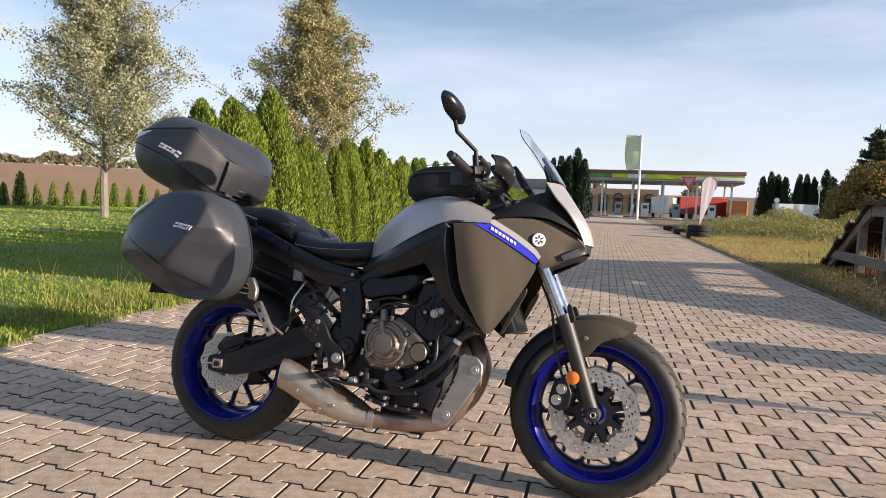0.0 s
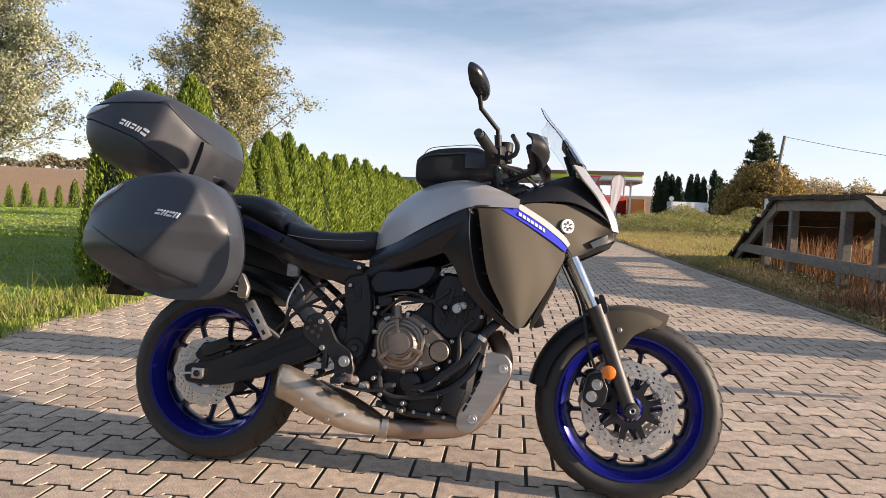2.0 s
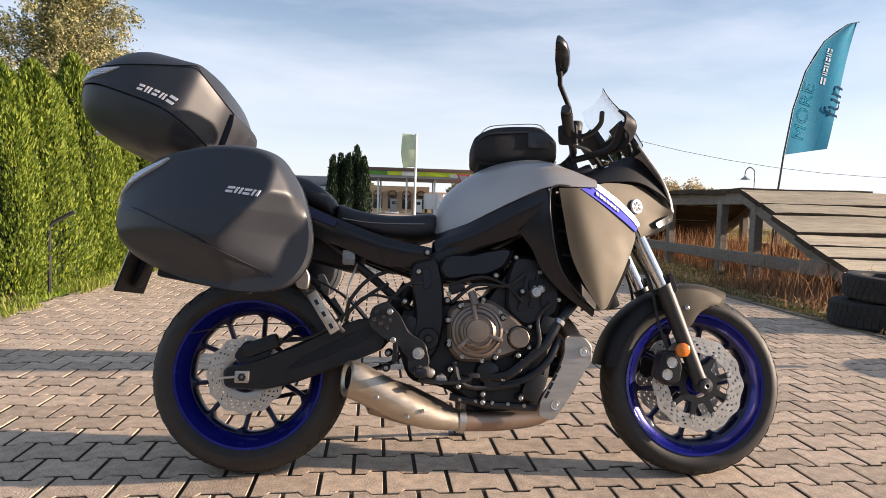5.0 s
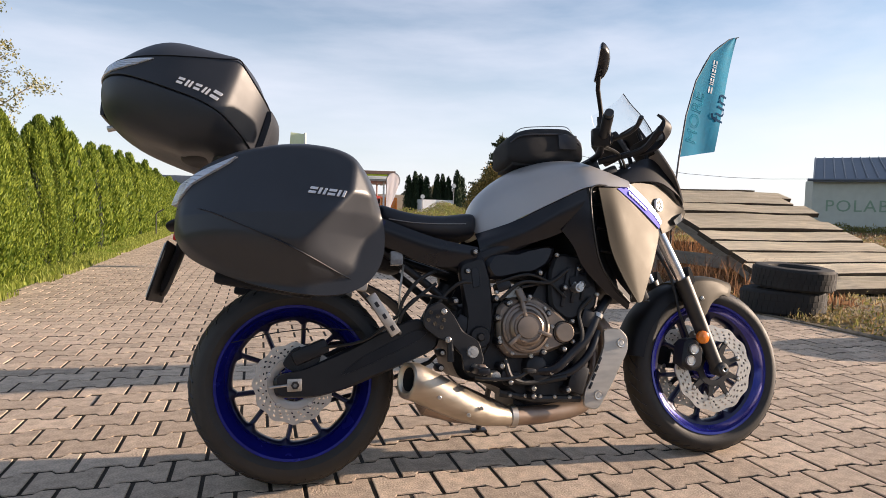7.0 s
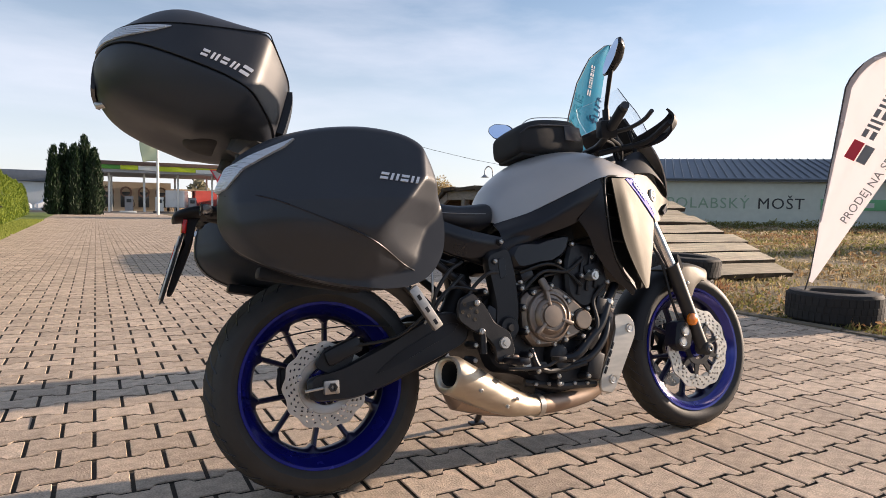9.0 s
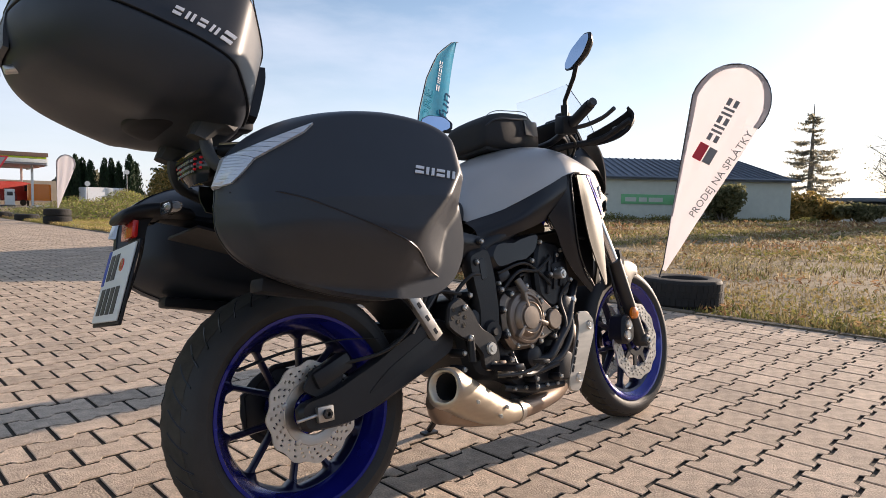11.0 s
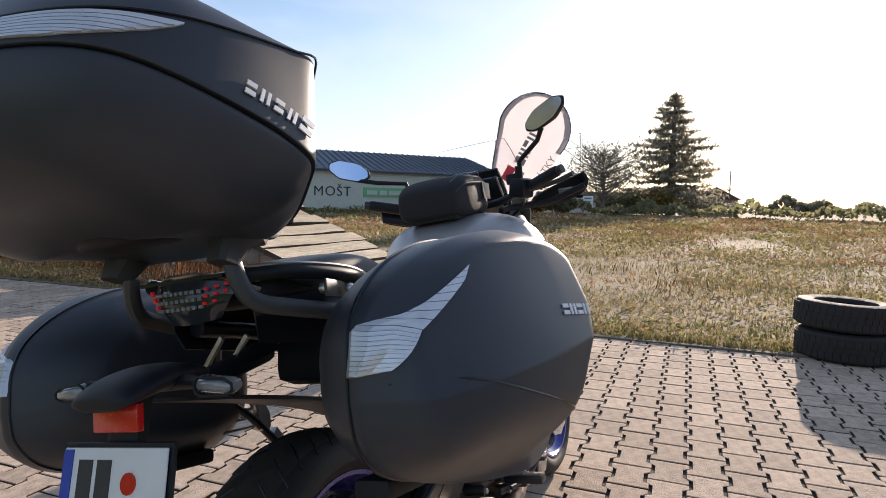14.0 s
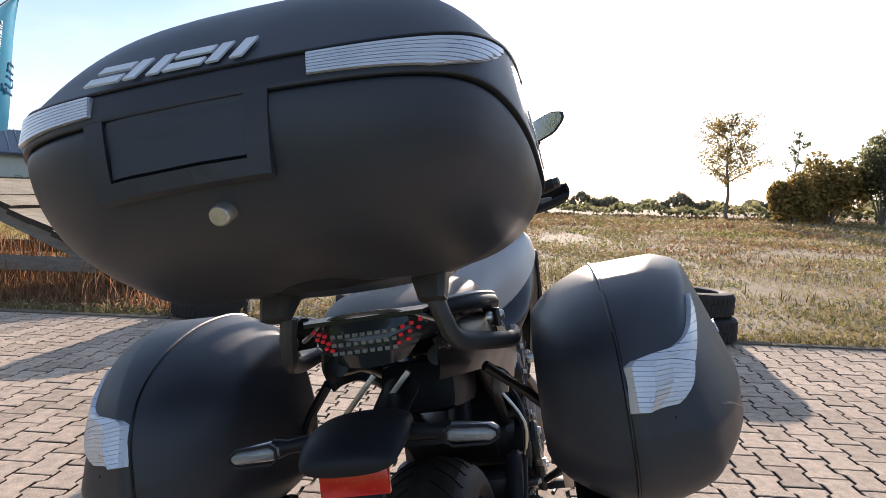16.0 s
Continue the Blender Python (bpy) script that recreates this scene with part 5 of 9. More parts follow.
for s, oy in ((-1, -0.32), (1, 0.385)):
    mi = part("mirror", tube([(0.995, s * 0.19, 1.085), (0.99, s * 0.205, 1.165), (0.94, s * 0.285, 1.21 if s < 0 else 1.18), (0.935, oy - s * 0.015, 1.245 if s < 0 else 1.205)], 0.0075, 10), M_PLASTIC, bike, "black mirror on a slim stem")
    part("stem_base", tube([(0.995, s * 0.19, 1.09), (0.99, s * 0.2, 1.15)], 0.012, 10), M_PLASTIC, mi)
    outline = rounded([(-0.077, -0.012), (-0.046, -0.032), (0.03, -0.031), (0.073, -0.006), (0.077, 0.016), (0.046, 0.034), (-0.03, 0.033), (-0.071, 0.012)], 3)
    m = Matrix.Translation((0.925, oy, 1.281 if s < 0 else 1.238)) @ turn(s * 18, 9, s * 20)
    bm = bmesh.new()
    add_loft(bm, [[m @ Vector((dx, s * u * k, w * k)) for u, w in outline] for dx, k in ((0.0, 1.0), (0.005, 1.03), (0.014, 0.95), (0.027, 0.72), (0.035, 0.36))])
    part("housing", bm, M_GLOSS, mi)
    bm = bmesh.new()
    add_loft(bm, [[m @ Vector((dx, s * u * k, w * k)) for u, w in outline] for dx, k in ((-0.0005, 0.93), (-0.002, 0.93))])
    part("mirror_glass", bm, M_MIRROR, mi, smooth=False)
for k, (a, b) in enumerate((((1.02, -0.15, 1.06), (1.15, -0.06, 0.86)), ((1.03, 0.1, 1.06), (1.16, 0.05, 0.88)), ((1.0, -0.2, 1.05), (1.12, -0.1, 0.93)))):
    a, b = Vector(a), Vector(b)
    part("control_cable", tube([a, a + Vector((0.07, 0.03, -0.02)), b + Vector((0.01, 0, 0.06)), b], 0.005, 6, 5), M_CABLE, bike)

# fork, front mudguard, brake
for s in (-1, 1):
    y = s * 0.098
    part("fork_tube", tube([(1.327, y, 0.6), (1.25, y, 0.765), (1.17, y, 0.935), (1.13, y, 1.0)], 0.0205, 18), M_CHROME, bike, "bright chromed fork tube")
    lower = part("fork_leg", tube([(1.45, y, 0.285), (1.425, y, 0.345), (1.39, y, 0.44), (1.33, y, 0.6), (1.322, y, 0.615)], [0.022, 0.0235, 0.025, 0.0275, 0.03], 18), M_GREYMETAL, bike, "dark grey fork leg")
    part("axle_clamp", rev([(0.008, -0.03), (0.012, -0.032), (0.02, -0.03), (0.024, -0.022), (0.024, 0.02), (0.008, 0.02)], (1.447, y, 0.298), 20), M_GREYMETAL, lower)
    part("fork_shield", plate(rounded([(1.345, 0.585), (1.37, 0.6), (1.35, 0.655), (1.335, 0.655)]), y - 0.02, y + 0.012, 0.004), M_PLASTIC, lower)
    part("axle_cap", rev([(0.006, -0.036), (0.009, -0.038), (0.012, -0.03)], (1.447, y if s < 0 else y + 0.06, 0.298), 8), M_BOLT, lower)
    cal = part("front_caliper", plate(rounded([(1.292, 0.32), (1.325, 0.295), (1.368, 0.305), (1.382, 0.36), (1.355, 0.41), (1.312, 0.4)]), y - 0.022 * 1 if s < 0 else y - 0.03, y + 0.05 if s < 0 else y + 0.022, 0.01), M_BLACKMETAL, bike, "black front brake caliper")
    for x, z in ((1.322, 0.332), (1.338, 0.370)):
        part("caliper_piston_cap", rev([(0, -0.008), (0.011, -0.008), (0.0125, -0.006), (0.0165, -0.007), (0.018, -0.004), (0.018, 0.006)], (x, y - 0.022 if s < 0 else y + 0.02, z), 22), M_BOLT, cal)
    part("side_reflector", rev([(0, -0.012), (0.018, -0.011), (0.022, -0.008), (0.023, 0.002)], (1.372, y - 0.028 if s < 0 else y + 0.034, 0.41), 26), M_ORANGE, lower, "round amber reflector")
    part("brake_hose", tube([(1.335, y, 0.41), (1.305, y * 1.02, 0.5), (1.285, y * 0.95, 0.62), (1.24, y * 0.8, 0.72), (1.17, y * 0.7, 0.86)], 0.005, 6, 5), M_CABLE, bike)


def arc_row(a0, a1, n, r, y, sag=0.0):
    return [(1.445 + (r - sag) * math.cos(radians(a0 + (a1 - a0) * k / (n - 1))), y * (1 - 2.2 * max(0.0, 0.045 + (r - sag) * math.cos(radians(a0 + (a1 - a0) * k / (n - 1))))), 0.298 + (r - sag) * math.sin(radians(a0 + (a1 - a0) * k / (n - 1)))) for k in range(n)]


part("front_mudguard", patch([arc_row(68, 112, 6, 0.325, y, s) for y, s in ((-0.082, 0.055), (-0.076, 0.02), (-0.055, 0.0), (0, -0.008), (0.055, 0.0), (0.076, 0.02), (0.082, 0.055))], 3, 4, 0.004, True), M_GRAPHITE, bike, "silver-grey front mudguard blade")
part("mudguard_tip", patch([[(1.5, -0.05, 0.612), (1.53, -0.04, 0.585), (1.553, -0.02, 0.565)], [(1.5, 0, 0.622), (1.535, 0, 0.597), (1.56, 0, 0.57)], [(1.5, 0.05, 0.612), (1.53, 0.04, 0.585), (1.553, 0.02, 0.565)]], 3, 3, 0.004), M_PLASTIC, bike)
part("mudguard_rear", patch([arc_row(106, 170, 8, 0.322, y, s) for y, s in ((-0.078, 0.045), (-0.072, 0.015), (-0.05, 0.0), (0, -0.006), (0.05, 0.0), (0.072, 0.015), (0.078, 0.045))], 3, 4, 0.004, True), M_PLASTIC, bike, "black rear half of the front mudguard")
for s in (-1, 1):
    bm = patch([[(1.345, -0.092, 0.6), (1.372, -0.096, 0.545), (1.392, -0.095, 0.475)], [(1.42, -0.086, 0.608), (1.425, -0.092, 0.55), (1.418, -0.091, 0.487)],
                [(1.49, -0.07, 0.602), (1.482, -0.08, 0.568), (1.452, -0.085, 0.53)], [(1.545, -0.056, 0.58), (1.53, -0.066, 0.563), (1.495, -0.075, 0.552)]], 4, 5, 0.004)
    fl = part("mudguard_side", mirror_y(bm) if s > 0 else bm, M_GRAPHITE, bike, "silver-grey mudguard side flap")
    bolt(1.405, s * 0.09 if s < 0 else 0.088, 0.545, 0.008, -0.006 if s < 0 else 0.006, fl)

# radiator
rad = part("radiator", box((1.11, 0, 0.64), (0.04, 0.29, 0.22), 0.01, turn(0, -22, 0)), M_BLACKMETAL, bike, "black finned radiator")
bm = bmesh.new()
for k in range(18):
    add_box(bm, Vector((1.132, 0, 0.63)) + Vector((math.sin(radians(22)) * -1, 0, math.cos(radians(22)))) * (-0.1 + 0.0118 * k), (0.004, 0.27, 0.0035), 0, turn(0, -22, 0))
part("radiator_fins", bm, M_GREYMETAL, rad)
for s in (-1, 1):
    part("radiator_guard", plate(rounded([(1.115, 0.53), (1.13, 0.535), (1.2, 0.68), (1.2, 0.7), (1.17, 0.67)]), s * 0.135, s * 0.15, 0.004), M_GRAPHITE, rad)

# seat and tail
def seat_ring(x, zt, zb, hw, n=14):
    out = []
    for k in range(n):
        a = 2 * math.pi * k / n
        c, s = math.cos(a), math.sin(a)
        out.append((x, hw * math.copysign(abs(c) ** 0.6, c), (zt + zb) / 2 + (zt - zb) / 2 * math.copysign(abs(s) ** 0.6, s)))
    return out


shell([seat_ring(*r) for r in ((0.255, 0.862, 0.79, 0.115), (0.27, 0.862, 0.77, 0.14), (0.33, 0.836, 0.75, 0.158), (0.42, 0.825, 0.738, 0.152), (0.5, 0.832, 0.738, 0.125), (0.56, 0.845, 0.75, 0.1), (0.592, 0.838, 0.765, 0.08))], M_SEAT, "rider_seat", bike, label="dark vinyl rider seat")
shell([seat_ring(*r) for r in ((-0.17, 0.915, 0.885, 0.07), (-0.15, 0.93, 0.875, 0.095), (-0.05, 0.95, 0.868, 0.125), (0.08, 0.955, 0.862, 0.138), (0.17, 0.945, 0.845, 0.14), (0.23, 0.895, 0.81, 0.142), (0.262, 0.868, 0.79, 0.135))], M_SEAT, "pillion_seat", bike, label="dark vinyl pillion seat")
part("seat_seam", tube([(0.28, -0.156, 0.8), (0.36, -0.154, 0.79), (0.45, -0.14, 0.79), (0.54, -0.106, 0.797)], 0.0016, 6, 4), M_GREYINK, bike)
for s in (-1, 1):
    bm = patch([[(-0.16, -0.085, 0.885), (0.0, -0.12, 0.885), (0.1, -0.138, 0.868), (0.25, -0.15, 0.805), (0.42, -0.158, 0.742), (0.565, -0.15, 0.712)],
                [(-0.16, -0.088, 0.855), (0.0, -0.132, 0.84), (0.12, -0.15, 0.815), (0.26, -0.16, 0.765), (0.42, -0.165, 0.71), (0.56, -0.158, 0.688)],
                [(-0.15, -0.08, 0.82), (0.0, -0.12, 0.79), (0.14, -0.135, 0.76), (0.28, -0.145, 0.712), (0.42, -0.15, 0.655), (0.545, -0.145, 0.66)]], 4, 5, 0.004)
    tp = part("tail_panel", mirror_y(bm) if s > 0 else bm, M_GLOSS, bike, "glossy black tail panel")
    bm = patch([[(0.12, -0.154, 0.853), (0.2, -0.16, 0.822), (0.27, -0.163, 0.79)], [(0.1, -0.157, 0.825), (0.18, -0.163, 0.8), (0.26, -0.166, 0.77)]], 2, 4, 0.003)
    part("tail_stripe", mirror_y(bm) if s > 0 else bm, M_SPOKE, tp, "dark blue decal on the tail")
    part("grab_rail", tube([(0.1, s * 0.15, 0.875), (0.0, s * 0.165, 0.905), (-0.12, s * 0.145, 0.925), (-0.18, s * 0.1, 0.93)], 0.013, 10, 4), M_PLASTIC, bike, "black pillion grab rail")
tl = part("tail_light", patch([[(-0.17, -0.092, 0.925), (-0.205, -0.05, 0.93), (-0.212, 0, 0.931), (-0.205, 0.05, 0.93), (-0.17, 0.092, 0.925)], [(-0.19, -0.075, 0.9), (-0.215, -0.04, 0.9), (-0.222, 0, 0.9), (-0.215, 0.04, 0.9), (-0.19, 0.075, 0.9)], [(-0.19, -0.05, 0.872), (-0.205, -0.03, 0.868), (-0.21, 0, 0.866), (-0.205, 0.03, 0.868), (-0.19, 0.05, 0.872)]], 4, 4, 0.004, True), M_DARKGLASS, bike, "smoked rear light")
for s in (-1, 1):
    for i in range(3):
        for j in range(3 - i // 2):
            part("lit_segment", box((-0.2195 + 0.0095 * i, s * (0.057 + 0.0115 * i - 0.004 * j), 0.918 - 0.011 * j + 0.002 * i), (0.006, 0.006, 0.005), 0.0015), M_REDGLOW, tl, "lit red lamp segment", smooth=False)
for i in range(9):
    for j in range(3):
        part("clear_segment", box((-0.2255 + 0.003 * (abs(i - 4) > 3), -0.044 + 0.011 * i, 0.916 - 0.012 * j), (0.005, 0.0075, 0.006), 0.001, None, 1), M_LENS, tl, smooth=False)
part("tail_trim", tube([(-0.165, -0.112, 0.905), (-0.2, -0.055, 0.936), (-0.212, 0, 0.942), (-0.2, 0.055, 0.936), (-0.165, 0.112, 0.905)], 0.0035, 6, 5), M_STEEL, bike, "bright trim line over the rear light")
part("tail_cap", patch([[(-0.05, y * 1.15, 0.9), (-0.15, y, 0.935), (-0.215, y * 0.8, 0.938)] for y in (-0.11, -0.05, 0, 0.05, 0.11)], 3, 3, 0.006, True), M_GLOSS, bike)
part("under_tail", box((0.2, 0, 0.72), (0.3, 0.15, 0.1), 0.03, turn(0, 14, 0)), M_PLASTIC, bike)
part("inner_mudguard", patch([[(-0.24, y, 0.76), (-0.1, y, 0.72), (0.1, y, 0.655), (0.28, y, 0.57), (0.38, y, 0.47)] for y in (-0.1, -0.05, 0, 0.05, 0.1)], 3, 4, 0.006), M_PLASTIC, bike, "black inner rear mudguard")
# plate carrier
def hood_ring(x, z, hy, hz, n=14):
    return [(x, hy * math.copysign(abs(math.cos(2 * math.pi * k / n)) ** 0.75, math.cos(2 * math.pi * k / n)), z + hz * math.sin(2 * math.pi * k / n)) for k in range(n)]


pc = shell([hood_ring(*r) for r in ((-0.215, 0.79, 0.04, 0.01), (-0.235, 0.797, 0.058, 0.016), (-0.29, 0.806, 0.07, 0.02), (-0.345, 0.799, 0.07, 0.019), (-0.374, 0.79, 0.062, 0.014), (-0.382, 0.785, 0.054, 0.009))], M_PLASTIC, "plate_carrier", bike, 2, label="black number plate carrier hood")
part("carrier_stem", tube([(-0.06, 0, 0.79), (-0.18, 0, 0.775), (-0.29, 0, 0.795)], [0.032, 0.028, 0.024], 12, flat=0.6), M_PLASTIC, pc)
part("carrier_arm", plate(rounded([(-0.3, 0.8), (-0.345, 0.795), (-0.35, 0.74), (-0.4, 0.58), (-0.385, 0.575), (-0.335, 0.7), (-0.32, 0.78)]), -0.03, 0.03, 0.01), M_PLASTIC, pc)
part("rear_reflector", box((-0.352, 0, 0.762), (0.012, 0.088, 0.038), 0.003, turn(0, 8, 0)), M_RED, pc, "red rectangular rear reflector")
PLATE = Matrix.Translation((-0.392, -0.008, 0.648)) @ turn(0, 17, 0)
npl = part("number_plate", moved(box((0, 0, 0), (0.004, 0.2, 0.165), 0.0015, seg=1), PLATE), M_PLATE, pc, "white number plate with a blue end band")
part("plate_backing", moved(box((0.006, 0, 0), (0.006, 0.215, 0.18), 0.002, seg=1), PLATE), M_PLASTIC, npl)
bm = bmesh.new()
add_box(bm, (-0.0026, 0.089, 0.04), (0.001, 0.02, 0.08))
part("blue_band", moved(bm, PLATE), M_EUBLUE, npl, smooth=False)
for k, (y, z, w) in enumerate(((0.052, 0.038, 0.028), (0.015, 0.038, 0.028), (0.062, -0.038, 0.028), (0.024, -0.038, 0.028), (-0.014, -0.038, 0.028), (-0.052, -0.038, 0.028))):
    part("plate_bar", moved(box((-0.0026, y, z), (0.001, w, 0.058)), PLATE), M_INK, npl, smooth=False)
part("plate_seal", moved(rev([(0, -0.001), (0.014, -0.001), (0.014, 0.001), (0, 0.001)], (0, 0, 0), 16), PLATE @ Matrix.Translation((-0.003, -0.035, 0.038)) @ turn(0, 0, 90)), M_RED, npl)
for s in (-1, 1):
    ind = part("rear_indicator", tube([(-0.29, s * 0.05, 0.795), (-0.3, s * 0.1, 0.793), (-0.302, s * 0.12, 0.792)], [0.012, 0.009, 0.014], 10), M_PLASTIC, bike, "rear turn signal with a clear lens")
    part("lens", tube([(-0.302, s * 0.112, 0.792), (-0.304, s * 0.12, 0.792), (-0.308, s * 0.17, 0.789), (-0.309, s * 0.178, 0.788)], [0.012, 0.0165, 0.0145, 0.008], 12, flat=0.75), M_LENS, ind, "clear ribbed turn signal lens")
    rim_line = [(-0.3185, s * y, z) for y, z in ((0.112, 0.784), (0.12, 0.7785), (0.165, 0.778), (0.177, 0.784), (0.177, 0.793), (0.165, 0.8005), (0.12, 0.8035), (0.112, 0.797))]
    part("lens_rim", tube(rim_line + rim_line[:1], 0.0022, 6), M_PLASTIC, ind, "black rim of the turn signal lens")
    for k in range(3):
        part("lens_rib", tube([(-0.3175 + 0.004 * abs(k - 1), s * 0.122, 0.786 + 0.006 * k), (-0.3205 + 0.004 * abs(k - 1), s * 0.168, 0.783 + 0.006 * k)], 0.0018, 6), M_STEEL, ind)
# luggage rack arms and side-case brackets
for s in (-1, 1):
    part("rack_arm", tube([(0.08, s * 0.19, 0.832), (0.0, s * 0.192, 0.836), (-0.1, s * 0.165, 0.858), (-0.165, s * 0.138, 0.876), (-0.19, s * 0.127, 0.886), (-0.204, s * 0.12, 0.9), (-0.212, s * 0.114, 0.925), (-0.212, s * 0.108, 0.95)], 0.0125, 10, 3, flat=1.15), M_RACK, bike, "dark grey cast rack arm")
    part("arm_plate", moved(box((0, 0, 0), (0.1, 0.006, 0.03), 0.003), Matrix.Translation((-0.045, s * 0.17, 0.885)) @ turn(0, 8, s * -14)), M_RACK, bike, "dark grey bolted rack plate")
    for bx in (-0.075, -0.02):
        part("arm_bolt", moved(rev([(0, -0.007), (0.007, -0.006), (0.009, -0.003), (0.009, 0.004), (0, 0.004)], (0, 0, 0), 12), Matrix.Translation((bx, s * (0.17 - (bx + 0.045) * -0.25) + s * 0.003, 0.886 + (bx + 0.045) * -0.14)) @ turn(0, 0, 0 if s < 0 else 180)), M_BOLT, bike)
    part("rail_edge", tube([(0.1, s * 0.155, 0.888), (0.0, s * 0.17, 0.918), (-0.12, s * 0.15, 0.938), (-0.18, s * 0.105, 0.943)], 0.0035, 6, 4), M_STEEL, bike, "bright edge strip on the grab rail")
    part("tail_stay", moved(box((0, 0, 0), (0.008, 0.009, 0.085), 0.002), Matrix.Translation((-0.12, 0.026 + s * 0.028, 0.8)) @ turn(44, 0, 0)), M_STEEL, bike, "bright slanted stay under the tail")
    part("case_bracket", plate(rounded([(0.155, 0.65), (0.18, 0.655), (0.205, 0.61), (0.2, 0.57), (0.165, 0.575), (0.17, 0.62)]), s * 0.235, s * 0.255, 0.003), M_STEEL, bike, "bright metal case bracket")
    part("bracket_strut", moved(box((0, 0, 0), (0.03, 0.02, 0.135), 0.003), Matrix.Translation((0.247, s * 0.247, 0.505)) @ turn(0, -33, 0)), M_STEEL, bike, "bright metal bracket strut")
    for k in range(3):
        part("strut_slot", moved(box((0, -0.0105 * 1, 0), (0.01, 0.002, 0.016), 0.001, seg=1), Matrix.Translation((0.228 + 0.022 * k, s * 0.247 if s < 0 else 0.268, 0.534 - 0.034 * k)) @ turn(0, -33, 0)), M_GLOSS, bike)
    part("bracket_tube", tube([(0.3, s * 0.2, 0.45), (0.25, s * 0.24, 0.5), (0.15, s * 0.24, 0.61), (0.05, s * 0.225, 0.7), (-0.02, s * 0.14, 0.8)], 0.009, 8, 3), M_BLACKMETAL, bike)
    for k in range(3):
        part("bracket_wire", tube([(0.08, s * 0.26, 0.6 + 0.02 * k), (0.17, s * 0.25, 0.59 + 0.02 * k)], 0.003, 6), M_STEEL, bike)
part("loose_wire", tube([(0.33, -0.12, 0.66), (0.31, -0.17, 0.58), (0.305, -0.16, 0.5), (0.285, -0.15, 0.46)], 0.0035, 6, 4), M_BOLT, bike)
part("brake_hose", tube([(0.46, -0.16, 0.55), (0.37, -0.165, 0.56), (0.3, -0.16, 0.5), (0.2, -0.15, 0.43), (0.06, -0.13, 0.41)], 0.005, 6, 4), M_CABLE, bike)
part("brake_fluid_pot", box((0.305, -0.13, 0.68), (0.04, 0.035, 0.045), 0.006), M_LENS, bike)


# ---- luggage on the motorcycle ----
def block_row(name, parent, start, along, up, widths, height, depth, gap, slant, material=M_WHITE, style=0):
    """Raised pale blocks in a row, each a part of its own: by turns two level bars and two upright ones."""
    x = 0.0
    for k, w in enumerate(widths):
        bm, o = bmesh.new(), start + along * x
        if (k + style) % 2 == 0:
            bars(bm, o, along, up, [w], height * 0.36, depth, gap, slant * 0.36)
            bars(bm, o + along * slant * 0.64 + up * height * 0.64, along, up, [w], height * 0.36, depth, gap, slant * 0.36)
        else:
            bars(bm, o, along, up, [w * 0.34, w * 0.34], height, depth, 0.95, slant)
        part(name, bm, material, parent, smooth=False)
        x += w * (1 + gap)


def case_outline(n):
    """The case seen from the side, as a smooth closed line of (x, z)."""
    sil = [(-0.302, 0.755), (-0.288, 0.825), (-0.25, 0.878), (-0.17, 0.92), (-0.06, 0.942), (0.06, 0.94), (0.14, 0.915), (0.185, 0.86), (0.212, 0.785), (0.226, 0.70),
           (0.212, 0.625), (0.16, 0.57), (0.07, 0.553), (-0.06, 0.573), (-0.18, 0.612), (-0.262, 0.655), (-0.298, 0.705)]
    pts = catmull([(x, 0, z) for x, z in sil + sil[:1]], n)[:-1]
    return [(p.x, p.z) for p in pts]


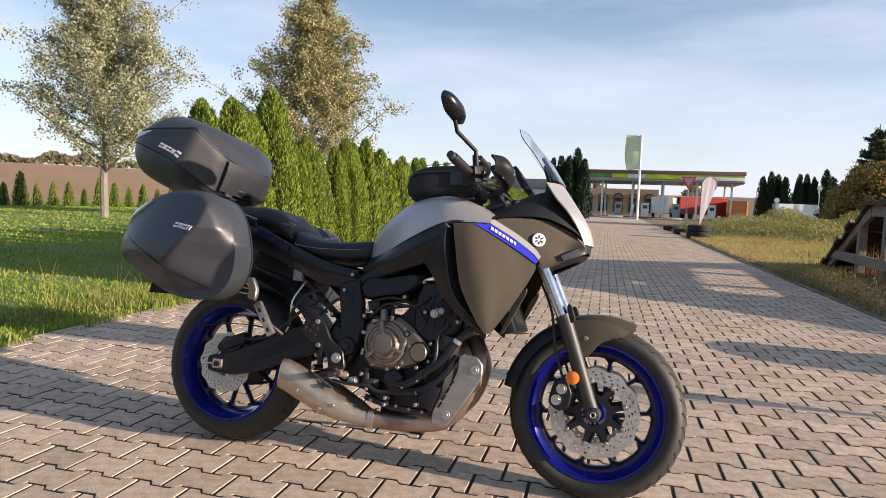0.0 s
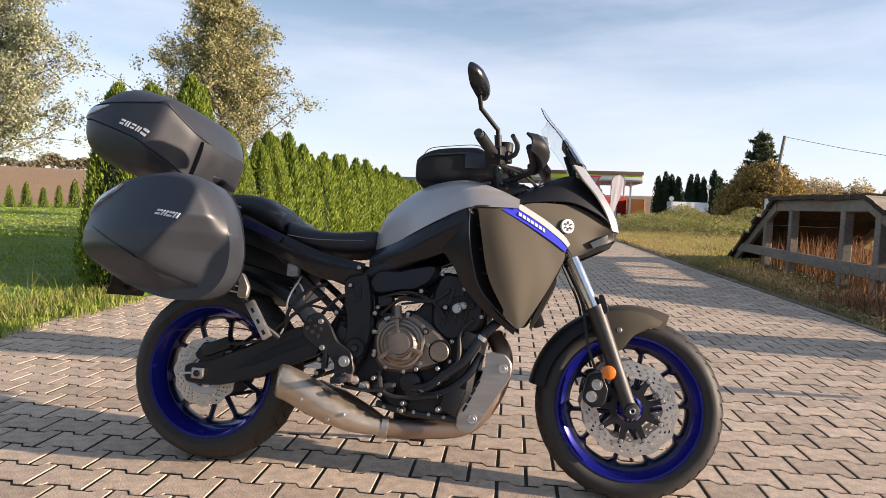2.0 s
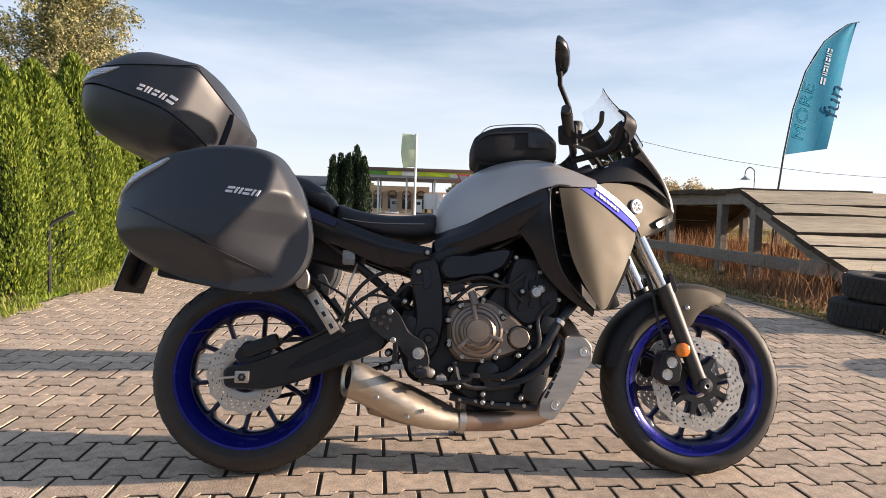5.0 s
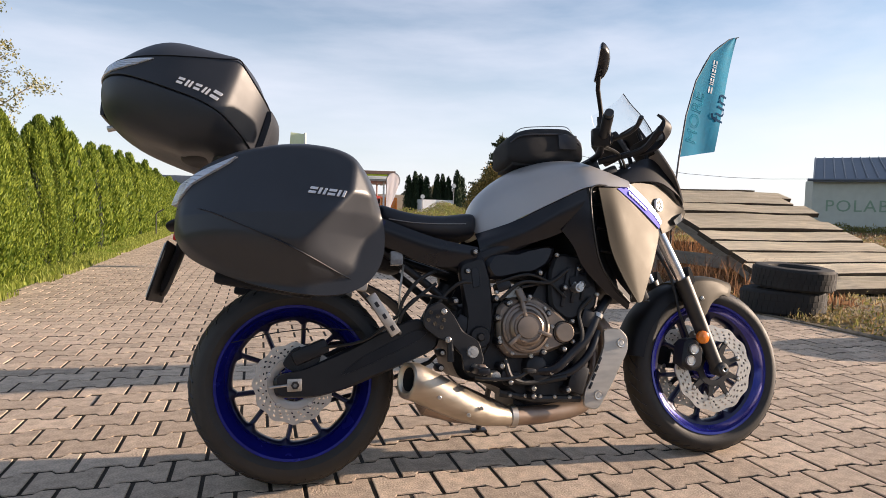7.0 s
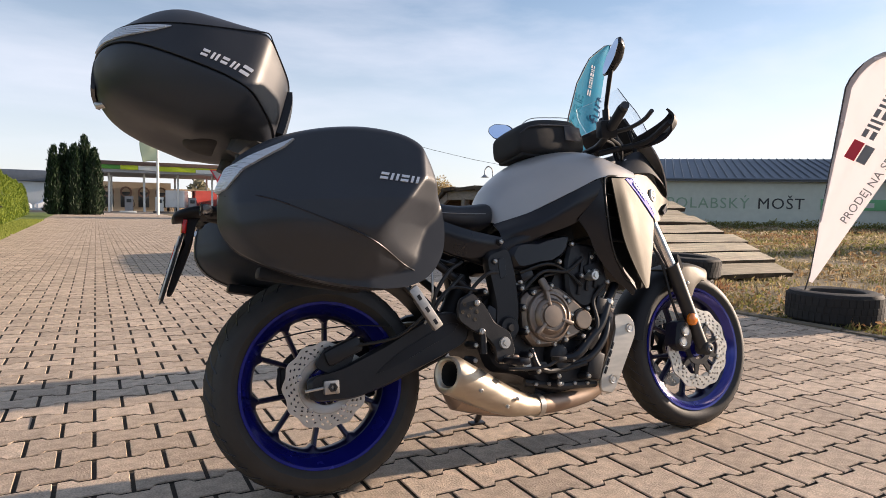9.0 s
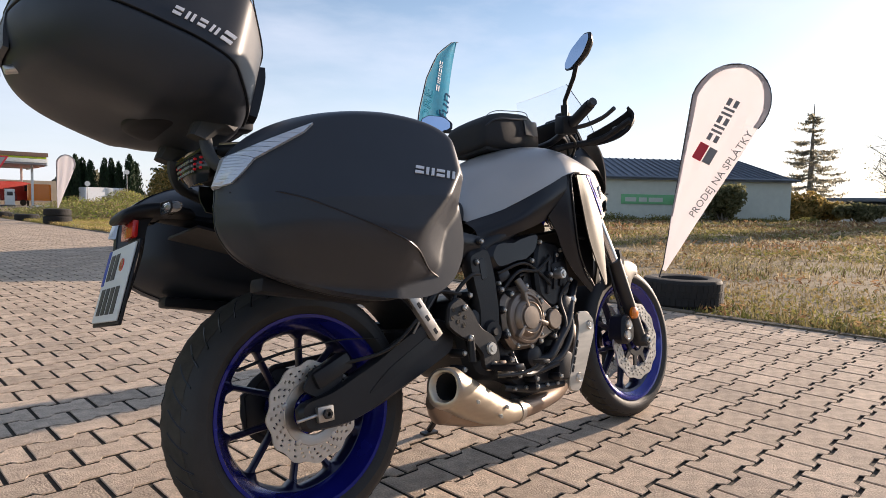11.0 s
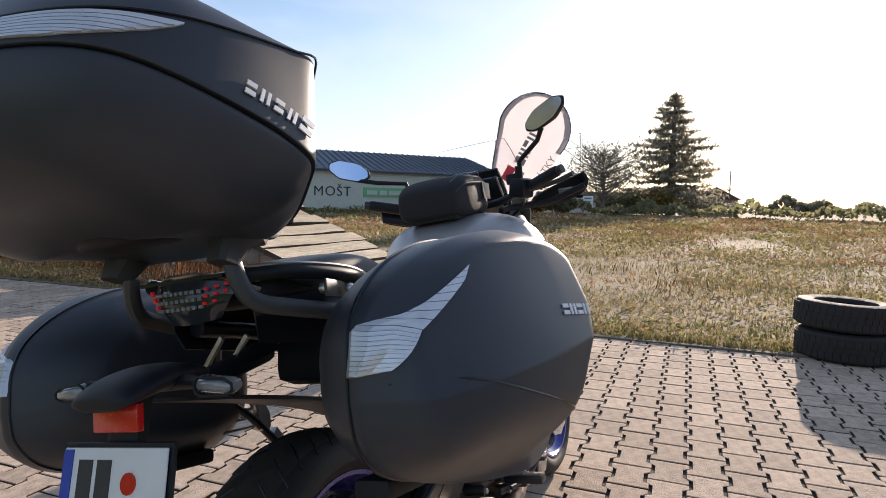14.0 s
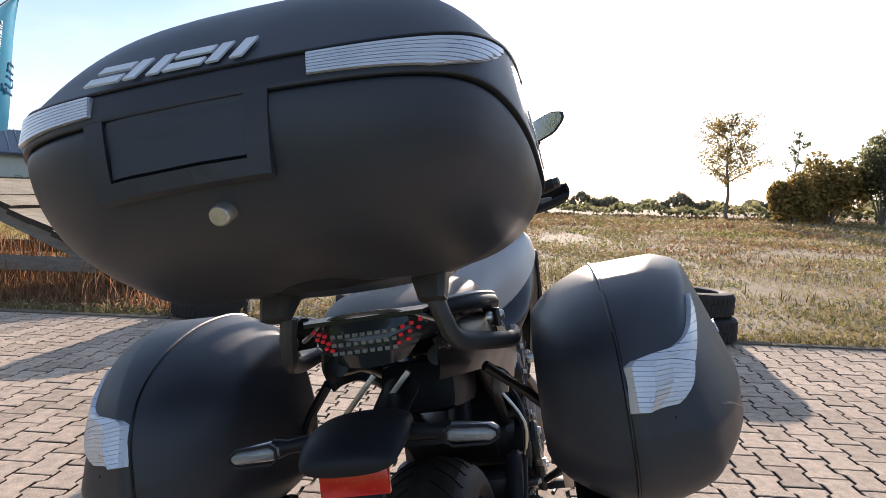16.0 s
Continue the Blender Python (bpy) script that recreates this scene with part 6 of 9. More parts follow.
def side_case(s):
    """A faceted, rounded hard case hung beside the rear wheel; s: which side."""
    case = thing("side_case", "black grained plastic side case hung beside the rear wheel", "motorcycle case", BIKE, "pair of side cases")
    line = case_outline(9)
    cx, cz = -0.03, 0.765
    angs = [math.atan2(z - cz, x - cx) for x, z in line]
    rads = [math.hypot(x - cx, z - cz) for x, z in line]

    def reach(a):
        k = min(range(len(angs)), key=lambda i: abs((angs[i] - a + math.pi) % (2 * math.pi) - math.pi))
        return rads[k]

    def soft(a, b, k=0.006):
        h = max(0.0, min(1.0, 0.5 + 0.5 * (b - a) / k))
        return b + (a - b) * h - k * h * (1 - h)

    def face(x, z, t):
        """How far out the case's wall lies at (x, z); t: 0 in the middle, 1 on the outline."""
        f = (x + 0.3) / 0.53
        u = min(1.0, max(0.0, (x + 0.3) / 0.43))
        main = 0.418 + 0.17 * (x + 0.3) + 0.075 * (1 - (1 - u) ** 4) - 0.37 * max(0, z - 0.75)
        ridge = 0.735 - 0.28 * (x + 0.28) if x < -0.0 else 0.657 + 0.2 * max(0, x - 0.03)
        low = 0.538 - 0.02 * max(0, -x) * 10 * 0.6 - 1.25 * (ridge - z)
        bend = 0.135 + 0.15 * (z - 0.8) if z > 0.8 else 0.135 - 0.85 * (0.8 - z)
        front = main - (1.05 - 3.5 * min(0.12, max(0.0, 0.7 - z))) * (x - bend)
        y = soft(soft(main, low, 0.035), front, 0.006 + 0.2 * min(0.12, max(0.0, 0.76 - z)))
        rim = 0.352 + 0.15 * min(0.6, max(0, f))
        w = max(0.0, 1 - t)
        edge = 1 - (1 - min(1, w / 0.13)) ** 2.4
        return rim + (max(y, rim) - rim) * edge

    def skin(x, z, off=0.002):
        a = math.atan2(z - cz, x - cx)
        t = min(1.0, math.hypot(x - cx, z - cz) / reach(a))
        return Vector((x, s * (face(x, z, t) + off), z))
    rings = []
    for y, k in ((0.228, 0.58), (0.234, 0.655), (0.254, 0.765), (0.283, 0.865), (0.312, 0.935), (0.337, 0.982)):
        rings.append([(cx + (x - cx) * k, s * y, cz + (z - cz) * k) for x, z in line])
    for k in [1.0, 0.993, 0.983, 0.97, 0.955, 0.94] + [0.92 - 0.025 * i for i in range(36)]:
        rings.append([(cx + (x - cx) * k, s * face(cx + (x - cx) * k, cz + (z - cz) * k, k), cz + (z - cz) * k) for x, z in line])
    bm = bmesh.new()
    add_loft(bm, rings)
    part("case_shell", bm, M_CASE, case, angle=60)
    part("lid_seam", tube([skin(x, z, 0.0) for x, z in ((-0.288, 0.775), (-0.22, 0.762), (-0.12, 0.717), (0.0, 0.66), (0.1, 0.612), (0.138, 0.594))], 0.002, 6, 6), M_GLOSS, case)
    # ribbed silver reflector on the rear corner: a block with an arm that tapers up and forward
    def between(p, q, f):
        f = min(1.0, max(0.0, f))
        return (p[0] + (q[0] - p[0]) * f, p[1] + (q[1] - p[1]) * f)
    low_in, top_in, low_out, knee, shin, elbow, tip = (-0.298, 0.79), (-0.276, 0.848), (-0.285, 0.79), (-0.253, 0.83), (-0.164, 0.88), (-0.256, 0.853), (-0.143, 0.899)
    nrm = Vector((-0.62, s * 0.74, 0.25)).normalized()

    def rung(f, low, high):
        a = between(low_in, top_in, f / 0.55) if f < 0.55 else between(top_in, elbow, (f - 0.55) / 0.1) if f < 0.65 else between(elbow, tip, (f - 0.65) / 0.35)
        b = between(low_out, knee, f / 0.55) if f < 0.55 else between(knee, shin, (f - 0.55) / 0.3) if f < 0.85 else between(shin, tip, (f - 0.85) / 0.15)
        row = [skin(*between(a, b, k / 5), 0.003) for k in range(6)]
        wrap = max(0.0, 1 - max(0.0, f - 0.5) / 0.15)
        inner = Vector((cx + (a[0] - cx) * 0.985 - 0.008, s * 0.346, cz + (a[1] - cz) * 0.985))
        row[0] = row[0].lerp(inner, wrap)
        row[1] = row[1].lerp(row[0].lerp(row[2], 0.5) + Vector((-0.009, 0, 0)), wrap)
        return [p + nrm * low for p in row] + [p + nrm * high for p in reversed(row)]
    bm = bmesh.new()
    add_loft(bm, [rung(k / 36, -0.009, -0.001) for k in range(37)])
    strip = part("rear_reflector_strip", bm, M_REFLECT, case, "ribbed silver reflector strip", smooth=False)
    n = 18
    for k in range(n):
        bm = bmesh.new()
        add_loft(bm, [rung((k + f) / n, -0.002, 0.0045) for f in (0.0, 0.3, 0.6, 0.92)])
        part("rib", bm, M_REFLECT, strip, smooth=False)
    # maker's plate: plain raised blocks
    for k in range(4):
        xa = 0.028 + 0.0225 * k
        p0, p1 = skin(xa, 0.797 - 0.16 * (xa - 0.028), 0.0008), skin(xa + 0.018, 0.797 - 0.16 * (xa - 0.01), 0.0008)
        if s > 0:
            p0, p1 = p1, p0
        way = (p1 - p0).normalized()
        rise = skin(xa, 0.815) - skin(xa, 0.79)
        block_row("raised_block", case, p0, way, (rise - way * rise.dot(way)).normalized(), [0.018], 0.018, 0.002, 0.3, 0.004, style=k)
    ring = [(cx + (x - cx) * 0.984, s * 0.338, cz + (z - cz) * 0.984) for x, z in line]
    part("shell_joint", tube(ring + ring[:1], 0.0025, 6), M_GLOSS, case, "dark joint between the case halves")
    part("base_foot", box((-0.08, s * 0.29, 0.588), (0.26, 0.06, 0.03), 0.01, turn(0, 10, 0)), M_PLASTIC, case)
    return case


side_case(-1)
side_case(1)

# top case, tilted forward on its rack
TC = BIKE @ Matrix.Translation((-0.276, 0, 1.15)) @ turn(0, 20, 0)
tcase = thing("top_case", "large black top case on the rear rack", "motorcycle case", TC)


PLAN = [(0.21, 0.0), (0.207, 0.08), (0.196, 0.14), (0.172, 0.2), (0.094, 0.292), (-0.06, 0.28), (-0.16, 0.258), (-0.222, 0.224), (-0.26, 0.165), (-0.28, 0.085), (-0.285, 0.0)]
HALF = catmull([(*q, 0) for q in PLAN[:5]], 4)[:-1] + catmull([(*q, 0) for q in PLAN[4:]], 5)


def plan_at(a):
    """The case's plan at a bearing: flat flanks that widen to a corner, then a slanted front; rounded rear."""
    w = abs((a + math.pi) % (2 * math.pi) - math.pi)
    for p, q in zip(HALF, HALF[1:]):
        if math.atan2(q.y, q.x) >= w - 1e-6:
            d = Vector((math.cos(w), math.sin(w)))
            e = q - p
            r = (p.x * e.y - p.y * e.x) / (d.x * e.y - d.y * e.x)
            return r * d.x, math.copysign(r * d.y, math.sin(a))
    return HALF[-1].x, 0.0


def case_ring(front, rear, hw, k=1.0, n=72):
    """The plan scaled to its front, rear and half width, as a ring of (u, v)."""
    out = []
    corner = math.atan2(PLAN[4][1], PLAN[4][0])
    for i in range(n):
        a = 2 * math.pi * i / n
        away = abs((a + math.pi) % (2 * math.pi) - math.pi) - corner
        if n < 100 and abs(away) < math.pi / n * 2:
            a -= math.copysign(away * 0.7, math.sin(a))
        u, v = plan_at(a)
        out.append((u * k * (front / 0.21 if u > 0 else rear / 0.285), 0.01 + v * k * hw / 0.292))
    return out


def seam_at(u):
    return -0.034 - 1.5 * max(0.0, u) ** 2 - 1.6 * max(0.0, -u - 0.16) ** 2


def crease_at(u):
    return -0.004 + 0.33 * (u + 0.27) - 0.75 * max(0.0, -u - 0.1) ** 2 if u < 0.09 else 0.115 - 0.6 * (u - 0.09)


def crown_at(u):
    return 0.15 - 3.0 * max(0.0, -u - 0.1) ** 2 - 6.0 * max(0.0, u - 0.08) ** 2


def tub_ring(depth, front, rear, hw):
    """A ring of the lower shell; its floor rises towards the front."""
    return [(u, v, (seam_at(u) if depth < 0.02 else seam_at(max(u, -0.16))) - 0.003 - depth + 0.55 * max(0, u) * depth / 0.17) for u, v in case_ring(front, rear, hw)]


shell([tub_ring(*r) for r in ((0.13, 0.1, 0.11, 0.12), (0.129, 0.145, 0.17, 0.168), (0.116, 0.17, 0.226, 0.214), (0.092, 0.188, 0.258, 0.247), (0.056, 0.2, 0.277, 0.272), (0.012, 0.206, 0.283, 0.2875), (0.003, 0.205, 0.283, 0.2875), (0.0, 0.2, 0.277, 0.281), (0.0, 0.15, 0.22, 0.23))], M_CASE, "case_tub", tcase, 2, label="grained black lower shell")
shell([[(u, v, seam_at(u) + h) for u, v in case_ring(0.2, 0.276, 0.281)] for h in (-0.007, 0.0, 0.007)], M_GLOSS, "seam_band", tcase, 1, cap=False)
CREASE = [(u * (1 - 0.34 * (crease_at(u) + 0.02)), v * (1 - 0.34 * (crease_at(u) + 0.02)), crease_at(u)) for u, v in case_ring(0.21, 0.284, 0.291)]
lid_rings = [[(u * k, v * k, seam_at(u) - 0.003) for u, v in case_ring(0.211, 0.286, 0.293)] for k in (0.8, 0.95, 0.985)]
lid_rings += [[(u, v, seam_at(u) - 0.004) for u, v in case_ring(0.211, 0.286, 0.293)], [(u, v, seam_at(u) + 0.004) for u, v in case_ring(0.212, 0.2865, 0.292)], CREASE]
for k in (0.985, 0.94, 0.87, 0.75, 0.58, 0.36, 0.14):
    g = 1 - k ** 5.5
    lid_rings.append([(u * k, v * k, w * (1 - g) + crown_at(u * k) * g) for u, v, w in CREASE])
shell(lid_rings, M_CASE_DARK, "case_lid", tcase, 2, label="smooth dark upper lid", crease=((5, 0.75),))
part("lid_line", tube([Vector(p) * 1.003 for p in CREASE + CREASE[:1]], 0.0018, 6, 3), M_GLOSS, tcase)


WALL = case_ring(0.21, 0.285, 0.292, 1.0, 720)


def wall_at(ang, f, off=0.001):
    """A place on the lid's side wall by bearing; f: 0 at the seam, 1 at the crease."""
    u, v = WALL[int(round(ang * 2)) % 720]
    top = crease_at(u)
    q = 1 - 0.34 * (top + 0.02)
    p = Vector((u, v, seam_at(u) + 0.006)).lerp(Vector((u * q, v * q, top)), f)
    return p + Vector((p.x, p.y, 0)).normalized() * off


for s in (-1, 1):
    # wrap-round ribbed reflector at each rear corner
    angs = [180 + s * -(20 + 2.2 * k) for k in range(21)]
    lows = [-0.14 + max(0.0, (k - 9) / 11) ** 1.2 * 0.98 for k in range(21)]

    def slat(k, f0, f1, off0, off1):
        f0 = min(f1 - 0.01, max(f0, lows[k]))
        return [wall_at(angs[k], f0, off0), wall_at(angs[k], f1, off0), wall_at(angs[k], f1, off1), wall_at(angs[k], f0, off1)]
    bm = bmesh.new()
    add_loft(bm, [slat(k, -0.14, 0.86, -0.004, 0.002) for k in range(21)])
    corner = part("corner_reflector", bm, M_REFLECT, tcase, "ribbed silver corner reflector", smooth=False)
    for j in range(7):
        f0, f1 = -0.14 + 0.142 * j, -0.14 + 0.142 * j + 0.118
        rows = [slat(k, f0, f1, 0.0, 0.0045) for k in range(21) if lows[k] < f1 - 0.02]
        bm = bmesh.new()
        add_loft(bm, rows)
        part("rib", bm, M_REFLECT, corner, smooth=False)
    for k, w in enumerate((0.016, 0.016, 0.016, 0.016, 0.024)):
        u0 = (-0.045 + 0.024 * k) if s < 0 else (0.075 - 0.024 * k)
        here = []
        for u in (u0, u0 - s * w):
            i = min((i for i in range(720) if WALL[i][1] * s > 0), key=lambda i: abs(WALL[i][0] - u))
            p = wall_at(i / 2, 0.0, 0.0)
            up = (wall_at(i / 2, 1.0, 0.0) - p).normalized()
            here.append(Vector((u, p.y, seam_at(u) + 0.006)) + Vector((0, s * 0.0005, 0)) + up * 0.012)
        way = (here[1] - here[0]).normalized()
        block_row("raised_block", tcase, here[0], way, (up - way * up.dot(way)).normalized(), [w], 0.02 if k < 4 else 0.026, 0.002, 0.2, 0.004, style=k)
# rear face: recessed panel in a frame, badge blocks, lock
def tub_rear(v, w, off=0.0):
    """A place on the tub's rear wall."""
    deep = (-0.049 - w) / 0.086
    rear = 0.283 - 0.006 * deep - 0.014 * max(0.0, deep) ** 2
    far = max((p for p in HALF if p.x < 0), key=lambda p: -abs(p.y - abs(v - 0.01)))
    return Vector((far.x * rear / 0.285 - off, v, w))


def tub_strip(name, line_a, line_b, material, high, steps_n=10):
    """A low raised strip on the tub's rear wall between two lines."""
    bm, rings = bmesh.new(), []
    for k in range(steps_n + 1):
        a, b = [(l[0][0] + (l[1][0] - l[0][0]) * k / steps_n, l[0][1] + (l[1][1] - l[0][1]) * k / steps_n) for l in (line_a, line_b)]
        rings.append([tub_rear(*a, -0.006), tub_rear(*b, -0.006), tub_rear(*b, high), tub_rear(*a, high)])
    add_loft(bm, rings)
    return part(name, bm, material, tcase, smooth=False)


tub_strip("latch_frame", ((0.118, -0.06), (0.112, -0.13)), ((0.098, -0.06), (0.094, -0.118)), M_CASE_DARK, 0.004)
tub_strip("latch_frame", ((-0.058, -0.06), (-0.053, -0.13)), ((-0.037, -0.06), (-0.034, -0.118)), M_CASE_DARK, 0.004)
tub_strip("latch_frame", ((0.112, -0.13), (-0.053, -0.13)), ((0.094, -0.116), (-0.034, -0.116)), M_CASE_DARK, 0.0045)
tub_strip("latch_panel", ((0.093, -0.112), (-0.033, -0.112)), ((0.095, -0.062), (-0.036, -0.062)), M_CASE, 0.002)
part("lock", rev([(0, -0.004), (0.008, -0.004), (0.0095, -0.002), (0.0095, 0.02)], (0, 0, 0), 22), M_BOLT, tcase, "round steel lock").data.transform(Matrix.Translation((-0.247, 0.004, -0.152)) @ turn(0, -35, 0) @ turn(0, 0, -90))
def lid_rear(k):
    u, w = -0.284, crease_at(-0.284)
    g = 1 - k ** 5.5
    return Vector((u * k, 0.118, w * (1 - g) + crown_at(u * k) * g))


block_row("raised_block", tcase, lid_rear(0.98) + Vector((-0.002, 0, 0.001)), Vector((0, -1, 0)), (lid_rear(0.9) - lid_rear(0.98)).normalized(), [0.034, 0.034, 0.036, 0.034], 0.033, 0.002, 0.14, 0.008)
part("backrest_pad", patch([[(0.214 - 0.9 * v * v - 2.6 * max(0, w) ** 2, 0.01 + v, w - 0.03) for v in (-0.15, -0.11, -0.04, 0.04, 0.11, 0.15)] for w in (-0.05, -0.02, 0.04, 0.07)], 4, 3, 0.02, True), M_SEAT, tcase, "black padded backrest on the case front")
shell([[(0.11 + a * math.cos(radians(22.5 + 45 * k)) * 1.3, 0.005 + b * math.sin(radians(22.5 + 45 * k)), w + 0.36 * a * 1.3 * math.cos(radians(22.5 + 45 * k))) for k in range(8)] for a, b, w in ((0.11, 0.15, -0.08), (0.115, 0.15, -0.1), (0.112, 0.14, -0.118), (0.1, 0.12, -0.127), (0.08, 0.1, -0.13))], M_PLASTIC, "base_plate", tcase, 2)
def mount_block(v):
    """A cast foot under the base plate, wide above and narrow where it meets the rack arm."""
    bm = bmesh.new()
    add_loft(bm, [[(0.125 + 0.36 * (w + 0.13) + a * p, v * g + b * q, w) for p, q in ((-1, -0.6), (-0.6, -1), (0.6, -1), (1, -0.6), (1, 0.6), (0.6, 1), (-0.6, 1), (-1, 0.6))] for w, a, b, g in ((-0.095, 0.055, 0.04, 0.95), (-0.125, 0.052, 0.036, 1.0), (-0.137, 0.03, 0.024, 1.03), (-0.172, 0.02, 0.018, 1.06))])
    return bm


for v in (-0.085, 0.095):
    part("base_lug", moved(box((0, 0, 0), (0.05, 0.045, 0.03), 0.008), Matrix.Translation((0.2, v, -0.09)) @ turn(0, -20, 0)), M_GREYMETAL, tcase, "grey mounting lug")
    part("rack_mount", mount_block(v * 1.2), M_RACK, tcase, "dark grey rack mount block")

# tank bag
bag = thing("tank_bag", "small black fabric tank bag strapped on the tank", "tank bag", BIKE)
def bag_ring(x, zc, hz, hy, n=16):
    out = []
    for k in range(n):
        a = 2 * math.pi * k / n
        c, s = math.cos(a), math.sin(a)
        out.append((x, hy * math.copysign(abs(c) ** 0.38, c), zc + hz * math.copysign(abs(s) ** 0.42, s)))
    return out


shell([bag_ring(r[0], r[1], r[2], r[3] * 0.78) for r in ((0.697, 1.058, 0.03, 0.1), (0.702, 1.06, 0.044, 0.122), (0.73, 1.066, 0.056, 0.134), (0.765, 1.072, 0.065, 0.142), (0.83, 1.076, 0.067, 0.143), (0.91, 1.08, 0.067, 0.136), (0.93, 1.078, 0.064, 0.13), (0.973, 1.064, 0.042, 0.115), (0.982, 1.062, 0.03, 0.1))], M_FABRIC, "bag_body", bag)
part("zip_line", tube([(x, -0.79 * y, z) for x, y, z in ((0.708, 0.116, 1.08), (0.74, 0.137, 1.1), (0.82, 0.142, 1.108), (0.91, 0.136, 1.11), (0.96, 0.12, 1.082))], 0.003, 6, 4), M_CASE, bag)
part("piping", tube([(x, -0.79 * y, z) for x, y, z in ((0.718, 0.09, 1.108), (0.75, 0.116, 1.132), (0.83, 0.121, 1.141), (0.91, 0.114, 1.146), (0.94, 0.1, 1.13))], 0.0014, 6, 4), M_GREYINK, bag)
part("side_patch", box((0.91, -0.109, 1.085), (0.07, 0.004, 0.05), 0.001, turn(0, 0, 4)), M_CASE, bag, "rubber patch on the bag side")
part("bag_base", box((0.84, 0, 1.015), (0.25, 0.16, 0.02), 0.008), M_FABRIC, bag)


# ---- plants ----
def branch_tree(name, label, category, at, height, crown_r, crown_base, leaf, leaf_n, leaf_size, seed, limbs=14, trunk_r=0.12, group="", droop=0.25, bare=False, top_r=0.25, cone=False, wob=0.012):
    """A tree: tapered trunk, limbs with twigs, and leaves in clumps round the twigs."""
    rng = np.random.default_rng(seed)
    t = thing(name, label, category, pose(at[0], at[1], at[2] if len(at) > 2 else 0), group)
    bm = bmesh.new()
    trunk = [Vector((wob * height * math.sin(k * 1.7 + seed), wob * height * math.cos(k * 1.3 + seed), height * k / 7 * 0.96)) if k else Vector((0, 0, -0.1)) for k in range(8)]
    add_tube(bm, trunk, [trunk_r * (1 - 0.12 * k) for k in range(8)], 8)
    ends = []
    for k in range(limbs):
        f = (k + 0.5) / limbs
        z = crown_base + (height - crown_base) * f * 0.95
        tr = trunk[min(7, int(z / height * 7))].copy()
        tr.z = z
        prof = math.sin(math.pi * min(1, 0.18 + 0.82 * f) ** 0.8) if f < 0.6 else (1 - f) / 0.4 * 0.85 + top_r * f
        if cone:
            prof = min(1.0, 0.85 + 2.0 * f) * (1 - f) ** 0.85 + 0.05
        r = crown_r * max(0.08 if cone else 0.2, prof) * rng.uniform(0.75, 1.1)
        a = k * 2.4 + rng.uniform(-0.4, 0.4)
        d = Vector((math.cos(a), math.sin(a), 0))
        tip = tr + d * r + Vector((0, 0, r * (rng.uniform(0.45, 0.8) if cone else rng.uniform(0.25, 0.75))))
        mid = tr.lerp(tip, 0.5) + Vector((0, 0, -droop * 0.2 * r))
        add_tube(bm, [tr, mid, tip], [trunk_r * 0.38 * (1 - 0.5 * f), trunk_r * 0.22, trunk_r * 0.06], 5)
        for j in range(7 if bare else 5):
            b = tr.lerp(tip, 0.3 + 0.14 * j if not bare else 0.2 + 0.12 * j)
            e = b + Vector((rng.normal(0, 0.32) * r, rng.normal(0, 0.32) * r, abs(rng.normal(0.1, 0.3)) * r))
            add_tube(bm, [b, b.lerp(e, 0.5) + Vector((0, 0, 0.04 * r)), e], [trunk_r * 0.12, trunk_r * 0.08, trunk_r * 0.03], 4)
            ends += [b, e, b.lerp(e, 0.6)]
            if bare:
                for _ in range(4):
                    q = b.lerp(e, rng.uniform(0.4, 1))
                    g = q + Vector((rng.normal(0, 0.16) * r, rng.normal(0, 0.16) * r, abs(rng.normal(0.1, 0.2)) * r))
                    add_tube(bm, [q, g], [trunk_r * 0.05, trunk_r * 0.015], 3)
        ends += [tip, mid]
    part("trunk", bm, M_BARK, t)
    if leaf_n:
        ends = np.array([tuple(e) for e in ends])
        pick = ends[rng.integers(len(ends), size=leaf_n)]
        pts = pick + rng.normal(0, 1, (leaf_n, 3)) * np.array([0.075, 0.075, 0.07]) * crown_r * (0.6 if cone else 1)
        scatter_quads("crown", pts, leaf_size * rng.uniform(0.6, 1.3, leaf_n), leaf, t, seed=seed)
    return t


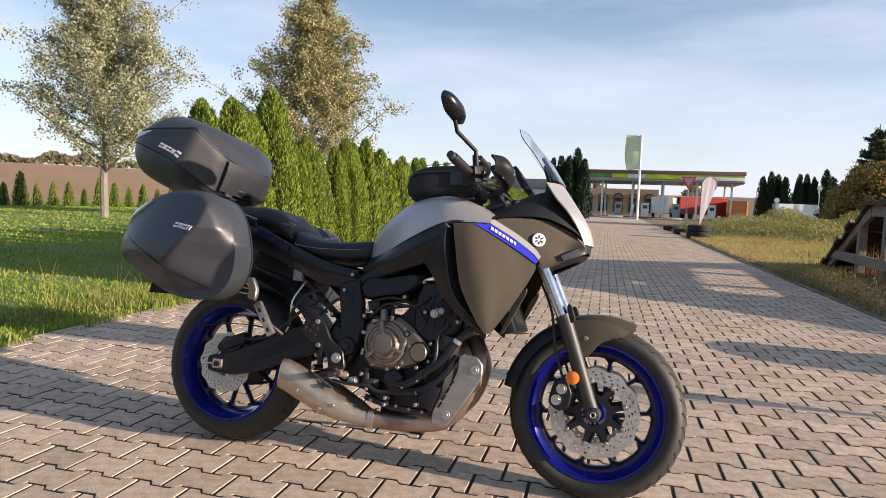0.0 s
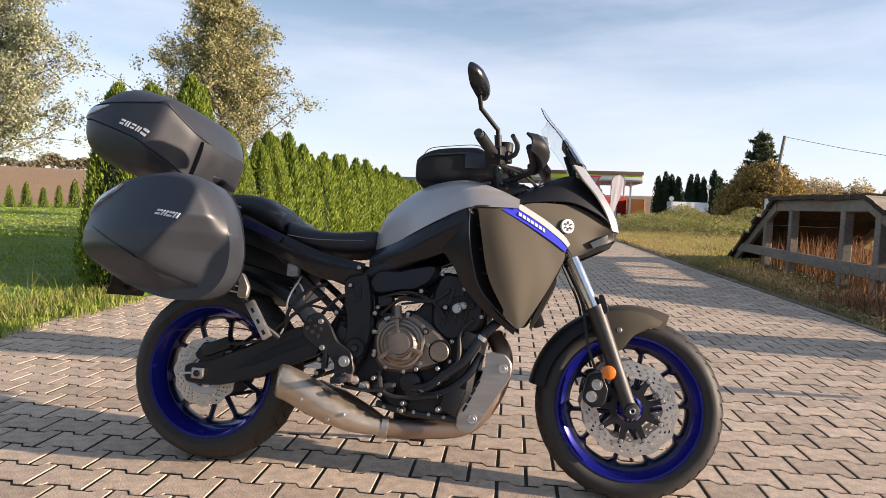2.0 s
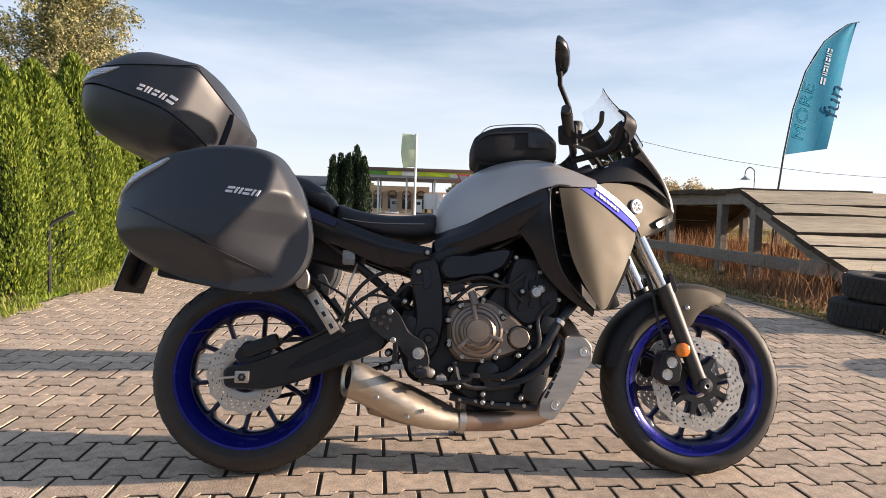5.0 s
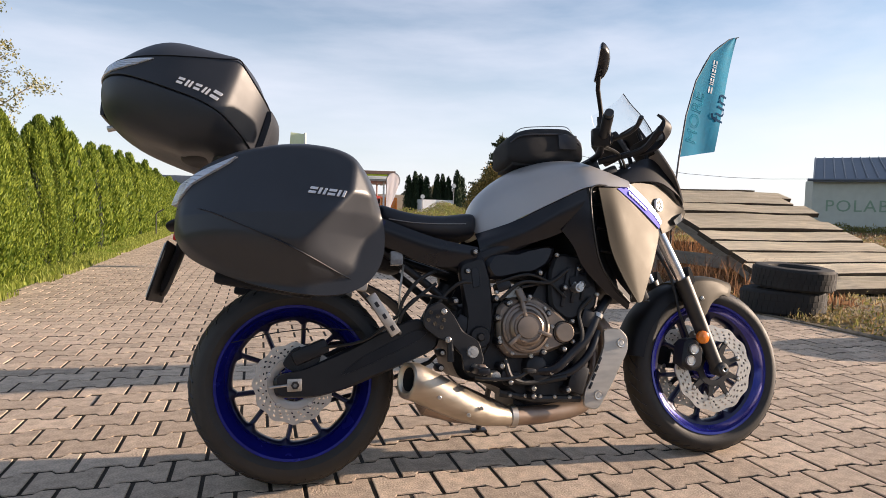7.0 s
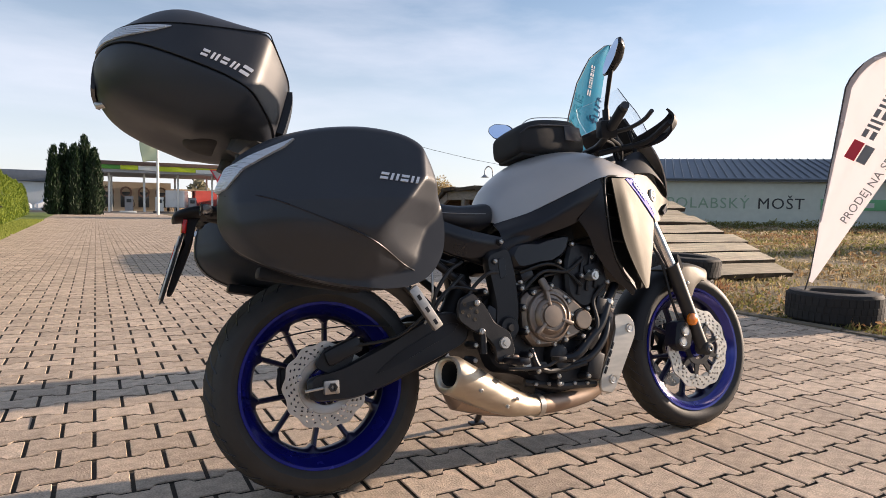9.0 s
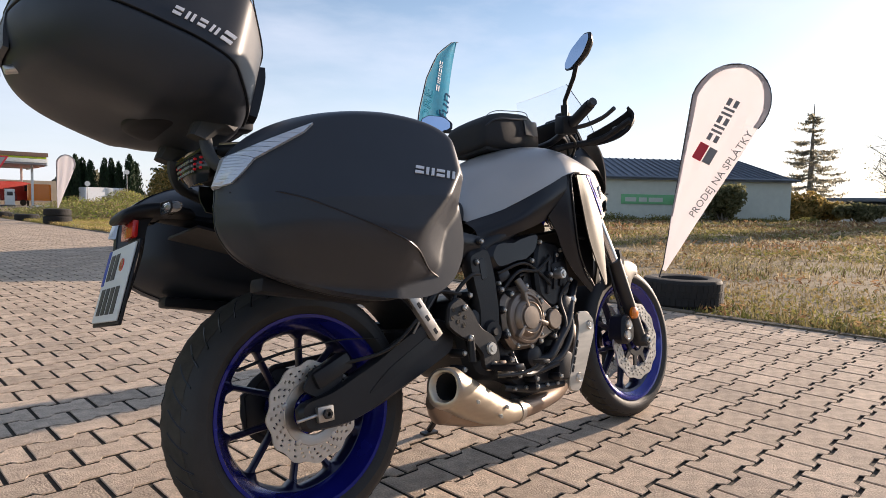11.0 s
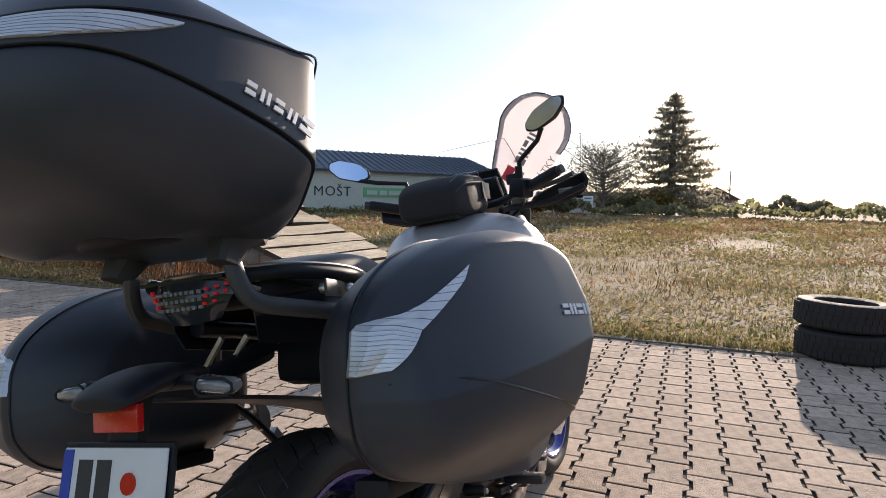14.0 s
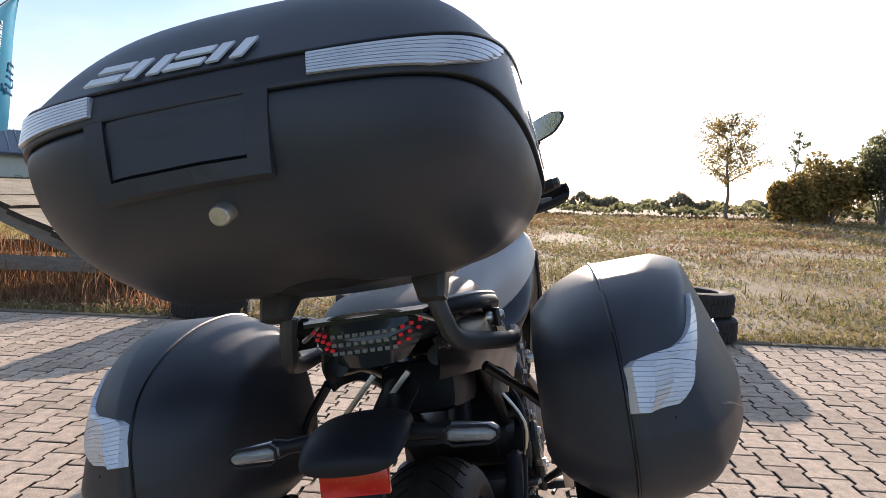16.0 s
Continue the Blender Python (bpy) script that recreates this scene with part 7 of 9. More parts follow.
def thuja(name, height, radius, n, seed, leaf=None, size=0.03, power=0.6):
    """A columnar evergreen: a core coloured as inner shade and sprays of scale leaves, open-edged."""
    rng = np.random.default_rng(seed)
    t = thing(name, "", "")
    # stand-in body, not a trunk: its near-black colour paints the shade between sprays
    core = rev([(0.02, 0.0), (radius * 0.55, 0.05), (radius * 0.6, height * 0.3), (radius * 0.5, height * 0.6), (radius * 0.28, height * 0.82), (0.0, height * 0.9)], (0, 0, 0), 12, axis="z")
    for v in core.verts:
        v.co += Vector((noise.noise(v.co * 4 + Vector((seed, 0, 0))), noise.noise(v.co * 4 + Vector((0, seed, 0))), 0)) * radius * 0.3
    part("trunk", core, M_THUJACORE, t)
    # sprays stand on several upright leaders, with dark clefts between them
    heads = 9
    la = rng.uniform(0, 2 * np.pi, heads)
    lr = radius * rng.uniform(0.4, 0.72, heads)
    lh = height * rng.uniform(0.84, 1.0, heads)
    la[0], lr[0], lh[0] = 0.0, 0.0, height * 1.04
    pick = rng.integers(heads, size=n)
    common = rng.random(n) < 0.3
    pick[common] = 0
    f = rng.random(n) ** 0.9
    z = f * lh[pick]
    own = radius * np.where(common, 0.92, 0.5) * np.clip((1 - f) ** power * 1.15, 0, 1) * np.minimum(1, 0.7 + 2.0 * f) * rng.uniform(0.7, 1.12, n)
    lean_in = 1 - 0.45 * f ** 1.5
    a = rng.uniform(0, 2 * np.pi, n)
    own = own * (0.88 + 0.2 * np.sin(9 * z / height + 2.1 * pick) * np.sin(3 * a + pick))
    cx = lr[pick] * lean_in * np.cos(la[pick]) + own * np.cos(a)
    cy = lr[pick] * lean_in * np.sin(la[pick]) + own * np.sin(a)
    c = np.stack([cx, cy, z], 1)
    up = np.stack([np.cos(a) * 0.35 + rng.normal(0, 0.22, n), np.sin(a) * 0.35 + rng.normal(0, 0.22, n), 1.0 + rng.normal(0, 0.2, n)], 1)
    up /= np.linalg.norm(up, axis=1)[:, None]
    side = np.cross(up, rng.normal(size=(n, 3)))
    side /= np.linalg.norm(side, axis=1)[:, None]
    s = (size * rng.uniform(0.6, 1.5, n))[:, None]
    v = np.stack([c - up * s * 0.6, c + side * s * 0.42, c + up * s * 1.7, c - side * s * 0.42], 1).reshape(-1, 3)
    from_arrays("crown", v.tolist(), np.arange(4 * n).reshape(-1, 4).tolist(), leaf or M_THUJA, t)
    return t


def spread_copies(proto_list, places, label, category, group):
    rng = np.random.default_rng(77)
    for k, (x, y, z, s) in enumerate(places):
        ob = copy_thing(proto_list[k % len(proto_list)], pose(x, y, z, 0, 0, rng.uniform(0, 360)))
        ob.scale = (s * rng.uniform(0.92, 1.08), s * rng.uniform(0.92, 1.08), s * rng.uniform(0.94, 1.06))
        tagged(ob, label, category, group)


def drop_protos(protos):
    for p in protos:
        for o in list(p.children_recursive) + [p]:
            bpy.data.objects.remove(o)


hedge_protos = [thuja("thuja", 2.0, 0.4, 36000, 10 + k, size=0.018, power=0.5) for k in range(5)]
far_protos = [thuja("thuja", 2.0, 0.4, 7500, 20 + k, size=0.038, power=0.5) for k in range(5)]
places = []
yy, k = 3.45, 0
while yy < 50:
    places.append((-3.12 - 0.105 * (yy - 5) + 0.05 * math.sin(k * 1.9), yy, -0.02, 0.93 + 0.09 * math.sin(k * 2.7) + 0.05 * math.sin(k * 0.9) + (0.05 if yy < 6 else 0)))
    yy += 0.53 + 0.05 * math.sin(k * 3.1)
    k += 1
spread_copies(hedge_protos, places[:10], "tall green thuja in a clipped row along the drive", "thuja", "thuja hedge")
spread_copies(far_protos, places[10:], "tall green thuja in a clipped row along the drive", "thuja", "thuja hedge")
drop_protos(hedge_protos + far_protos)
small_protos = [thuja("thuja", 1.5, 0.36, 1500, 30 + k, size=0.05, power=0.8) for k in range(3)]
small = []
for k in range(30):
    a = radians(151 - 1.05 * k)
    d = 37 + 0.3 * k
    small.append((1.57 + d * math.cos(a), -2.2 + d * math.sin(a), -0.03, 0.85 + 0.14 * math.sin(k * 2.3) + 0.1 * math.sin(k * 5.1)))
spread_copies(small_protos, small, "young dark thuja in a row at the lawn's far side", "thuja", "row of young thujas")
drop_protos(small_protos)
cyp_protos = [thuja("cypress", 5.0, 0.75, 2600, 40 + k, M_CYPRESS, 0.11, 0.45) for k in range(3)]
cyp = []
for az, d, s in ((98.0, 56, 1.0), (97.3, 57, 1.08), (96.6, 56, 1.0), (95.9, 57, 1.1), (95.3, 56, 1.02), (80.95, 82, 1.05), (80.4, 82, 1.12), (79.9, 83, 1.12), (79.4, 82, 1.02), (78.4, 82, 1.0), (77.9, 83, 1.08), (77.4, 82, 1.0), (76.6, 82, 1.12), (76.2, 83, 1.05)):
    cyp.append((1.57 + d * math.cos(radians(az)), -2.2 + d * math.sin(radians(az)), 0, s))
spread_copies(cyp_protos, cyp, "dark slender cypress near the filling station", "cypress", "dark cypresses")
drop_protos(cyp_protos)

branch_tree("poplar_tree", "tall autumn poplar with thinning grey-green leaves on the lawn", "tree", (-16.6, 15.4), 9.6, 3.1, 1.5, M_LEAFGREY, 76000, 0.046, 3, 70, 0.14, cone=True, wob=0.003)
branch_tree("poplar_tree", "tall poplar with yellowing leaves behind the hedge", "tree", (-10.9, 19.9), 9.2, 3.0, 1.4, M_LEAF, 80000, 0.048, 8, 70, 0.14, cone=True, wob=0.003)


def bush(name, label, at, r, h, n, leaf, seed, size=0.12, lobes=9, category="bush", dome=False):
    """A bush: stems and many leaves in uneven lobes."""
    rng = np.random.default_rng(seed)
    t = thing(name, label, category, pose(*at))
    bm = bmesh.new()
    cs = []
    for k in range(lobes):
        a = 2.4 * k
        q = Vector((r * 0.62 * math.cos(a) * rng.uniform(0.5, 1.1), r * 0.62 * math.sin(a) * rng.uniform(0.5, 1.1), h * rng.uniform(0.35, 0.8)))
        cs.append(q)
        add_tube(bm, [(0.1 * math.cos(a), 0.1 * math.sin(a), -0.1), q * 0.6, q], [0.06, 0.04, 0.02], 5)
    part("trunk", bm, M_BARK, t)
    cs = np.array([tuple(c) for c in cs])
    pick = cs[rng.integers(len(cs), size=n)]
    d = rng.normal(size=(n, 3))
    d /= np.linalg.norm(d, axis=1)[:, None]
    pts = pick + d * (rng.random((n, 1)) ** 0.4) * np.array([r * 0.48, r * 0.48, h * 0.33])
    pts[:, 2] = np.abs(pts[:, 2])
    if dome:
        # an even round head: leaves in a shell of small clumps
        heads = rng.normal(size=(500, 3))
        heads[:, 2] = np.abs(heads[:, 2])
        heads /= np.linalg.norm(heads, axis=1)[:, None]
        heads *= rng.uniform(0.8, 0.97, (500, 1)) * np.array([r, r, h])
        pts = heads[rng.integers(500, size=n)] + rng.normal(size=(n, 3)) * r * 0.055
        pts[:, 2] = np.abs(pts[:, 2])
    scatter_quads("crown", pts, size * rng.uniform(0.6, 1.3, n), leaf, t, seed=seed)
    return t


def polar(az, d, eye=(1.57, -2.2)):
    return eye[0] + d * math.cos(radians(az)), eye[1] + d * math.sin(radians(az))


def spruce(name, label, at, height, radius, seed, n=7000, sparse=False, leaf=None):
    """A spruce: straight trunk, tiers of level boughs with side twigs, needles close along them."""
    rng = np.random.default_rng(seed)
    t = thing(name, label, "conifer", pose(*at))
    bm = bmesh.new()
    add_tube(bm, [(0, 0, -0.1), (0, 0, height * 0.5), (0, 0, height)], [radius * 0.06, radius * 0.04, 0.02], 8)
    segs = []
    tiers = 13 if sparse else 17
    for k in range(tiers):
        f = 0.1 + 0.87 * k / tiers
        r = radius * (1 - f) ** 0.95 * rng.uniform(0.75, 1.12) + 0.1
        z0 = height * f
        boughs = 7 if sparse else 9
        for j in range(boughs):
            a = 2 * math.pi * j / boughs + k * 0.9 + rng.uniform(-0.3, 0.3)
            L = r * rng.uniform(0.6, 1.15)
            z = z0 + rng.uniform(-0.5, 0.5) * height * 0.87 / tiers
            d = Vector((math.cos(a), math.sin(a), 0))
            side = Vector((-d.y, d.x, 0))
            root, mid, tip = Vector((0, 0, z)), d * L * 0.55 + Vector((0, 0, z - 0.08 * L)), d * L + Vector((0, 0, z - 0.06 * L + 0.1))
            add_tube(bm, [root, mid, tip], [0.03, 0.02, 0.008], 4)
            segs += [(root.lerp(mid, 0.3), mid), (mid, tip)]
            for q in (0.35, 0.55, 0.75):
                p = root.lerp(mid, q / 0.55) if q < 0.55 else mid.lerp(tip, (q - 0.55) / 0.45)
                for s in (-1, 1):
                    segs.append((p, p + (d * 0.55 + side * s * 0.75) * L * 0.3 * (1.1 - q) + Vector((0, 0, -0.03 * L))))
    part("trunk", bm, M_BARK, t)
    A, B = np.array([tuple(p) for p, _ in segs]), np.array([tuple(q) for _, q in segs])
    w = np.linalg.norm(B - A, axis=1)
    pick = rng.choice(len(segs), size=n, p=w / w.sum())
    u = rng.random((n, 1))
    pts = A[pick] * (1 - u) + B[pick] * u + rng.normal(0, 1, (n, 3)) * np.array([0.018, 0.018, 0.011]) * radius
    scatter_quads("crown", pts, (0.022 * radius + 0.03) * rng.uniform(0.6, 1.4, n), leaf or M_SPRUCE, t, up_bias=0.3, seed=seed, slim=0.5)
    return t


x, y = polar(73.0, 45)
spruce("spruce_tree", "small dark spruce behind a yellowing bush", (x, y + 1.2, 0), 6.6, 3.9, 50, 40000, leaf=M_SPRUCEGREEN)
bush("bush", "broad round bush with yellow-brown autumn leaves", (x - 0.35, y - 0.6, 0), 2.95, 4.3, 30000, M_BUSHLEAF, 51, 0.085, 18, dome=True)
gw = thing("garden_wall", "low pale grey garden wall beside the round bush", "wall", pose(13.4, 33.6, 0, 0, 0, -19))
part("wall", box((0, 0, 0.9), (1.8, 0.25, 1.85), 0.02), M_FASCIA, gw)
part("coping", box((0, 0, 1.87), (1.9, 0.34, 0.1), 0.02), M_GREYMETAL, gw)
x, y = polar(69.0, 60)
bush("bush", "pale yellowing bush at the meadow's far edge", (x, y, 0), 1.9, 3.8, 7000, M_PALEBUSH, 52, 0.1, 14)
x, y = polar(66.9, 62)
bush("bush", "pale yellowing bush at the meadow's far edge", (x, y, 0), 1.8, 3.8, 7000, M_PALEBUSH, 53, 0.1, 14)
spruce("spruce_tree", "big dark spruce standing over low houses", (59.8, 4.35, 0.0), 11.6, 7.4, 54, 20000)
spruce("spruce_tree", "thin sparse spruce beside the long shed", (51.5, 16.0, 0.0), 9.0, 4.3, 55, 9000, True)
branch_tree("bare_tree", "bare many-branched tree with very few leaves", "tree", (52.5, 9.1, 0.0), 5.1, 3.3, 0.9, M_DARKBUSH, 700, 0.1, 56, 60, 0.2, bare=True, top_r=0.5)
branch_tree("tree", "small round-headed tree with thin autumn leaves", "tree", (41.5, -12.3, 0.0), 6.3, 2.2, 2.1, M_BUSHLEAF, 3600, 0.085, 57, 18, 0.13, top_r=0.5)
branch_tree("bare_tree", "slim half-bare young tree", "tree", (40, -15.8, 0.0), 5.7, 0.8, 2.0, M_DARKBUSH, 300, 0.1, 58, 10, 0.08, bare=True)
for k, (bx, by, r, h) in enumerate(((39.5, -17.6, 1.9, 3.9), (38.6, -20.2, 2.1, 4.7), (37.5, -22.8, 2.2, 4.2), (36.5, -25.5, 2.2, 3.8), (38, -14.9, 1.5, 2.6))):
    bush("bush", "dark scrubby bush beyond the meadow", (bx, by, 0.0), r, h + 0.25, 6000, M_DARKBUSH if k % 2 else M_BUSHLEAF, 60 + k, 0.13)
for k, (bx, by, r, h) in enumerate(((56, 8.4, 2.4, 2.2), (57, 5.4, 2.2, 2.2), (48, 13.6, 1.3, 1.6), (45.6, 14.6, 1.6, 2.0), (36.9, 15.8, 1.25, 2.1), (46.5, 11.4, 1.4, 1.2))):
    bush("bush", "dark green bush in front of the buildings", (bx, by, 0.0), r, h + 0.2, 4000, M_BUSHLEAF if k in (1, 2, 3) else M_DARKBUSH, 70 + k, 0.13)


def woods(name, label, az0, az1, d, h, n, leaf, seed, size=0.5, base=0.0):
    """A far belt of trees and scrub, nothing in it countable."""
    rng = np.random.default_rng(seed)
    az = np.radians(rng.uniform(az0, az1, n))
    crown = h * (0.55 + 0.3 * np.sin(az * 47 + seed) + 0.25 * np.sin(az * 131 + 2 * seed))
    z = base + np.maximum(0.25 * h, crown) * rng.random(n) ** 0.6
    dd = d + rng.uniform(-3, 3, n)
    pts = np.stack([dd * np.cos(az), dd * np.sin(az), z], 1)
    ob = scatter_quads(name, pts, size * rng.uniform(0.5, 1.3, n), leaf, seed=seed)
    tagged(ob, label, "woods", kind="stuff")


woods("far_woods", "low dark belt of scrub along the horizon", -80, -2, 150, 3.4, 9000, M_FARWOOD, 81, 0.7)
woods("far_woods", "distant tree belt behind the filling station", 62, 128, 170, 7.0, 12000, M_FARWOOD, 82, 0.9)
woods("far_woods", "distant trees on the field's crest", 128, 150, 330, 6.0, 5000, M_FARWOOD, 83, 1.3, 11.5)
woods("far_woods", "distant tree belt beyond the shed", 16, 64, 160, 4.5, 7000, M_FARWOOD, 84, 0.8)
woods("far_scrub", "low scrub where the meadow ends", -60, 12, 47, 1.0, 5000, M_DARKBUSH, 85, 0.22, 0.45)


# ---- grass and weeds ----
def strip_points(rng, n, y0, y1, d0, d1, right, power=1.0):
    y = rng.uniform(y0, y1, n)
    d = d0 + (d1 - d0) * rng.random(n) ** power
    x = np.where(right, 4.11 - 0.045 * y + d, -2.25 - 0.075 * y - d)
    return np.stack([x, y], 1), d


def patchy(xy, s, lo, seed):
    return np.array([noise.noise(Vector((x * s, y * s, seed))) > lo for x, y in xy])


grng = np.random.default_rng(12)
xy, d = strip_points(grng, 55000, -9, 16, 0.02, 9, True, 1.5)
keep = patchy(xy, 0.9, -0.1, 3.0)
xy, d = xy[keep], d[keep]
tagged(blades("meadow_grass", xy, grng.uniform(0.015, 0.07, len(xy)), M_DRYGRASS, None, 1, 0.006, 0.9), "dry straw-coloured meadow grass", "grass", kind="stuff")
xy, d = strip_points(grng, 60000, -9, 18, 0.05, 10, True, 1.4)
keep = patchy(xy, 0.6, 0.02, 7.0)
xy = xy[keep]
tagged(blades("meadow_grass", xy, grng.uniform(0.02, 0.07, len(xy)), M_MIXGRASS, None, 2, 0.006, 0.9), "patches of tired green meadow grass", "grass", kind="stuff")
xy, d = strip_points(grng, 26000, -34, 40, 7, 46, True, 1.0)
tagged(blades("meadow_grass", xy, grng.uniform(0.03, 0.08, len(xy)), M_DRYGRASS, None, 3, 0.014, 1.2, 0.003 * np.maximum(0, d - 6)), "dry meadow grass farther off", "grass", kind="stuff")
xy, d = strip_points(grng, 40000, -34, 40, 8, 46, True, 1.0)
keep = patchy(xy, 0.12, 0.0, 2.0)
xy, d = xy[keep], d[keep]
tagged(blades("meadow_grass", xy, grng.uniform(0.03, 0.08, len(xy)), M_MIXGRASS, None, 4, 0.014, 1.1, 0.003 * np.maximum(0, d - 6)), "greener meadow grass farther off", "grass", kind="stuff")
# rusty weeds under and before the ramp
xy = np.stack([grng.uniform(5.06, 7.0, 4200), grng.uniform(4.2, 10.6, 4200)], 1)
tagged(blades("ramp_weeds", xy, (0.1 + 0.65 * grng.random(len(xy)) ** 1.5) * np.clip((xy[:, 1] - 3.2) / 3.0, 0.3, 1), M_REDWEED, None, 5, 0.005, 0.5), "rusty dry weeds under the wooden ramp", "weeds", kind="stuff")
xy = np.stack([grng.uniform(4.2, 5.3, 2600), grng.uniform(2.9, 5.6, 2600)], 1)
tagged(blades("ramp_weeds", xy, grng.uniform(0.03, 0.15, len(xy)), M_REDWEED, None, 6, 0.007, 0.7), "rusty dry weeds before the wooden ramp", "weeds", kind="stuff")
xy = np.concatenate([np.stack([grng.normal(cx, 0.2, 170), grng.normal(cy, 0.3, 170)], 1) for cx, cy in ((4.75, 4.5), (4.7, 5.1), (4.62, 3.9), (4.85, 5.8), (4.55, 4.3))])
tagged(blades("ramp_weeds", xy, 0.06 + 0.42 * grng.random(len(xy)) ** 1.6, M_REDWEED, None, 7, 0.0035, 0.8), "tall rusty dry weeds at the ramp's corner", "weeds", kind="stuff")
# sunlit straw between the ramp and the mound
xy, d = strip_points(grng, 90000, 9.5, 27, 0.1, 12, True, 1.0)
xy = xy[~((xy[:, 0] > 4.9) & (xy[:, 0] < 7.1) & (xy[:, 1] < 11.9))]
tagged(blades("meadow_grass", xy, grng.uniform(0.03, 0.12, len(xy)), M_STRAW, None, 14, 0.01, 1.1), "sunlit pale straw beyond the ramp", "grass", kind="stuff")
# mound of weeds near the drive's end
for k, material in enumerate((M_VERGE, M_MIXGRASS, M_DRYGRASS)):
    xy = np.stack([grng.normal(9.0, 2.6, 14000), grng.normal(31, 4.0, 14000)], 1)
    xy = xy[xy[:, 0] > 3.4]
    lump = np.array([noise.noise(Vector((x * 0.55, y * 0.4, 9.0))) for x, y in xy])
    rise = (0.72 + 0.9 * lump) * np.clip(1.25 - 0.13 * np.hypot(xy[:, 0] - 9.5, 0.6 * (xy[:, 1] - 31)), 0.1, 1.0)
    pts = np.column_stack([xy, rise * (0.15 + 0.95 * grng.random(len(xy)) ** 0.5)])
    tagged(scatter_quads("mound_weeds", pts, 0.075 * grng.uniform(0.5, 1.4, len(xy)), material, seed=40 + k, slim=0.3), "mound of mixed weeds beside the drive", "weeds", kind="stuff")
# low fuzzy weeds in patches of several colours
def fuzz(n, material, seed, label, scale, level, height):
    rng = np.random.default_rng(seed)
    xy, d = strip_points(rng, n, -32, 34, 0.08, 42, True, 1.7)
    keep = patchy(xy, scale, level, float(seed))
    xy, d = xy[keep], d[keep]
    z = 0.003 * np.maximum(0, d - 6) + rng.random(len(d)) ** 1.6 * height * (0.6 + 0.03 * d)
    pts = np.column_stack([xy, z])
    tagged(scatter_quads("meadow_weeds", pts, (0.022 + 0.003 * d) * rng.uniform(0.5, 1.5, len(d)), material, seed=seed, slim=0.5), label, "weeds", kind="stuff")


fuzz(170000, M_FUZZPALE, 31, "pale dry seed fluff over the meadow", 0.4, -0.02, 0.13)
fuzz(150000, M_FUZZRED, 32, "reddish brown low weeds over the meadow", 0.35, 0.04, 0.15)
fuzz(140000, M_FUZZGREEN, 33, "green low weeds over the meadow", 0.3, -0.02, 0.09)
# scattered brown weed clumps over the meadow
cl = np.stack([grng.uniform(4.6, 34, 600), grng.uniform(-22, 26, 600)], 1)
xy = np.repeat(cl, 16, 0) + grng.normal(0, 0.16, (600 * 16, 2)) * np.array([1, 1.6])
tagged(blades("meadow_weeds", xy, grng.uniform(0.05, 0.17, len(xy)), M_WEED, None, 21, 0.009, 0.7, 0.02), "brown seeded weed clumps in the meadow", "weeds", kind="stuff")
# the lawn
xy, d = strip_points(grng, 80000, -2.5, 14, 0.0, 8, False, 1.5)
tagged(blades("lawn_grass", xy, grng.uniform(0.02, 0.055, len(xy)), M_GRASS, None, 8, 0.007, 1.0), "green mown lawn grass", "grass", kind="stuff")
xy, d = strip_points(grng, 36000, -2, 40, 6, 32, False, 1.0)
tagged(blades("lawn_grass", xy, grng.uniform(0.03, 0.07, len(xy)), M_GRASS, None, 9, 0.03, 1.2), "green lawn grass farther off", "grass", kind="stuff")
xy, d = strip_points(grng, 40000, -2.5, 34, -0.16, 0.75, False, 1.1)
keep = patchy(xy, 1.4, -0.35, 5.0)
xy = xy[keep]
tagged(blades("verge_grass", xy, grng.uniform(0.02, 0.095, len(xy)), M_VERGE, None, 10, 0.006, 0.7), "long yellowing grass along the paving's edge", "grass", kind="stuff")
xy = np.concatenate([np.stack([grng.normal(cx, 0.16, 240), grng.normal(cy, 0.2, 240)], 1) for cx, cy in ((-2.75, 1.25), (-2.6, 1.9), (-2.9, 2.4), (-2.7, 0.6), (-2.75, 3.0))])
tagged(blades("tall_grass", xy, grng.uniform(0.03, 0.12, len(xy)), M_MIXGRASS, None, 11, 0.004, 0.8), "tufts of tall seeding grass by the paving", "grass", kind="stuff")
xy = np.stack([grng.normal(-2.85, 0.14, 46), grng.normal(1.75, 0.35, 46)], 1)
tagged(blades("dry_stalks", xy, grng.uniform(0.15, 0.48, len(xy)), M_STRAW, None, 15, 0.0028, 0.9), "pale dry seed stalks by the paving", "weeds", kind="stuff")


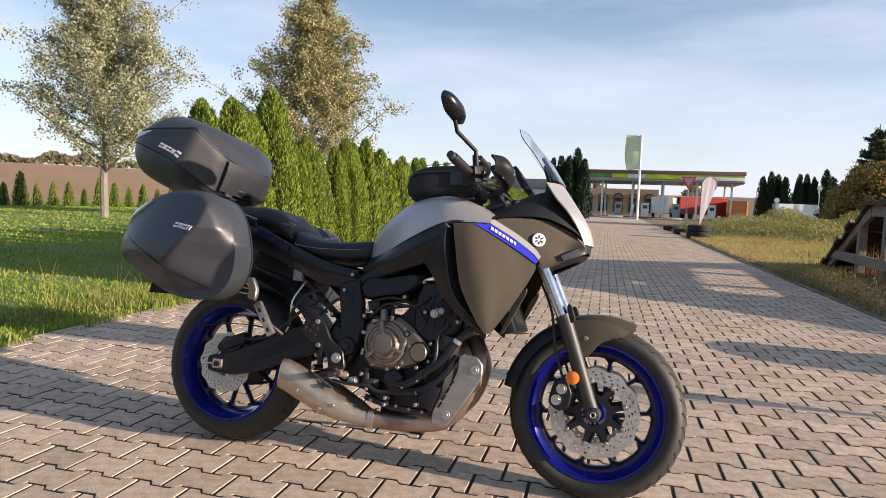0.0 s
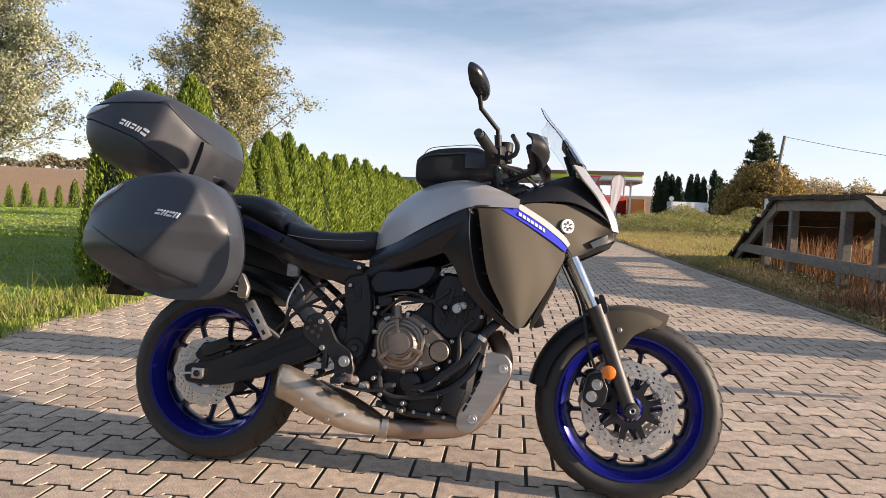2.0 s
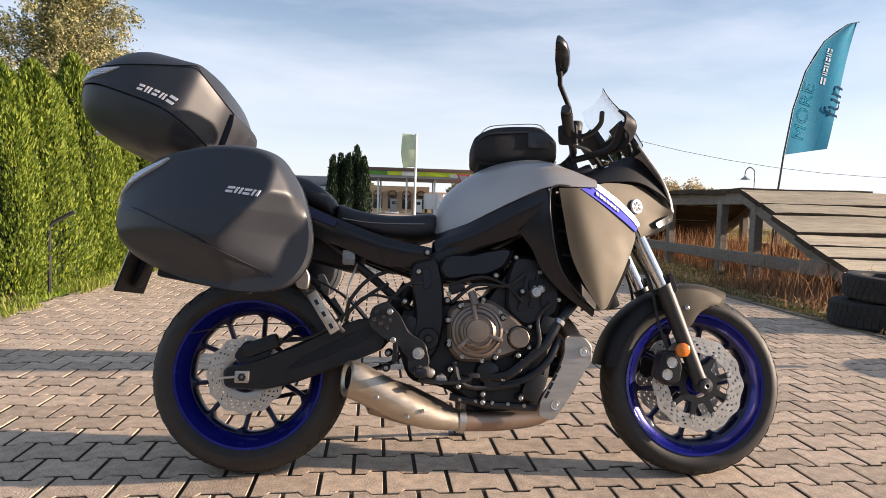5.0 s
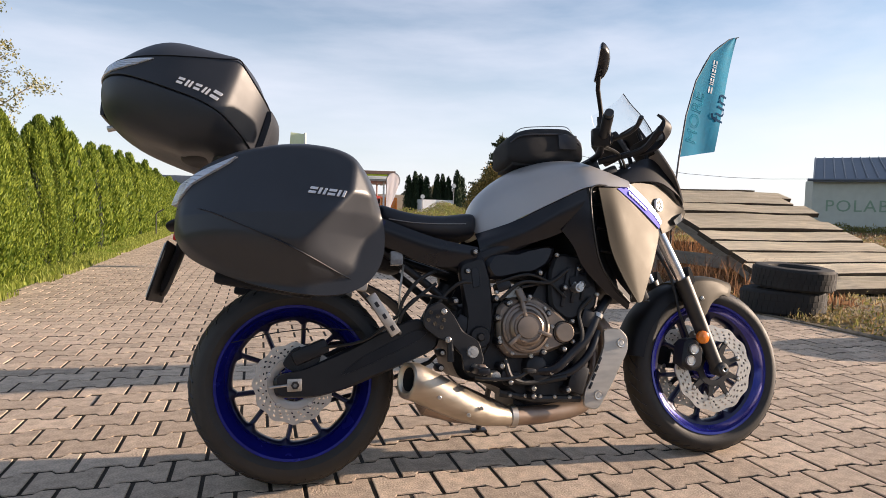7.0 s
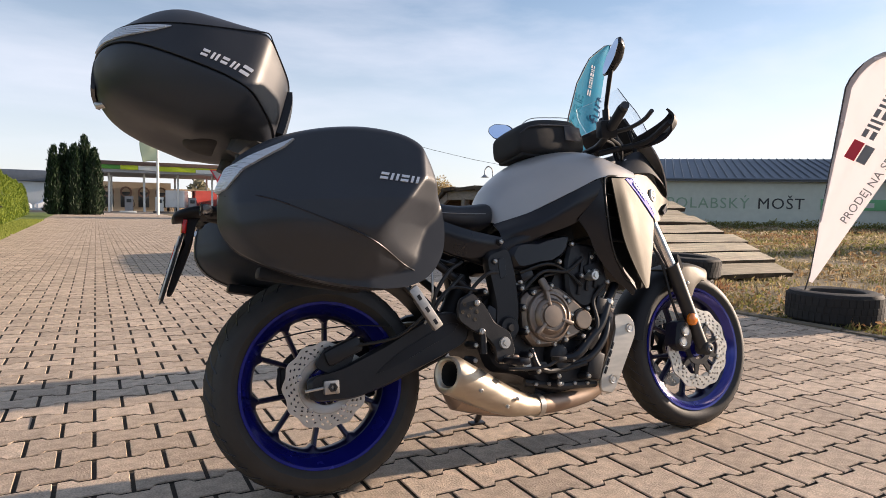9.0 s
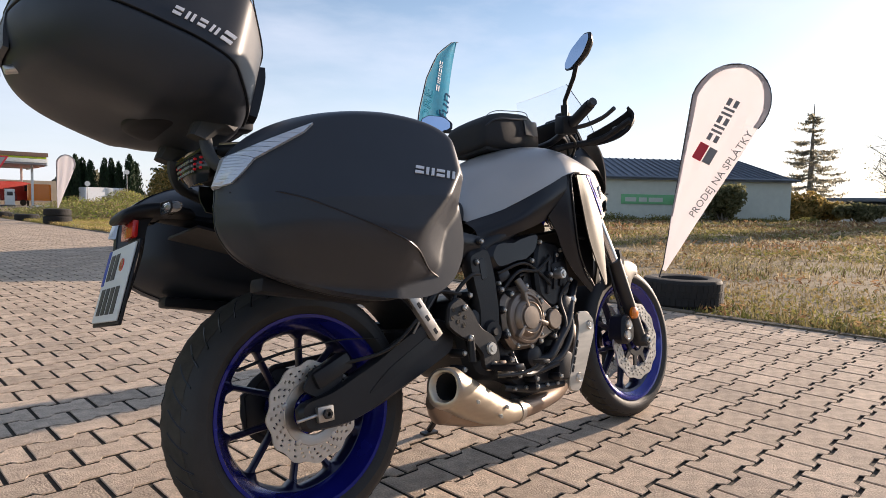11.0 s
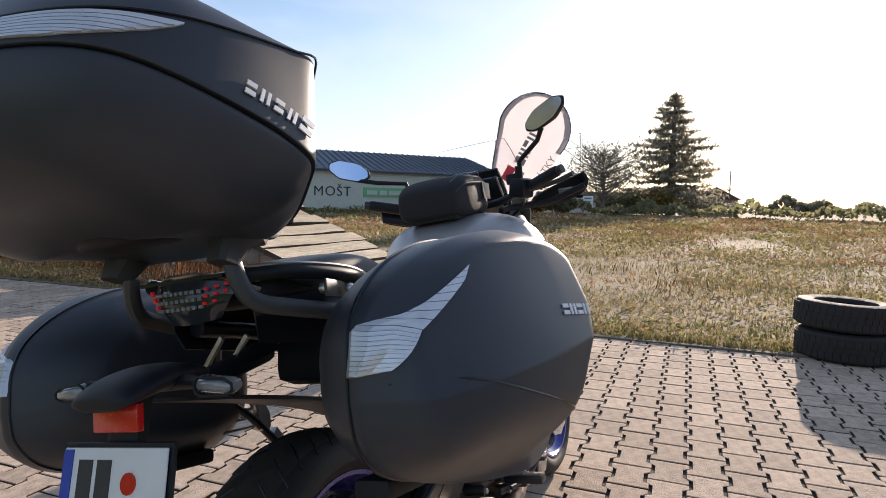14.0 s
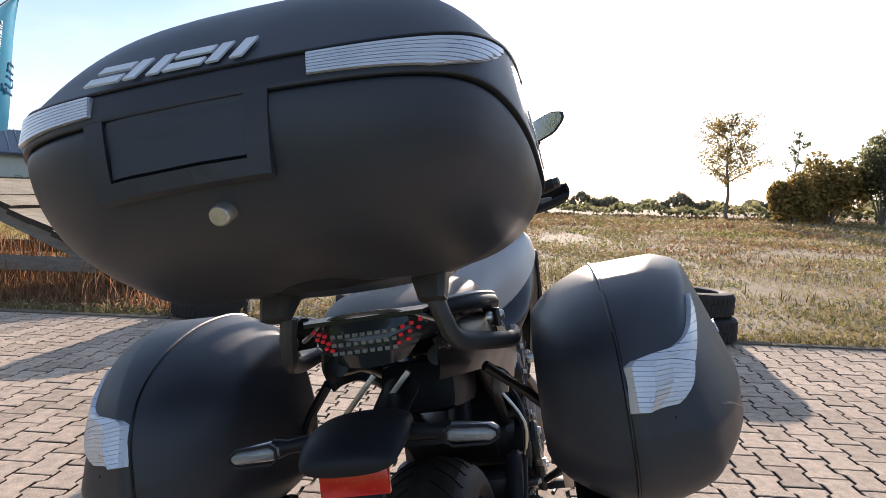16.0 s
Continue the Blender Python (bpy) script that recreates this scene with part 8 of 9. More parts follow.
# ---- tyres, flags, ramp ----
def old_tyre(at, r, h, label, group="", tilt=(0, 0)):
    """A car tyre lying flat: sidewalls, tread blocks, open middle."""
    t = thing("tyre", label, "tyre", pose(at[0], at[1], at[2], tilt[0], tilt[1], 17 * r * 10), group)
    ri = r * 0.58
    bm = rev([(ri, h * 0.2), (ri + 0.012, h * 0.06), (r * 0.78, 0.0), (r * 0.93, h * 0.05), (r * 0.985, h * 0.18), (r * 0.99, h * 0.5), (r * 0.985, h * 0.82), (r * 0.93, h * 0.95), (r * 0.78, h), (ri + 0.012, h * 0.94), (ri, h * 0.8), (ri + 0.02, h * 0.75), (r * 0.9, h * 0.75), (r * 0.9, h * 0.25), (ri + 0.02, h * 0.25)], (0, 0, 0), 48, True, "z")
    part("carcass", bm, M_OLDTYRE, t)
    tread = bmesh.new()
    for k in range(44):
        a = 2 * math.pi * k / 44
        for j, (z0, z1) in enumerate(((0.14, 0.38), (0.42, 0.58), (0.62, 0.86))):
            aa = a + 0.035 * j
            add_box(tread, (r * 0.992 * math.cos(aa), r * 0.992 * math.sin(aa), h * (z0 + z1) / 2), (0.004, r * 0.125, h * (z1 - z0)), 0, turn(0, 0, math.degrees(aa)))
    part("tread", tread, M_OLDTYRE, t, smooth=False)
    return t


old_tyre((4.3, -1.44, 0.0), 0.33, 0.205, "old car tyre lying flat under another at the meadow's edge", "tyre stack by the meadow")
old_tyre((4.33, -1.42, 0.205), 0.325, 0.2, "old car tyre lying on top of another", "tyre stack by the meadow", (1.5, -1))
old_tyre((4.24, 2.76, 0.0), 0.345, 0.225, "old tyre lying flat before the ramp", "tyre stack by the ramp")
old_tyre((4.28, 2.7, 0.225), 0.33, 0.2, "old tyre lying on another before the ramp", "tyre stack by the ramp", (3, -2))
old_tyre((4.4, 1.3, 0.0), 0.335, 0.25, "old tyre weighting the foot of a flag")
old_tyre((3.5, 22.6, 0.0), 0.42, 0.26, "old tyre weighting the foot of a distant flag")
old_tyre((3.5, 22.6, 0.26), 0.4, 0.24, "old tyre on another at a distant flag's foot")
old_tyre((3.2, 26.5, 0.0), 0.4, 0.24, "old tyre lying along the drive's edge")
old_tyre((2.9, 31.0, 0.0), 0.4, 0.24, "old tyre lying along the drive's edge")


def drop_flag(base, lean, size, yaw, label, printed=True):
    """A teardrop flag on a bent rod; the cloth hangs rippled from the rod's sleeve."""
    t = thing("teardrop_flag", label, "flag", pose(base[0], base[1], base[2], 0, 0, yaw) @ turn(0, lean, 0))
    H, W = 1.95 * size, 0.66 * size
    # outline in (x, z): straight from the foot along the sleeve, round the head, straight back
    head = [(W * 0.5 * math.cos(a) + W * 0.0, H - W * 0.5 + W * 0.5 * math.sin(a)) for a in [radians(180 - 12 * k) for k in range(18)]]
    left = [(-W * 0.5 * f, (H - W * 0.5) * f) for f in (0.08, 0.2, 0.35, 0.5, 0.65, 0.8, 0.92)]
    rod = [(0, 0, -0.25 * size)] + [(p[0], 0, p[1]) for p in left + head]
    part("rod", tube(rod, 0.006 * size, 8), M_POLE, t)

    def ripple(x, z):
        return (0.012 * math.sin(x * 26 / size + 2 * z) + 0.006 * math.sin(x * 61 / size - 3 * z + 1)) * size * min(1, z)
    bm = bmesh.new()
    rows = 26
    grid = []
    for j in range(rows + 1):
        z = H * (0.04 + 0.955 * j / rows)
        if z < H - W * 0.5:
            f = z / (H - W * 0.5)
            x0 = -W * 0.5 * f
            x1 = head[-1][0] * min(1, z / head[-1][1])
        else:
            dz = min(1, (z - (H - W * 0.5)) / (W * 0.5))
            x0, x1 = -W * 0.5 * math.sqrt(max(0, 1 - dz * dz)), W * 0.5 * math.sqrt(max(0, 1 - dz * dz))
        if z < head[-1][1] and z >= H - W * 0.5:
            x1 = head[-1][0]
        grid.append([(x0 + (x1 - x0) * i / 10, z) for i in range(11)])
    for s in (0.001, -0.001):
        vv = [[bm.verts.new((x, ripple(x, z) + s, z)) for x, z in row] for row in grid]
        for a, b in zip(vv, vv[1:]):
            for i in range(10):
                bm.faces.new((a[i], a[i + 1], b[i + 1], b[i]))
    part("cloth", bm, M_FLAG, t)
    sl = bmesh.new()
    edge = [(p[0], p[1]) for p in left[2:] + head]
    inner = [(p[0] * 0.86 + 0.0, p[1] - 0.028 * size if p[1] > H - W * 0.5 else p[1]) for p in edge]
    for s in (-0.004, 0.004):
        a = [sl.verts.new((x, s + ripple(x, z), z)) for x, z in edge]
        b = [sl.verts.new((x, s + ripple(x, z), z)) for x, z in inner]
        for i in range(len(a) - 1):
            sl.faces.new((a[i], a[i + 1], b[i + 1], b[i]))
    part("sleeve", sl, M_FLAGEDGE, t)
    if printed:
        # upright writing runs up the flag
        red = bmesh.new()
        add_box(red, (-0.075 * size, -0.016, 1.18 * size), (0.085 * size, 0.002, 0.15 * size), 0, turn(0, 10, 0))
        part("red_square", red, M_FLAGRED, t)
        grey = bmesh.new()
        add_box(grey, (0.015 * size, -0.016, 1.165 * size), (0.075 * size, 0.002, 0.14 * size), 0, turn(0, 10, 0))
        part("grey_square", grey, M_GREYINK, t)
        block_row("marking_block", t, Vector((0.03 * size, -0.017, 1.28 * size)), Vector((0.16, 0, 0.987)), Vector((-1, 0, 0.16)).normalized(), [0.062 * size] * 5, 0.1 * size, 0.002, 0.28, 0.0, M_GREYINK)
        lettering("flag_word", "PRODEJ NA SPLÁTKY", 0.088 * size, M_GREYINK, Matrix.Translation((0.085 * size, -0.018, 0.62 * size)) @ turn(0, -76, 0), t, 0.0008, 1.02)
    return t


drop_flag((4.2, 1.39, 0.24), 19, 0.93, -84, "white teardrop advertising flag with grey writing standing in a tyre")
drop_flag((3.5, 22.6, 0.45), 11, 0.95, -38, "white teardrop advertising flag at the drive's edge", False)

# tall teal feather flag by the ramp
tf = thing("feather_flag", "tall teal feather flag on a bent dark pole", "flag", pose(5.72, 6.75, 0, 0, 0, 13))
pole = [(-0.02, 0, 0), (0.0, 0, 1.0), (0.09, 0, 1.75), (0.2, 0, 2.4), (0.38, 0, 2.95), (0.68, 0, 3.4), (1.08, 0, 3.68), (1.3, 0, 3.74)]
part("pole", tube(pole, [0.016, 0.015, 0.014, 0.012, 0.011, 0.01, 0.008, 0.006], 8), M_POLE, tf)
sp = catmull(pole[2:], 4)
low = [Vector((0.12, 0, 1.83)).lerp(Vector((0.88, 0, 1.96)), k / (len(sp) - 1)) for k in range(len(sp))]
bm = bmesh.new()
for s in (0.001, -0.001):
    rows = []
    for k, p in enumerate(sp):
        f = k / (len(sp) - 1)
        q = Vector((0.12 + 0.76 * min(1, f * 1.0), 0, 1.83 + 0.13 * f)) if f < 0.0 else None
        # horizontal threads from pole to the free edge
        edge = Vector((0.86 + 0.42 * ((p.z - 1.9) / 1.85), 0, p.z + 0.12 * (1 - f)))
        rows.append([p.lerp(edge, i / 8) + Vector((0, s + 0.03 * math.sin(7 * i / 8 + 2.2 * p.z) * (i / 8), 0)) for i in range(9)])
    vv = [[bm.verts.new(q) for q in r] for r in rows]
    for a, b in zip(vv, vv[1:]):
        for i in range(8):
            bm.faces.new((a[i], a[i + 1], b[i + 1], b[i]))
part("cloth", bm, M_TEAL, tf)


def on_teal(ob):
    """Lay a marking on the feather flag's rippled cloth."""
    for v in ob.data.vertices:
        k = min(range(len(sp)), key=lambda i: abs(sp[i].z - v.co.z))
        span = 0.86 + 0.42 * ((sp[k].z - 1.9) / 1.85) - sp[k].x
        f = min(1.0, max(0.0, (v.co.x - sp[k].x) / max(0.05, span)))
        v.co.y = 0.03 * math.sin(7 * f + 2.2 * v.co.z) * f - (0.006 if v.co.y > -0.036 else 0.007)


block_row("marking_block", tf, Vector((0.72, -0.035, 2.78)), Vector((0.2, 0, 0.98)).normalized(), Vector((-0.98, 0, 0.2)).normalized(), [0.1, 0.045, 0.045, 0.06, 0.055, 0.045, 0.055], 0.075, 0.002, 0.35, 0.0)
lettering("flag_word", "fun", 0.4, M_NAVY, Matrix.Translation((0.97, -0.035, 2.3)) @ turn(0, -76, 0), tf, 0.001)
lettering("flag_word", "MORE", 0.3, M_TEALLINE, Matrix.Translation((0.42, -0.035, 1.95)) @ turn(0, -79, 0), tf, 0.0, 1.05, 0.004)
for ob in tf.children:
    if not ob.name.startswith(("pole", "cloth")):
        on_teal(ob)

# wooden ramp
ramp = thing("wooden_ramp", "weathered wooden plank ramp on a timber frame", "ramp", pose(0, 0, 0))
prof = [(11.75, 0.05), (9.4, 1.2), (6.25, 1.2), (3.55, 0.06)]
wrng = np.random.default_rng(9)


def plank(a, b, n, x0, x1, tone):
    (ya, za), (yb, zb) = a, b
    L = math.hypot(yb - ya, zb - za)
    for k in range(n):
        f0, f1 = k / n + 0.003, (k + 1) / n - 0.003
        f0, f1 = f0 + wrng.normal(0, 0.0015), f1 + wrng.normal(0, 0.0015)
        sag = wrng.normal(0.004, 0.01)
        bm = bmesh.new()
        e0, e1 = x0 + wrng.normal(-0.02, 0.022), x1 + wrng.normal(0, 0.09)
        tip = wrng.uniform(0.004, 0.022)
        ny, nz = (zb - za) / L, -(yb - ya) / L
        if nz < 0:
            ny, nz = -ny, -nz
        rings = []
        for i in range(13):
            x = e0 + (e1 - e0) * i / 12
            d = sag + 0.006 * math.sin(i * 0.5 + 7 * sag * 100) + wrng.normal(0, 0.002)
            chip = [wrng.normal(0, 0.005) for _ in (0, 1)]
            q = [(ya + (yb - ya) * f + c, za + (zb - za) * f) for f, c in zip((f0, f1), chip)]
            rings.append([(x, q[0][0] + ny * (d + t), q[0][1] + nz * (d + t)) for t in (-0.028, 0.034)] + [(x, q[1][0] + ny * (d + t), q[1][1] + nz * (d + t)) for t in (0.034 + tip, tip - 0.03)])
        add_loft(bm, rings)
        ob = part("plank", bm, tone, ramp, smooth=False)
        ob.data.materials.append(M_ENDSHADEWOOD)
        # dark-stained ends; sides and undersides take their shade as colour here
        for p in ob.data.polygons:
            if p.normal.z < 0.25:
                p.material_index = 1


plank(prof[2], prof[3], 10, 4.93, 7.08, M_WOOD)
plank(prof[1], prof[2], 7, 4.93, 7.02, M_WOOD)
plank(prof[0], prof[1], 8, 4.93, 7.02, M_WOOD)


def beam(p, q, w, h):
    p, q = Vector(p), Vector(q)
    d = (q - p)
    m = Matrix.Translation((p + q) / 2) @ d.to_track_quat("Y", "Z").to_matrix().to_4x4()
    part("beam", moved(box((0, 0, 0), (w, d.length, h), 0.008, seg=1), m), M_OLDWOOD, ramp)


for x in (5.02, 6.95):
    beam((x, 9.35, 1.1), (x, 6.3, 1.1), 0.07, 0.17)
    beam((x, 6.3, 1.12), (x, 3.75, 0.05), 0.07, 0.16)
    beam((x, 9.4, 1.1), (x, 11.6, 0.05), 0.07, 0.16)
    beam((x - 0.045, 11.35, 0.3), (x - 0.045, 4.45, 0.3), 0.05, 0.16)
    for yp in (9.85, 8.7, 6.9, 6.0):
        top = 1.05 if yp < 9.4 else 0.9
        part("post", box((x + 0.01, yp, top / 2), (0.12, 0.12, top), 0.01, turn(0, 0, 3), 1), M_OLDWOOD, ramp)

# small black marker post on the verge
mp_ = thing("marker_post", "short black post with a bent top beside the drive", "post", pose(-2.58, 3.52, 0, 0, 0, 8))
part("post", tube([(0, 0, -0.05), (0, 0, 0.58), (0.03, 0, 0.63), (0.2, 0, 0.73)], 0.017, 8), M_POLE, mp_)
copy_thing(mp_, pose(-3.6, 16.2, 0, 0, 0, 8))


# ---- far buildings and street things ----
# long shed beyond the meadow
sa, sb = Vector((27.0, 25.4, 0)), Vector((42.3, 14.0, 0))
shed_way = (sb - sa).normalized()
shed_in = Vector((-shed_way.y, shed_way.x, 0))
shed = thing("shed", "long pale rendered shed with a dark ribbed roof and green lettering", "building", Matrix.Translation(sa) @ Matrix.Rotation(math.atan2(shed_way.y, shed_way.x), 4, "Z"))
SL = (sb - sa).length
part("wall", box((SL / 2 - 0.35, 1.5, 1.35), (SL + 0.7, 3.0, 3.1)), M_WALL, shed, smooth=False)
bm = bmesh.new()
add_loft(bm, [[(-0.75, -0.35, 2.86), (-0.3, 3.2, 4.25), (-0.3, 3.4, 2.86), (-0.75, -0.35, 2.72)], [(SL + 0.1, -0.35, 2.86), (SL - 1.6, 3.2, 4.25), (SL - 0.2, 3.4, 2.86), (SL + 0.1, -0.35, 2.72)]])
roof = part("roof", bm, M_ROOF, shed, smooth=False)
for k in range(-2, 40):
    f = (k + 0.5) / 40
    bm = bmesh.new()
    add_tube(bm, [(f * SL, -0.36, 2.9), (0.4 + f * (SL - 2.0), 3.18, 4.27)], 0.035, 4)
    part("roof_rib", bm, M_ROOF, roof)
part("gutter", tube([(-1.0, -0.4, 2.84), (SL + 0.3, -0.4, 2.84)], 0.07, 8), M_ROOF, shed)
lettering("wall_word", "POLABSK\u00dd", 0.86, M_LETTERGREEN, Matrix.Translation((-0.12, -0.012, 1.22)), shed, 0.01, 1.12)
lettering("wall_word", "MO\u0160T", 0.86, M_INK, Matrix.Translation((4.75, -0.012, 1.22)), shed, 0.01, 1.12)
part("banner", box((9.7, -0.03, 1.5), (3.4, 0.05, 0.6), 0.01), M_BANNER, shed)
wb = bmesh.new()
bars(wb, Vector((8.25, -0.06, 1.35)), Vector((1, 0, 0)), Vector((0, 0, 1)), [0.7, 0.5, 0.9], 0.26, 0.01, 0.25)
part("banner_bars", wb, M_WALL, shed, smooth=False)
part("down_pipe", tube([(15.2, -0.1, 0), (15.2, -0.1, 2.85)], 0.05, 6), M_GREYPOLE, shed)

# weeds along the shed's foot
grng = np.random.default_rng(41)
u, v = grng.uniform(-2, SL + 1.5, 9000), grng.uniform(0.15, 1.6, 9000)
tops = (0.2 + 0.3 * np.array([noise.noise(Vector((a * 0.8, b * 2, 4.0))) for a, b in zip(u, v)])) * grng.random(9000) ** 0.6
pts = np.column_stack([sa.x + u * shed_way.x - v * shed_in.x, sa.y + u * shed_way.y - v * shed_in.y, 0.1 + np.maximum(0.0, tops) * 1.5])
tagged(scatter_quads("shed_weeds", pts, 0.09 * grng.uniform(0.5, 1.4, 9000), M_FUZZGREEN, seed=41, slim=0.4), "low green weeds along the shed's foot", "weeds", kind="stuff")

# small house under the big spruce
house = thing("house", "small brown gabled house beyond the meadow", "building", pose(70, 0.9, 0.0, 0, 0, 4))
part("wall", box((0, 0, 0.9), (5, 4.0, 1.9)), M_HOUSE, house, smooth=False)
bm = bmesh.new()
add_loft(bm, [[(-2.6, -2.3, 1.75), (-2.6, 0, 3.0), (-2.6, 2.3, 1.75)], [(2.6, -2.3, 1.75), (2.6, 0, 3.0), (2.6, 2.3, 1.75)]])
part("roof", bm, M_TILE, house, smooth=False)
part("window", box((-2.52, -0.8, 1.0), (0.04, 0.7, 0.7), 0.01), M_DARKGLASS, house)
part("door", box((-2.52, 0.9, 0.85), (0.04, 0.8, 1.6), 0.01), M_INK, house)
part("chimney_pole", tube([(-2.4, -1.2, 2.2), (-2.4, -1.2, 4.6)], 0.06, 6), M_GREYPOLE, house)
h2 = thing("house", "long low grey outbuilding among bushes", "building", pose(60, 12.8, 0.0, 0, 0, 12))
part("wall", box((0, 0, 0.8), (4, 9, 1.6)), M_FASCIA, h2, smooth=False)
part("roof", box((0, 0, 1.75), (4.6, 9.6, 0.3), 0.05, turn(0, 6, 0)), M_ROOF, h2)

# notice board
nb = thing("notice_board", "small white notice board on posts at the meadow's edge", "sign", pose(45, 8.8, 0.1, 0, 0, 10))
part("board", box((0, 0, 1.1), (0.05, 0.75, 0.85), 0.01), M_FASCIA, nb)
for dz, w in ((1.35, 0.5), (1.1, 0.36), (0.9, 0.5)):
    part("writing_bar", box((-0.03, 0, dz), (0.01, w, 0.1)), M_GREYINK, nb)
for s in (-0.3, 0.3):
    part("post", tube([(0.03, s, -0.2), (0.03, s, 0.8)], 0.03, 6), M_GREYPOLE, nb)

# filling station
fs = thing("filling_station", "filling station with a lime and white canopy fascia on columns", "building", pose(0, 0, 0))
cx0, cx1, cy0, cy1 = -6.0, 12.2, 77.0, 90.0
part("canopy", box(((cx0 + cx1) / 2, (cy0 + cy1) / 2, 4.75), (cx1 - cx0, cy1 - cy0, 0.7)), M_SOFFIT, fs, smooth=False)
for name, a, b, material, z, h in (("fascia_green", cx0, -2.4, M_GREEN, 5.1, 0.7), ("fascia_white", -2.38, -0.6, M_LIME, 5.06, 0.68), ("fascia_pale", -0.58, 1.4, M_FASCIA, 5.02, 0.66), ("fascia_lime", 1.42, 5.4, M_LIME, 4.98, 0.64), ("fascia_white", 5.42, cx1, M_FASCIA, 4.9, 0.62)):
    part(name, box(((a + b) / 2, cy0 - 0.07, z), (b - a, 0.12, h), 0.02), material, fs)
part("fascia_stripe", box(((5.42 + cx1) / 2, cy0 - 0.15, 5.1), (cx1 - 5.42, 0.03, 0.2)), M_LIME, fs, smooth=False)
part("fascia_end", box((cx1 + 0.07, (cy0 + cy1) / 2, 4.7), (0.12, cy1 - cy0, 0.85), 0.02), M_FASCIA, fs)
part("roof_edge", box(((cx0 + cx1) / 2, cy0 - 0.05, 5.42), (cx1 - cx0 + 0.3, 0.5, 0.42), 0.02), M_TILE, fs)
for k, xx in enumerate((-3.6, 0.0, 3.6, 7.4, 11.2)):
    for yy2 in (79.0, 86.0):
        part("column", box((xx, yy2, 2.2), (0.22, 0.22, 4.4), 0.02), M_FASCIA, fs)
for k, xx in enumerate((-1.6, 1.6, 5.2, 9.2)):
    pump = part("fuel_pump", box((xx, 79.5, 0.95), (0.9, 0.5, 1.7), 0.05), M_FASCIA if k % 2 else M_SOFFIT, fs)
    part("pump_screen", box((xx, 79.22, 1.3), (0.5, 0.04, 0.4), 0.01), M_DARKGLASS, pump)
    part("pump_hose", tube([(xx + 0.4, 79.2, 1.5), (xx + 0.6, 79.1, 0.8), (xx + 0.42, 79.2, 0.6)], 0.03, 6, 4), M_CABLE, pump)
part("shop_wall", box((-3.2, 93.5, 1.9), (13.0, 5.0, 3.8)), M_CREAM, fs, smooth=False)
for k in range(6):
    part("shop_window", box((-8.4 + 2.1 * k, 90.96, 1.5), (1.3, 0.08, 2.0), 0.02), M_DARKGLASS, fs)
    part("window_arch", rev([(0.5, 0), (0.72, 0), (0.72, -0.1), (0.5, -0.1)], (-8.4 + 2.1 * k, 91.0, 2.5), 16, True), M_TILE, fs)
part("back_wall", box((9.5, 97, 1.6), (16, 0.4, 3.2)), M_CREAM, fs, smooth=False)

# station flag pylon
x, y = polar(90.6, 60)
py = thing("advertising_flag", "tall pale lime flag on a white pole by the filling station", "flag", pose(x, y, 0))
part("pole", tube([(0, 0, 0), (0, 0, 7.7)], 0.11, 8), M_FASCIA, py)
part("cloth", patch([[(-0.1, 0, 7.6), (-0.7, 0.05, 7.65), (-1.3, -0.03, 7.7)], [(-0.1, 0, 6.0), (-0.75, -0.06, 6.0), (-1.4, 0.05, 5.9)], [(-0.1, 0, 4.6), (-0.7, 0.05, 4.55), (-1.15, 0, 4.45)]], 4, 4, 0.02), M_PALELIME, py)
part("cloth_band", patch([[(-0.08, -0.1, 6.2), (-0.75, -0.14, 6.2), (-1.38, -0.05, 6.1)], [(-0.08, -0.1, 4.65), (-0.7, -0.06, 4.6), (-1.13, -0.08, 4.5)]], 3, 3, 0.02), M_PALELIME, py)


def road_sign(az, d, h, label, shape):
    x, y = polar(az, d)
    t = thing("road_sign", label, "road sign", pose(x, y, 0))
    part("post", tube([(0, 0, -0.1), (0, 0, h)], 0.035, 8), M_GREYPOLE, t)
    if shape == "yield":
        part("rim", plate([(-0.5, h), (0.5, h), (0.0, h - 0.86)], -0.04, -0.06, 0.005), M_FLAGRED, t)
        # soffit grey puts the shade on the sign's face into its colour
        part("face", plate([(-0.34, h - 0.09), (0.34, h - 0.09), (0.0, h - 0.67)], -0.062, -0.066, 0.0), M_SOFFIT, t, smooth=False)
    elif shape == "round":
        part("rim", rev([(0, -0.04), (0.27, -0.04), (0.27, -0.06), (0, -0.06)], (0, 0, h - 0.26), 20), M_GREYINK, t)
        part("face", rev([(0, -0.064), (0.23, -0.064), (0.23, -0.06)], (0, 0, h - 0.26), 20), M_FASCIA, t)
    else:
        part("face", box((0, -0.04, h - 0.4), (0.7, 0.03, 0.7), 0.01), M_FASCIA, t)
    return t


road_sign(86.6, 46, 3.3, "triangular give-way sign at the drive's end", "yield")
road_sign(77.0, 74, 4.0, "round sign on a grey post", "round")
road_sign(79.9, 70, 2.6, "round lamp-like sign on a grey post", "round")
road_sign(78.4, 70, 2.0, "white square board by the road", "square")


